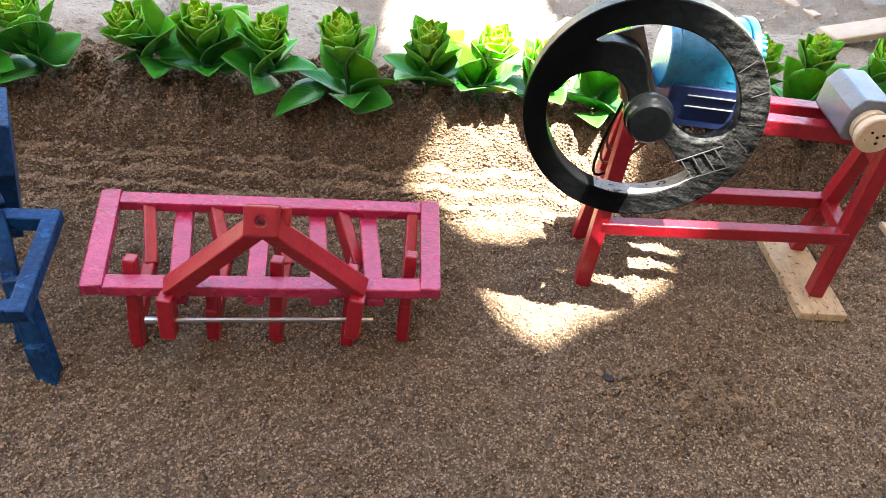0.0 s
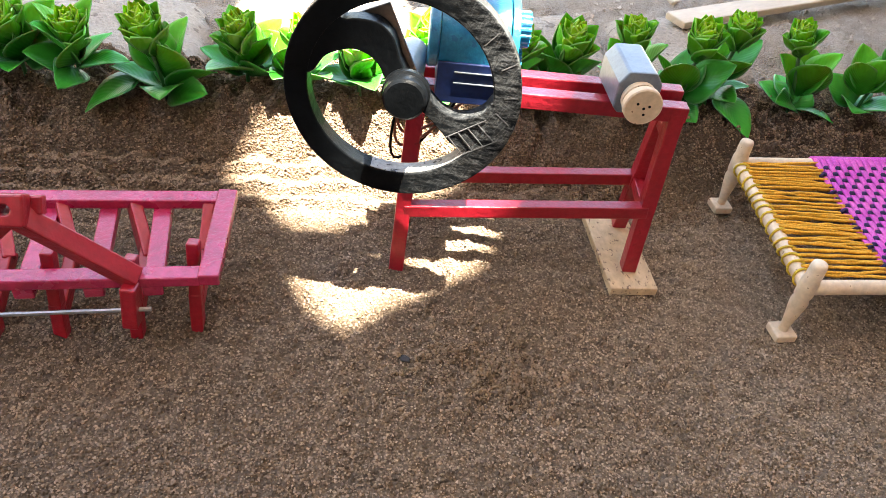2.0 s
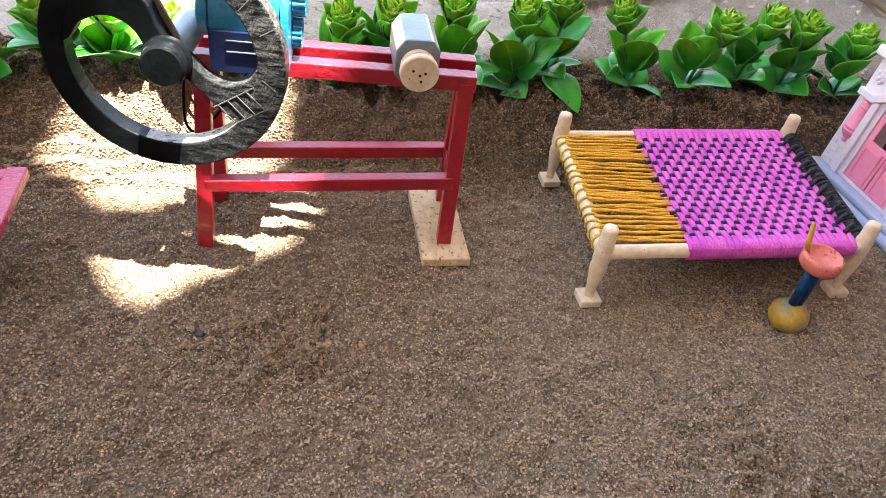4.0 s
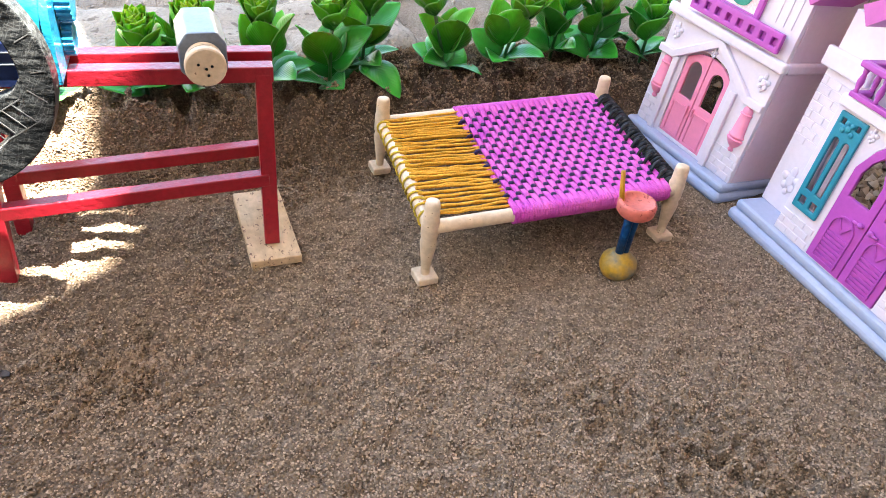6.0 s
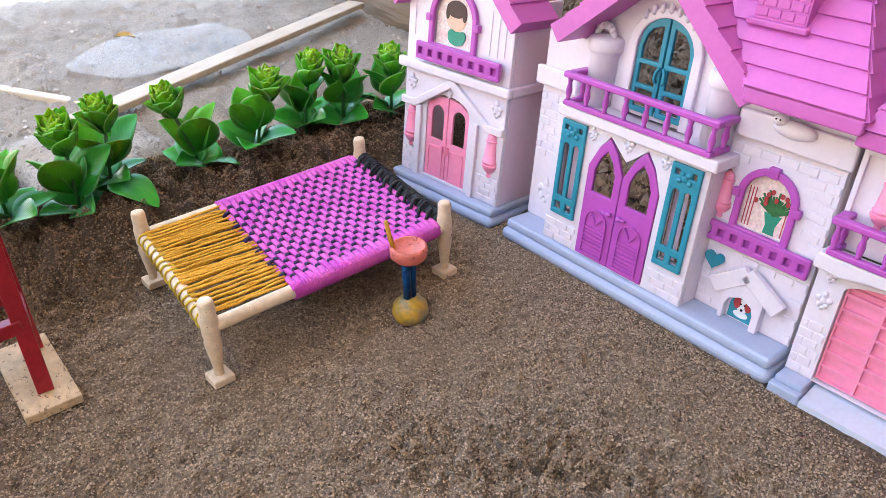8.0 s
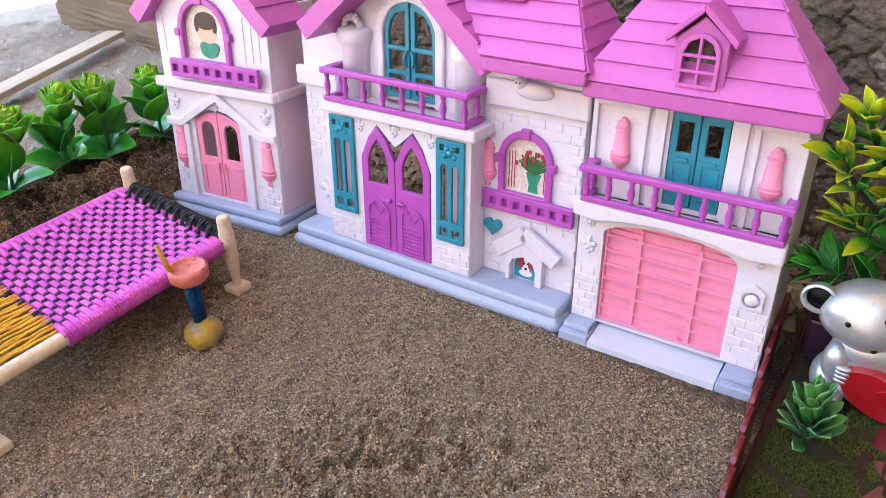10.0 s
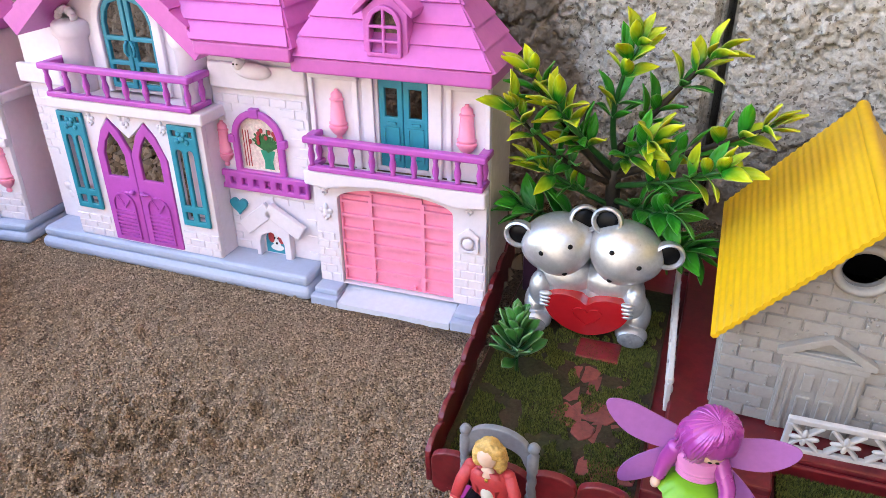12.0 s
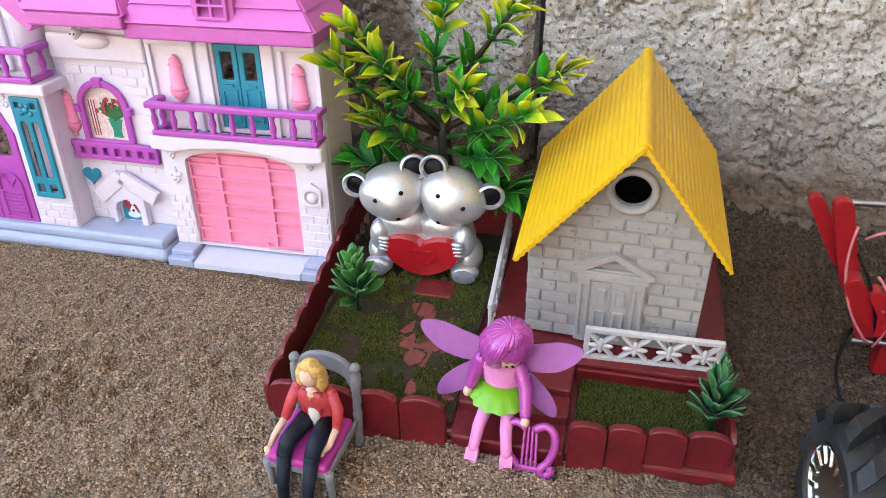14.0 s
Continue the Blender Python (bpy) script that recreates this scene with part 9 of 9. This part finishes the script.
tagged(_o, "crumpled clear plastic bag lying on grey dirt", "plastic bag")

# dark chip set at a small dark spot in the sand
_bm = bmesh.new()
plate(_bm, [(-0.0035, -0.0012), (0.0, -0.0022), (0.0042, -0.0008), (0.0030, 0.0014), (-0.0006, 0.0022), (-0.0040, 0.0012)], (), 0.0, 0.0012, pose(0.105, 0.340, on_ground(0.105, 0.340) + 0.0006, 12, -14, -35) @ FLAT)
tagged(part("dark_chip", _bm, BARK, bevel=0.0003), "tiny dark chip lying on the sand", "bark chip")

DRY = leaf_material("dry_leaf", (0.35, 0.2, 0.04), (0.5, 0.33, 0.06), 0.3, 0.6, 0.0, 6.0)
_dl = leaf_mesh("dry_leaf", 0.028, 0.014, DRY, 0.2, 0.5, base=0.85)
for _x, _y, _a in ((0.228, 1.13, 20), (0.25, 1.03, 60), (0.262, 1.012, 200), (0.222, 1.04, 130), (0.438, 1.01, 10), (0.30, 1.22, 300), (0.2, 0.97, 80)):
    _o = new("dry_leaf", _dl)
    _o.matrix_world = pose(_x, _y, on_ground(_x, _y) + 0.006, 10, 5, _a)
    tagged(_o, "small dry yellow-brown leaf on grey dirt", "leaf", "dry leaves")


# ---- loose grains and clods on the sand ----
def grains(name, n, size, seed, region, label, material, sink=0.0, rise=0.0, lump=0.0):
    """Many small angular grains, each a jittered six-cornered lump set in the bed; a region may also give heights over the bed."""
    r = np.random.RandomState(seed)
    spot = region(r, n)
    x, y = spot[0], spot[1]
    m = len(x)
    s = size[0] + (size[1] - size[0]) * r.rand(m) ** 2
    z = ground_height(x, y) - s * sink + s * rise * r.rand(m) ** 2 + lump * np.clip(vnoise(x, y, 410) + 0.5 * vnoise(x, y, 170), -0.3, 1) + (spot[2] if len(spot) > 2 else 0.0)
    k = np.arange(4) * np.pi / 2
    base = np.concatenate([np.stack([np.cos(k), np.sin(k), np.zeros(4) + 0.25], -1), [[0, 0, 1.15], [0, 0, -0.6]]])
    tri = np.array([(i, (i + 1) % 4, 4) for i in range(4)] + ([((i + 1) % 4, i, 5) for i in range(4)] if len(spot) > 2 else []))
    v = base[None] * (1 + 0.8 * (r.rand(m, 6, 3) - 0.5)) * s[:, None, None]
    v[:, 4, :2] += (r.rand(m, 2) - 0.5) * s[:, None] * 1.1
    v[:, :4, 2] += (r.rand(m, 4) - 0.6) * s[:, None] * 0.9
    ang = r.rand(m) * 6.283
    c, sn = np.cos(ang)[:, None], np.sin(ang)[:, None]
    co = np.stack([v[..., 0] * c - v[..., 1] * sn + x[:, None], v[..., 0] * sn + v[..., 1] * c + y[:, None], v[..., 2] + z[:, None]], -1).reshape(-1, 3)
    fc = (tri[None] + 6 * np.arange(m)[:, None, None]).reshape(-1, 3)
    me = bpy.data.meshes.new(name)
    me.vertices.add(len(co))
    me.vertices.foreach_set("co", co.ravel())
    me.loops.add(fc.size)
    me.loops.foreach_set("vertex_index", fc.ravel())
    me.polygons.add(len(fc))
    me.polygons.foreach_set("loop_start", np.arange(0, fc.size, 3))
    me.update(calc_edges=True)
    me.materials.append(material)
    return tagged(new(name, me), label, "sand", kind="stuff")


def heaped(r, cx, cy, per, rad, tall):
    """Grains piled into small lumps round the given middles."""
    k = np.repeat(np.arange(len(cx)), per)
    rr = rad[k] * np.sqrt(r.rand(len(k)))
    a = r.rand(len(k)) * 6.283
    h = tall[k] * np.sqrt(np.clip(1 - (rr / rad[k]) ** 2, 0, 1)) * r.rand(len(k)) ** 0.5
    return cx[k] + rr * np.cos(a), cy[k] + rr * np.sin(a), h


GRAIN = island_material("sand_grains", (0.15, 0.106, 0.071), (0.37, 0.264, 0.178))
PALEGRAIN = island_material("pale_sand_grains", (0.20, 0.147, 0.100), (0.49, 0.362, 0.247))
CLODGRAIN = island_material("clod_crumbs", (0.22, 0.156, 0.104), (0.42, 0.302, 0.203))
BANKGRAIN = island_material("bank_crumbs", (0.17, 0.117, 0.078), (0.31, 0.216, 0.146))
DAMPGRAIN = island_material("damp_soil_crumbs", (0.15, 0.100, 0.064), (0.34, 0.234, 0.152))


def over_sand(r, n):
    x, y = r.uniform(-0.30, 0.64, n), r.uniform(-0.22, 0.57, n)
    keep = (y < bank_foot(x) + np.where(x < 0.24, 0.012, 0.0) + 0.022 * vnoise(x, y, 45) + r.uniform(-0.02, 0.02, n)) & (y > 0.17 - 0.62 * np.clip(x - 0.05, -0.1, 9)) & ~((x > 0.60) & (y > -0.14)) & (x + np.maximum(-0.1 - y, 0) < 0.61)
    keep &= vnoise(x, y, 160) + 0.7 * vnoise(x, y, 60) > r.uniform(-2.6, -0.1, n)
    return x[keep], y[keep]


# grains pass from the darker set to the paler one along x
def darker_sand(r, n):
    x, y = over_sand(r, n)
    keep = r.rand(len(x)) > (x + 0.02) / 0.34
    return x[keep], y[keep]


def paler_sand(r, n):
    x, y = over_sand(r, n)
    keep = r.rand(len(x)) < (x + 0.02) / 0.34
    return x[keep], y[keep]


def over_bank(r, n):
    x = r.uniform(0.22, 0.62, n)
    return x, bank_foot(x) + 0.12 - 0.155 * r.rand(n) ** 1.3 + 0.02 * vnoise(x, x * 0, 30)


def dry_bank(r, n):
    x = r.uniform(-0.32, 0.26, n)
    return x, bank_foot(x) - 0.03 + 0.15 * r.rand(n)


def clumps(r, n):
    c = np.array([(0.158, 0.325, 0.026), (0.163, 0.335, 0.018), (0.43, 0.23, 0.035), (0.47, 0.21, 0.03), (0.49, 0.165, 0.03), (0.40, 0.27, 0.025), (0.12, 0.335, 0.05), (0.33, 0.30, 0.09), (0.52, 0.24, 0.06), (0.50, 0.10, 0.06)])
    k = r.randint(0, len(c), n)
    return heaped(r, c[k, 0] + r.randn(n) * c[k, 2] * 0.55, c[k, 1] + r.randn(n) * c[k, 2] * 0.4, 22, 0.0012 + 0.0026 * r.rand(n) ** 2, 0.0018 + 0.0040 * r.rand(n) ** 1.5)


def bank_crust(r, n):
    """Crumbs gathered into low knobs with gaps between."""
    x, y = over_bank(r, n)
    k = vnoise(x, y, 300) + 0.6 * vnoise(x, y, 120)
    keep = k > r.uniform(-0.7, 0.0, n)
    return x[keep], y[keep], 0.0024 * np.clip(k[keep] + 0.1, 0, 1)


def bank_heaps(r, n):
    x, y = over_bank(r, n)
    return heaped(r, x, y, 13, 0.0012 + 0.0028 * r.rand(n) ** 2, 0.0012 + 0.0030 * r.rand(n) ** 2)


def bank_lumps(r, n):
    x = r.uniform(-0.32, 0.26, n)
    return heaped(r, x, bank_foot(x) + 0.005 + 0.09 * r.rand(n), 18, 0.0012 + 0.0030 * r.rand(n) ** 2, 0.001 + 0.003 * r.rand(n) ** 2)


grains("sand_grains", 600000, (0.00036, 0.00092), 3, darker_sand, "loose coarse sand grains", GRAIN, 0.15, 1.3, 0.0007)
grains("pale_sand_grains", 600000, (0.00036, 0.00090), 13, paler_sand, "loose paler sand grains before the toy houses", PALEGRAIN, 0.15, 1.3, 0.0007)
grains("bank_crumbs", 45000, (0.0005, 0.0013), 8, dry_bank, "dry sandy crumbs on the bank", BANKGRAIN)
grains("bank_clods", 900, (0.0005, 0.0011), 9, bank_lumps, "crumbled clods of sandy soil on the bank", BANKGRAIN, 0.2)
grains("soil_crumbs", 46000, (0.0005, 0.0012), 4, bank_crust, "damp brown soil crumbs on the bank", DAMPGRAIN, 0.0, 0.8)
grains("soil_heaps", 1300, (0.0005, 0.0012), 14, bank_heaps, "small crumbly lumps of damp soil on the bank", DAMPGRAIN, 0.1)
def by_wall(r, n):
    x, y = r.uniform(0.44, 0.74, n), r.uniform(-0.32, -0.10, n)
    keep = x + np.maximum(-0.1 - y, 0) > 0.58
    return x[keep], y[keep]


def over_dirt(r, n):
    x, y = r.uniform(0.0, 0.75, n), r.uniform(0.66, 1.15, n)
    return x[y > bank_foot(x) + 0.12], y[y > bank_foot(x) + 0.12]


WALLSOIL = island_material("dark_soil_crumbs", (0.035, 0.024, 0.016), (0.135, 0.095, 0.065))
DIRTCRUMB = island_material("dirt_crumbs", (0.30, 0.26, 0.21), (0.55, 0.48, 0.40))
grains("wall_soil", 34000, (0.0005, 0.0016), 6, by_wall, "loose brown soil heaped by the wall", WALLSOIL)
def behind_houses(r, n):
    return r.uniform(0.655, 0.755, n), r.uniform(0.08, 0.62, n)


LUMP = island_material("pale_soil_lumps", (0.13, 0.094, 0.062), (0.46, 0.35, 0.25))
grains("back_soil", 5200, (0.0016, 0.0062), 12, behind_houses, "lumpy pale soil heaped behind the toy houses", LUMP, 0.1)
grains("dirt_crumbs", 2600, (0.0006, 0.0030), 7, over_dirt, "pale crumbs and pebbles strewn over grey dirt", DIRTCRUMB)
grains("sand_clods", 520, (0.0005, 0.0011), 5, clumps, "small crumbled clods of sand", CLODGRAIN)
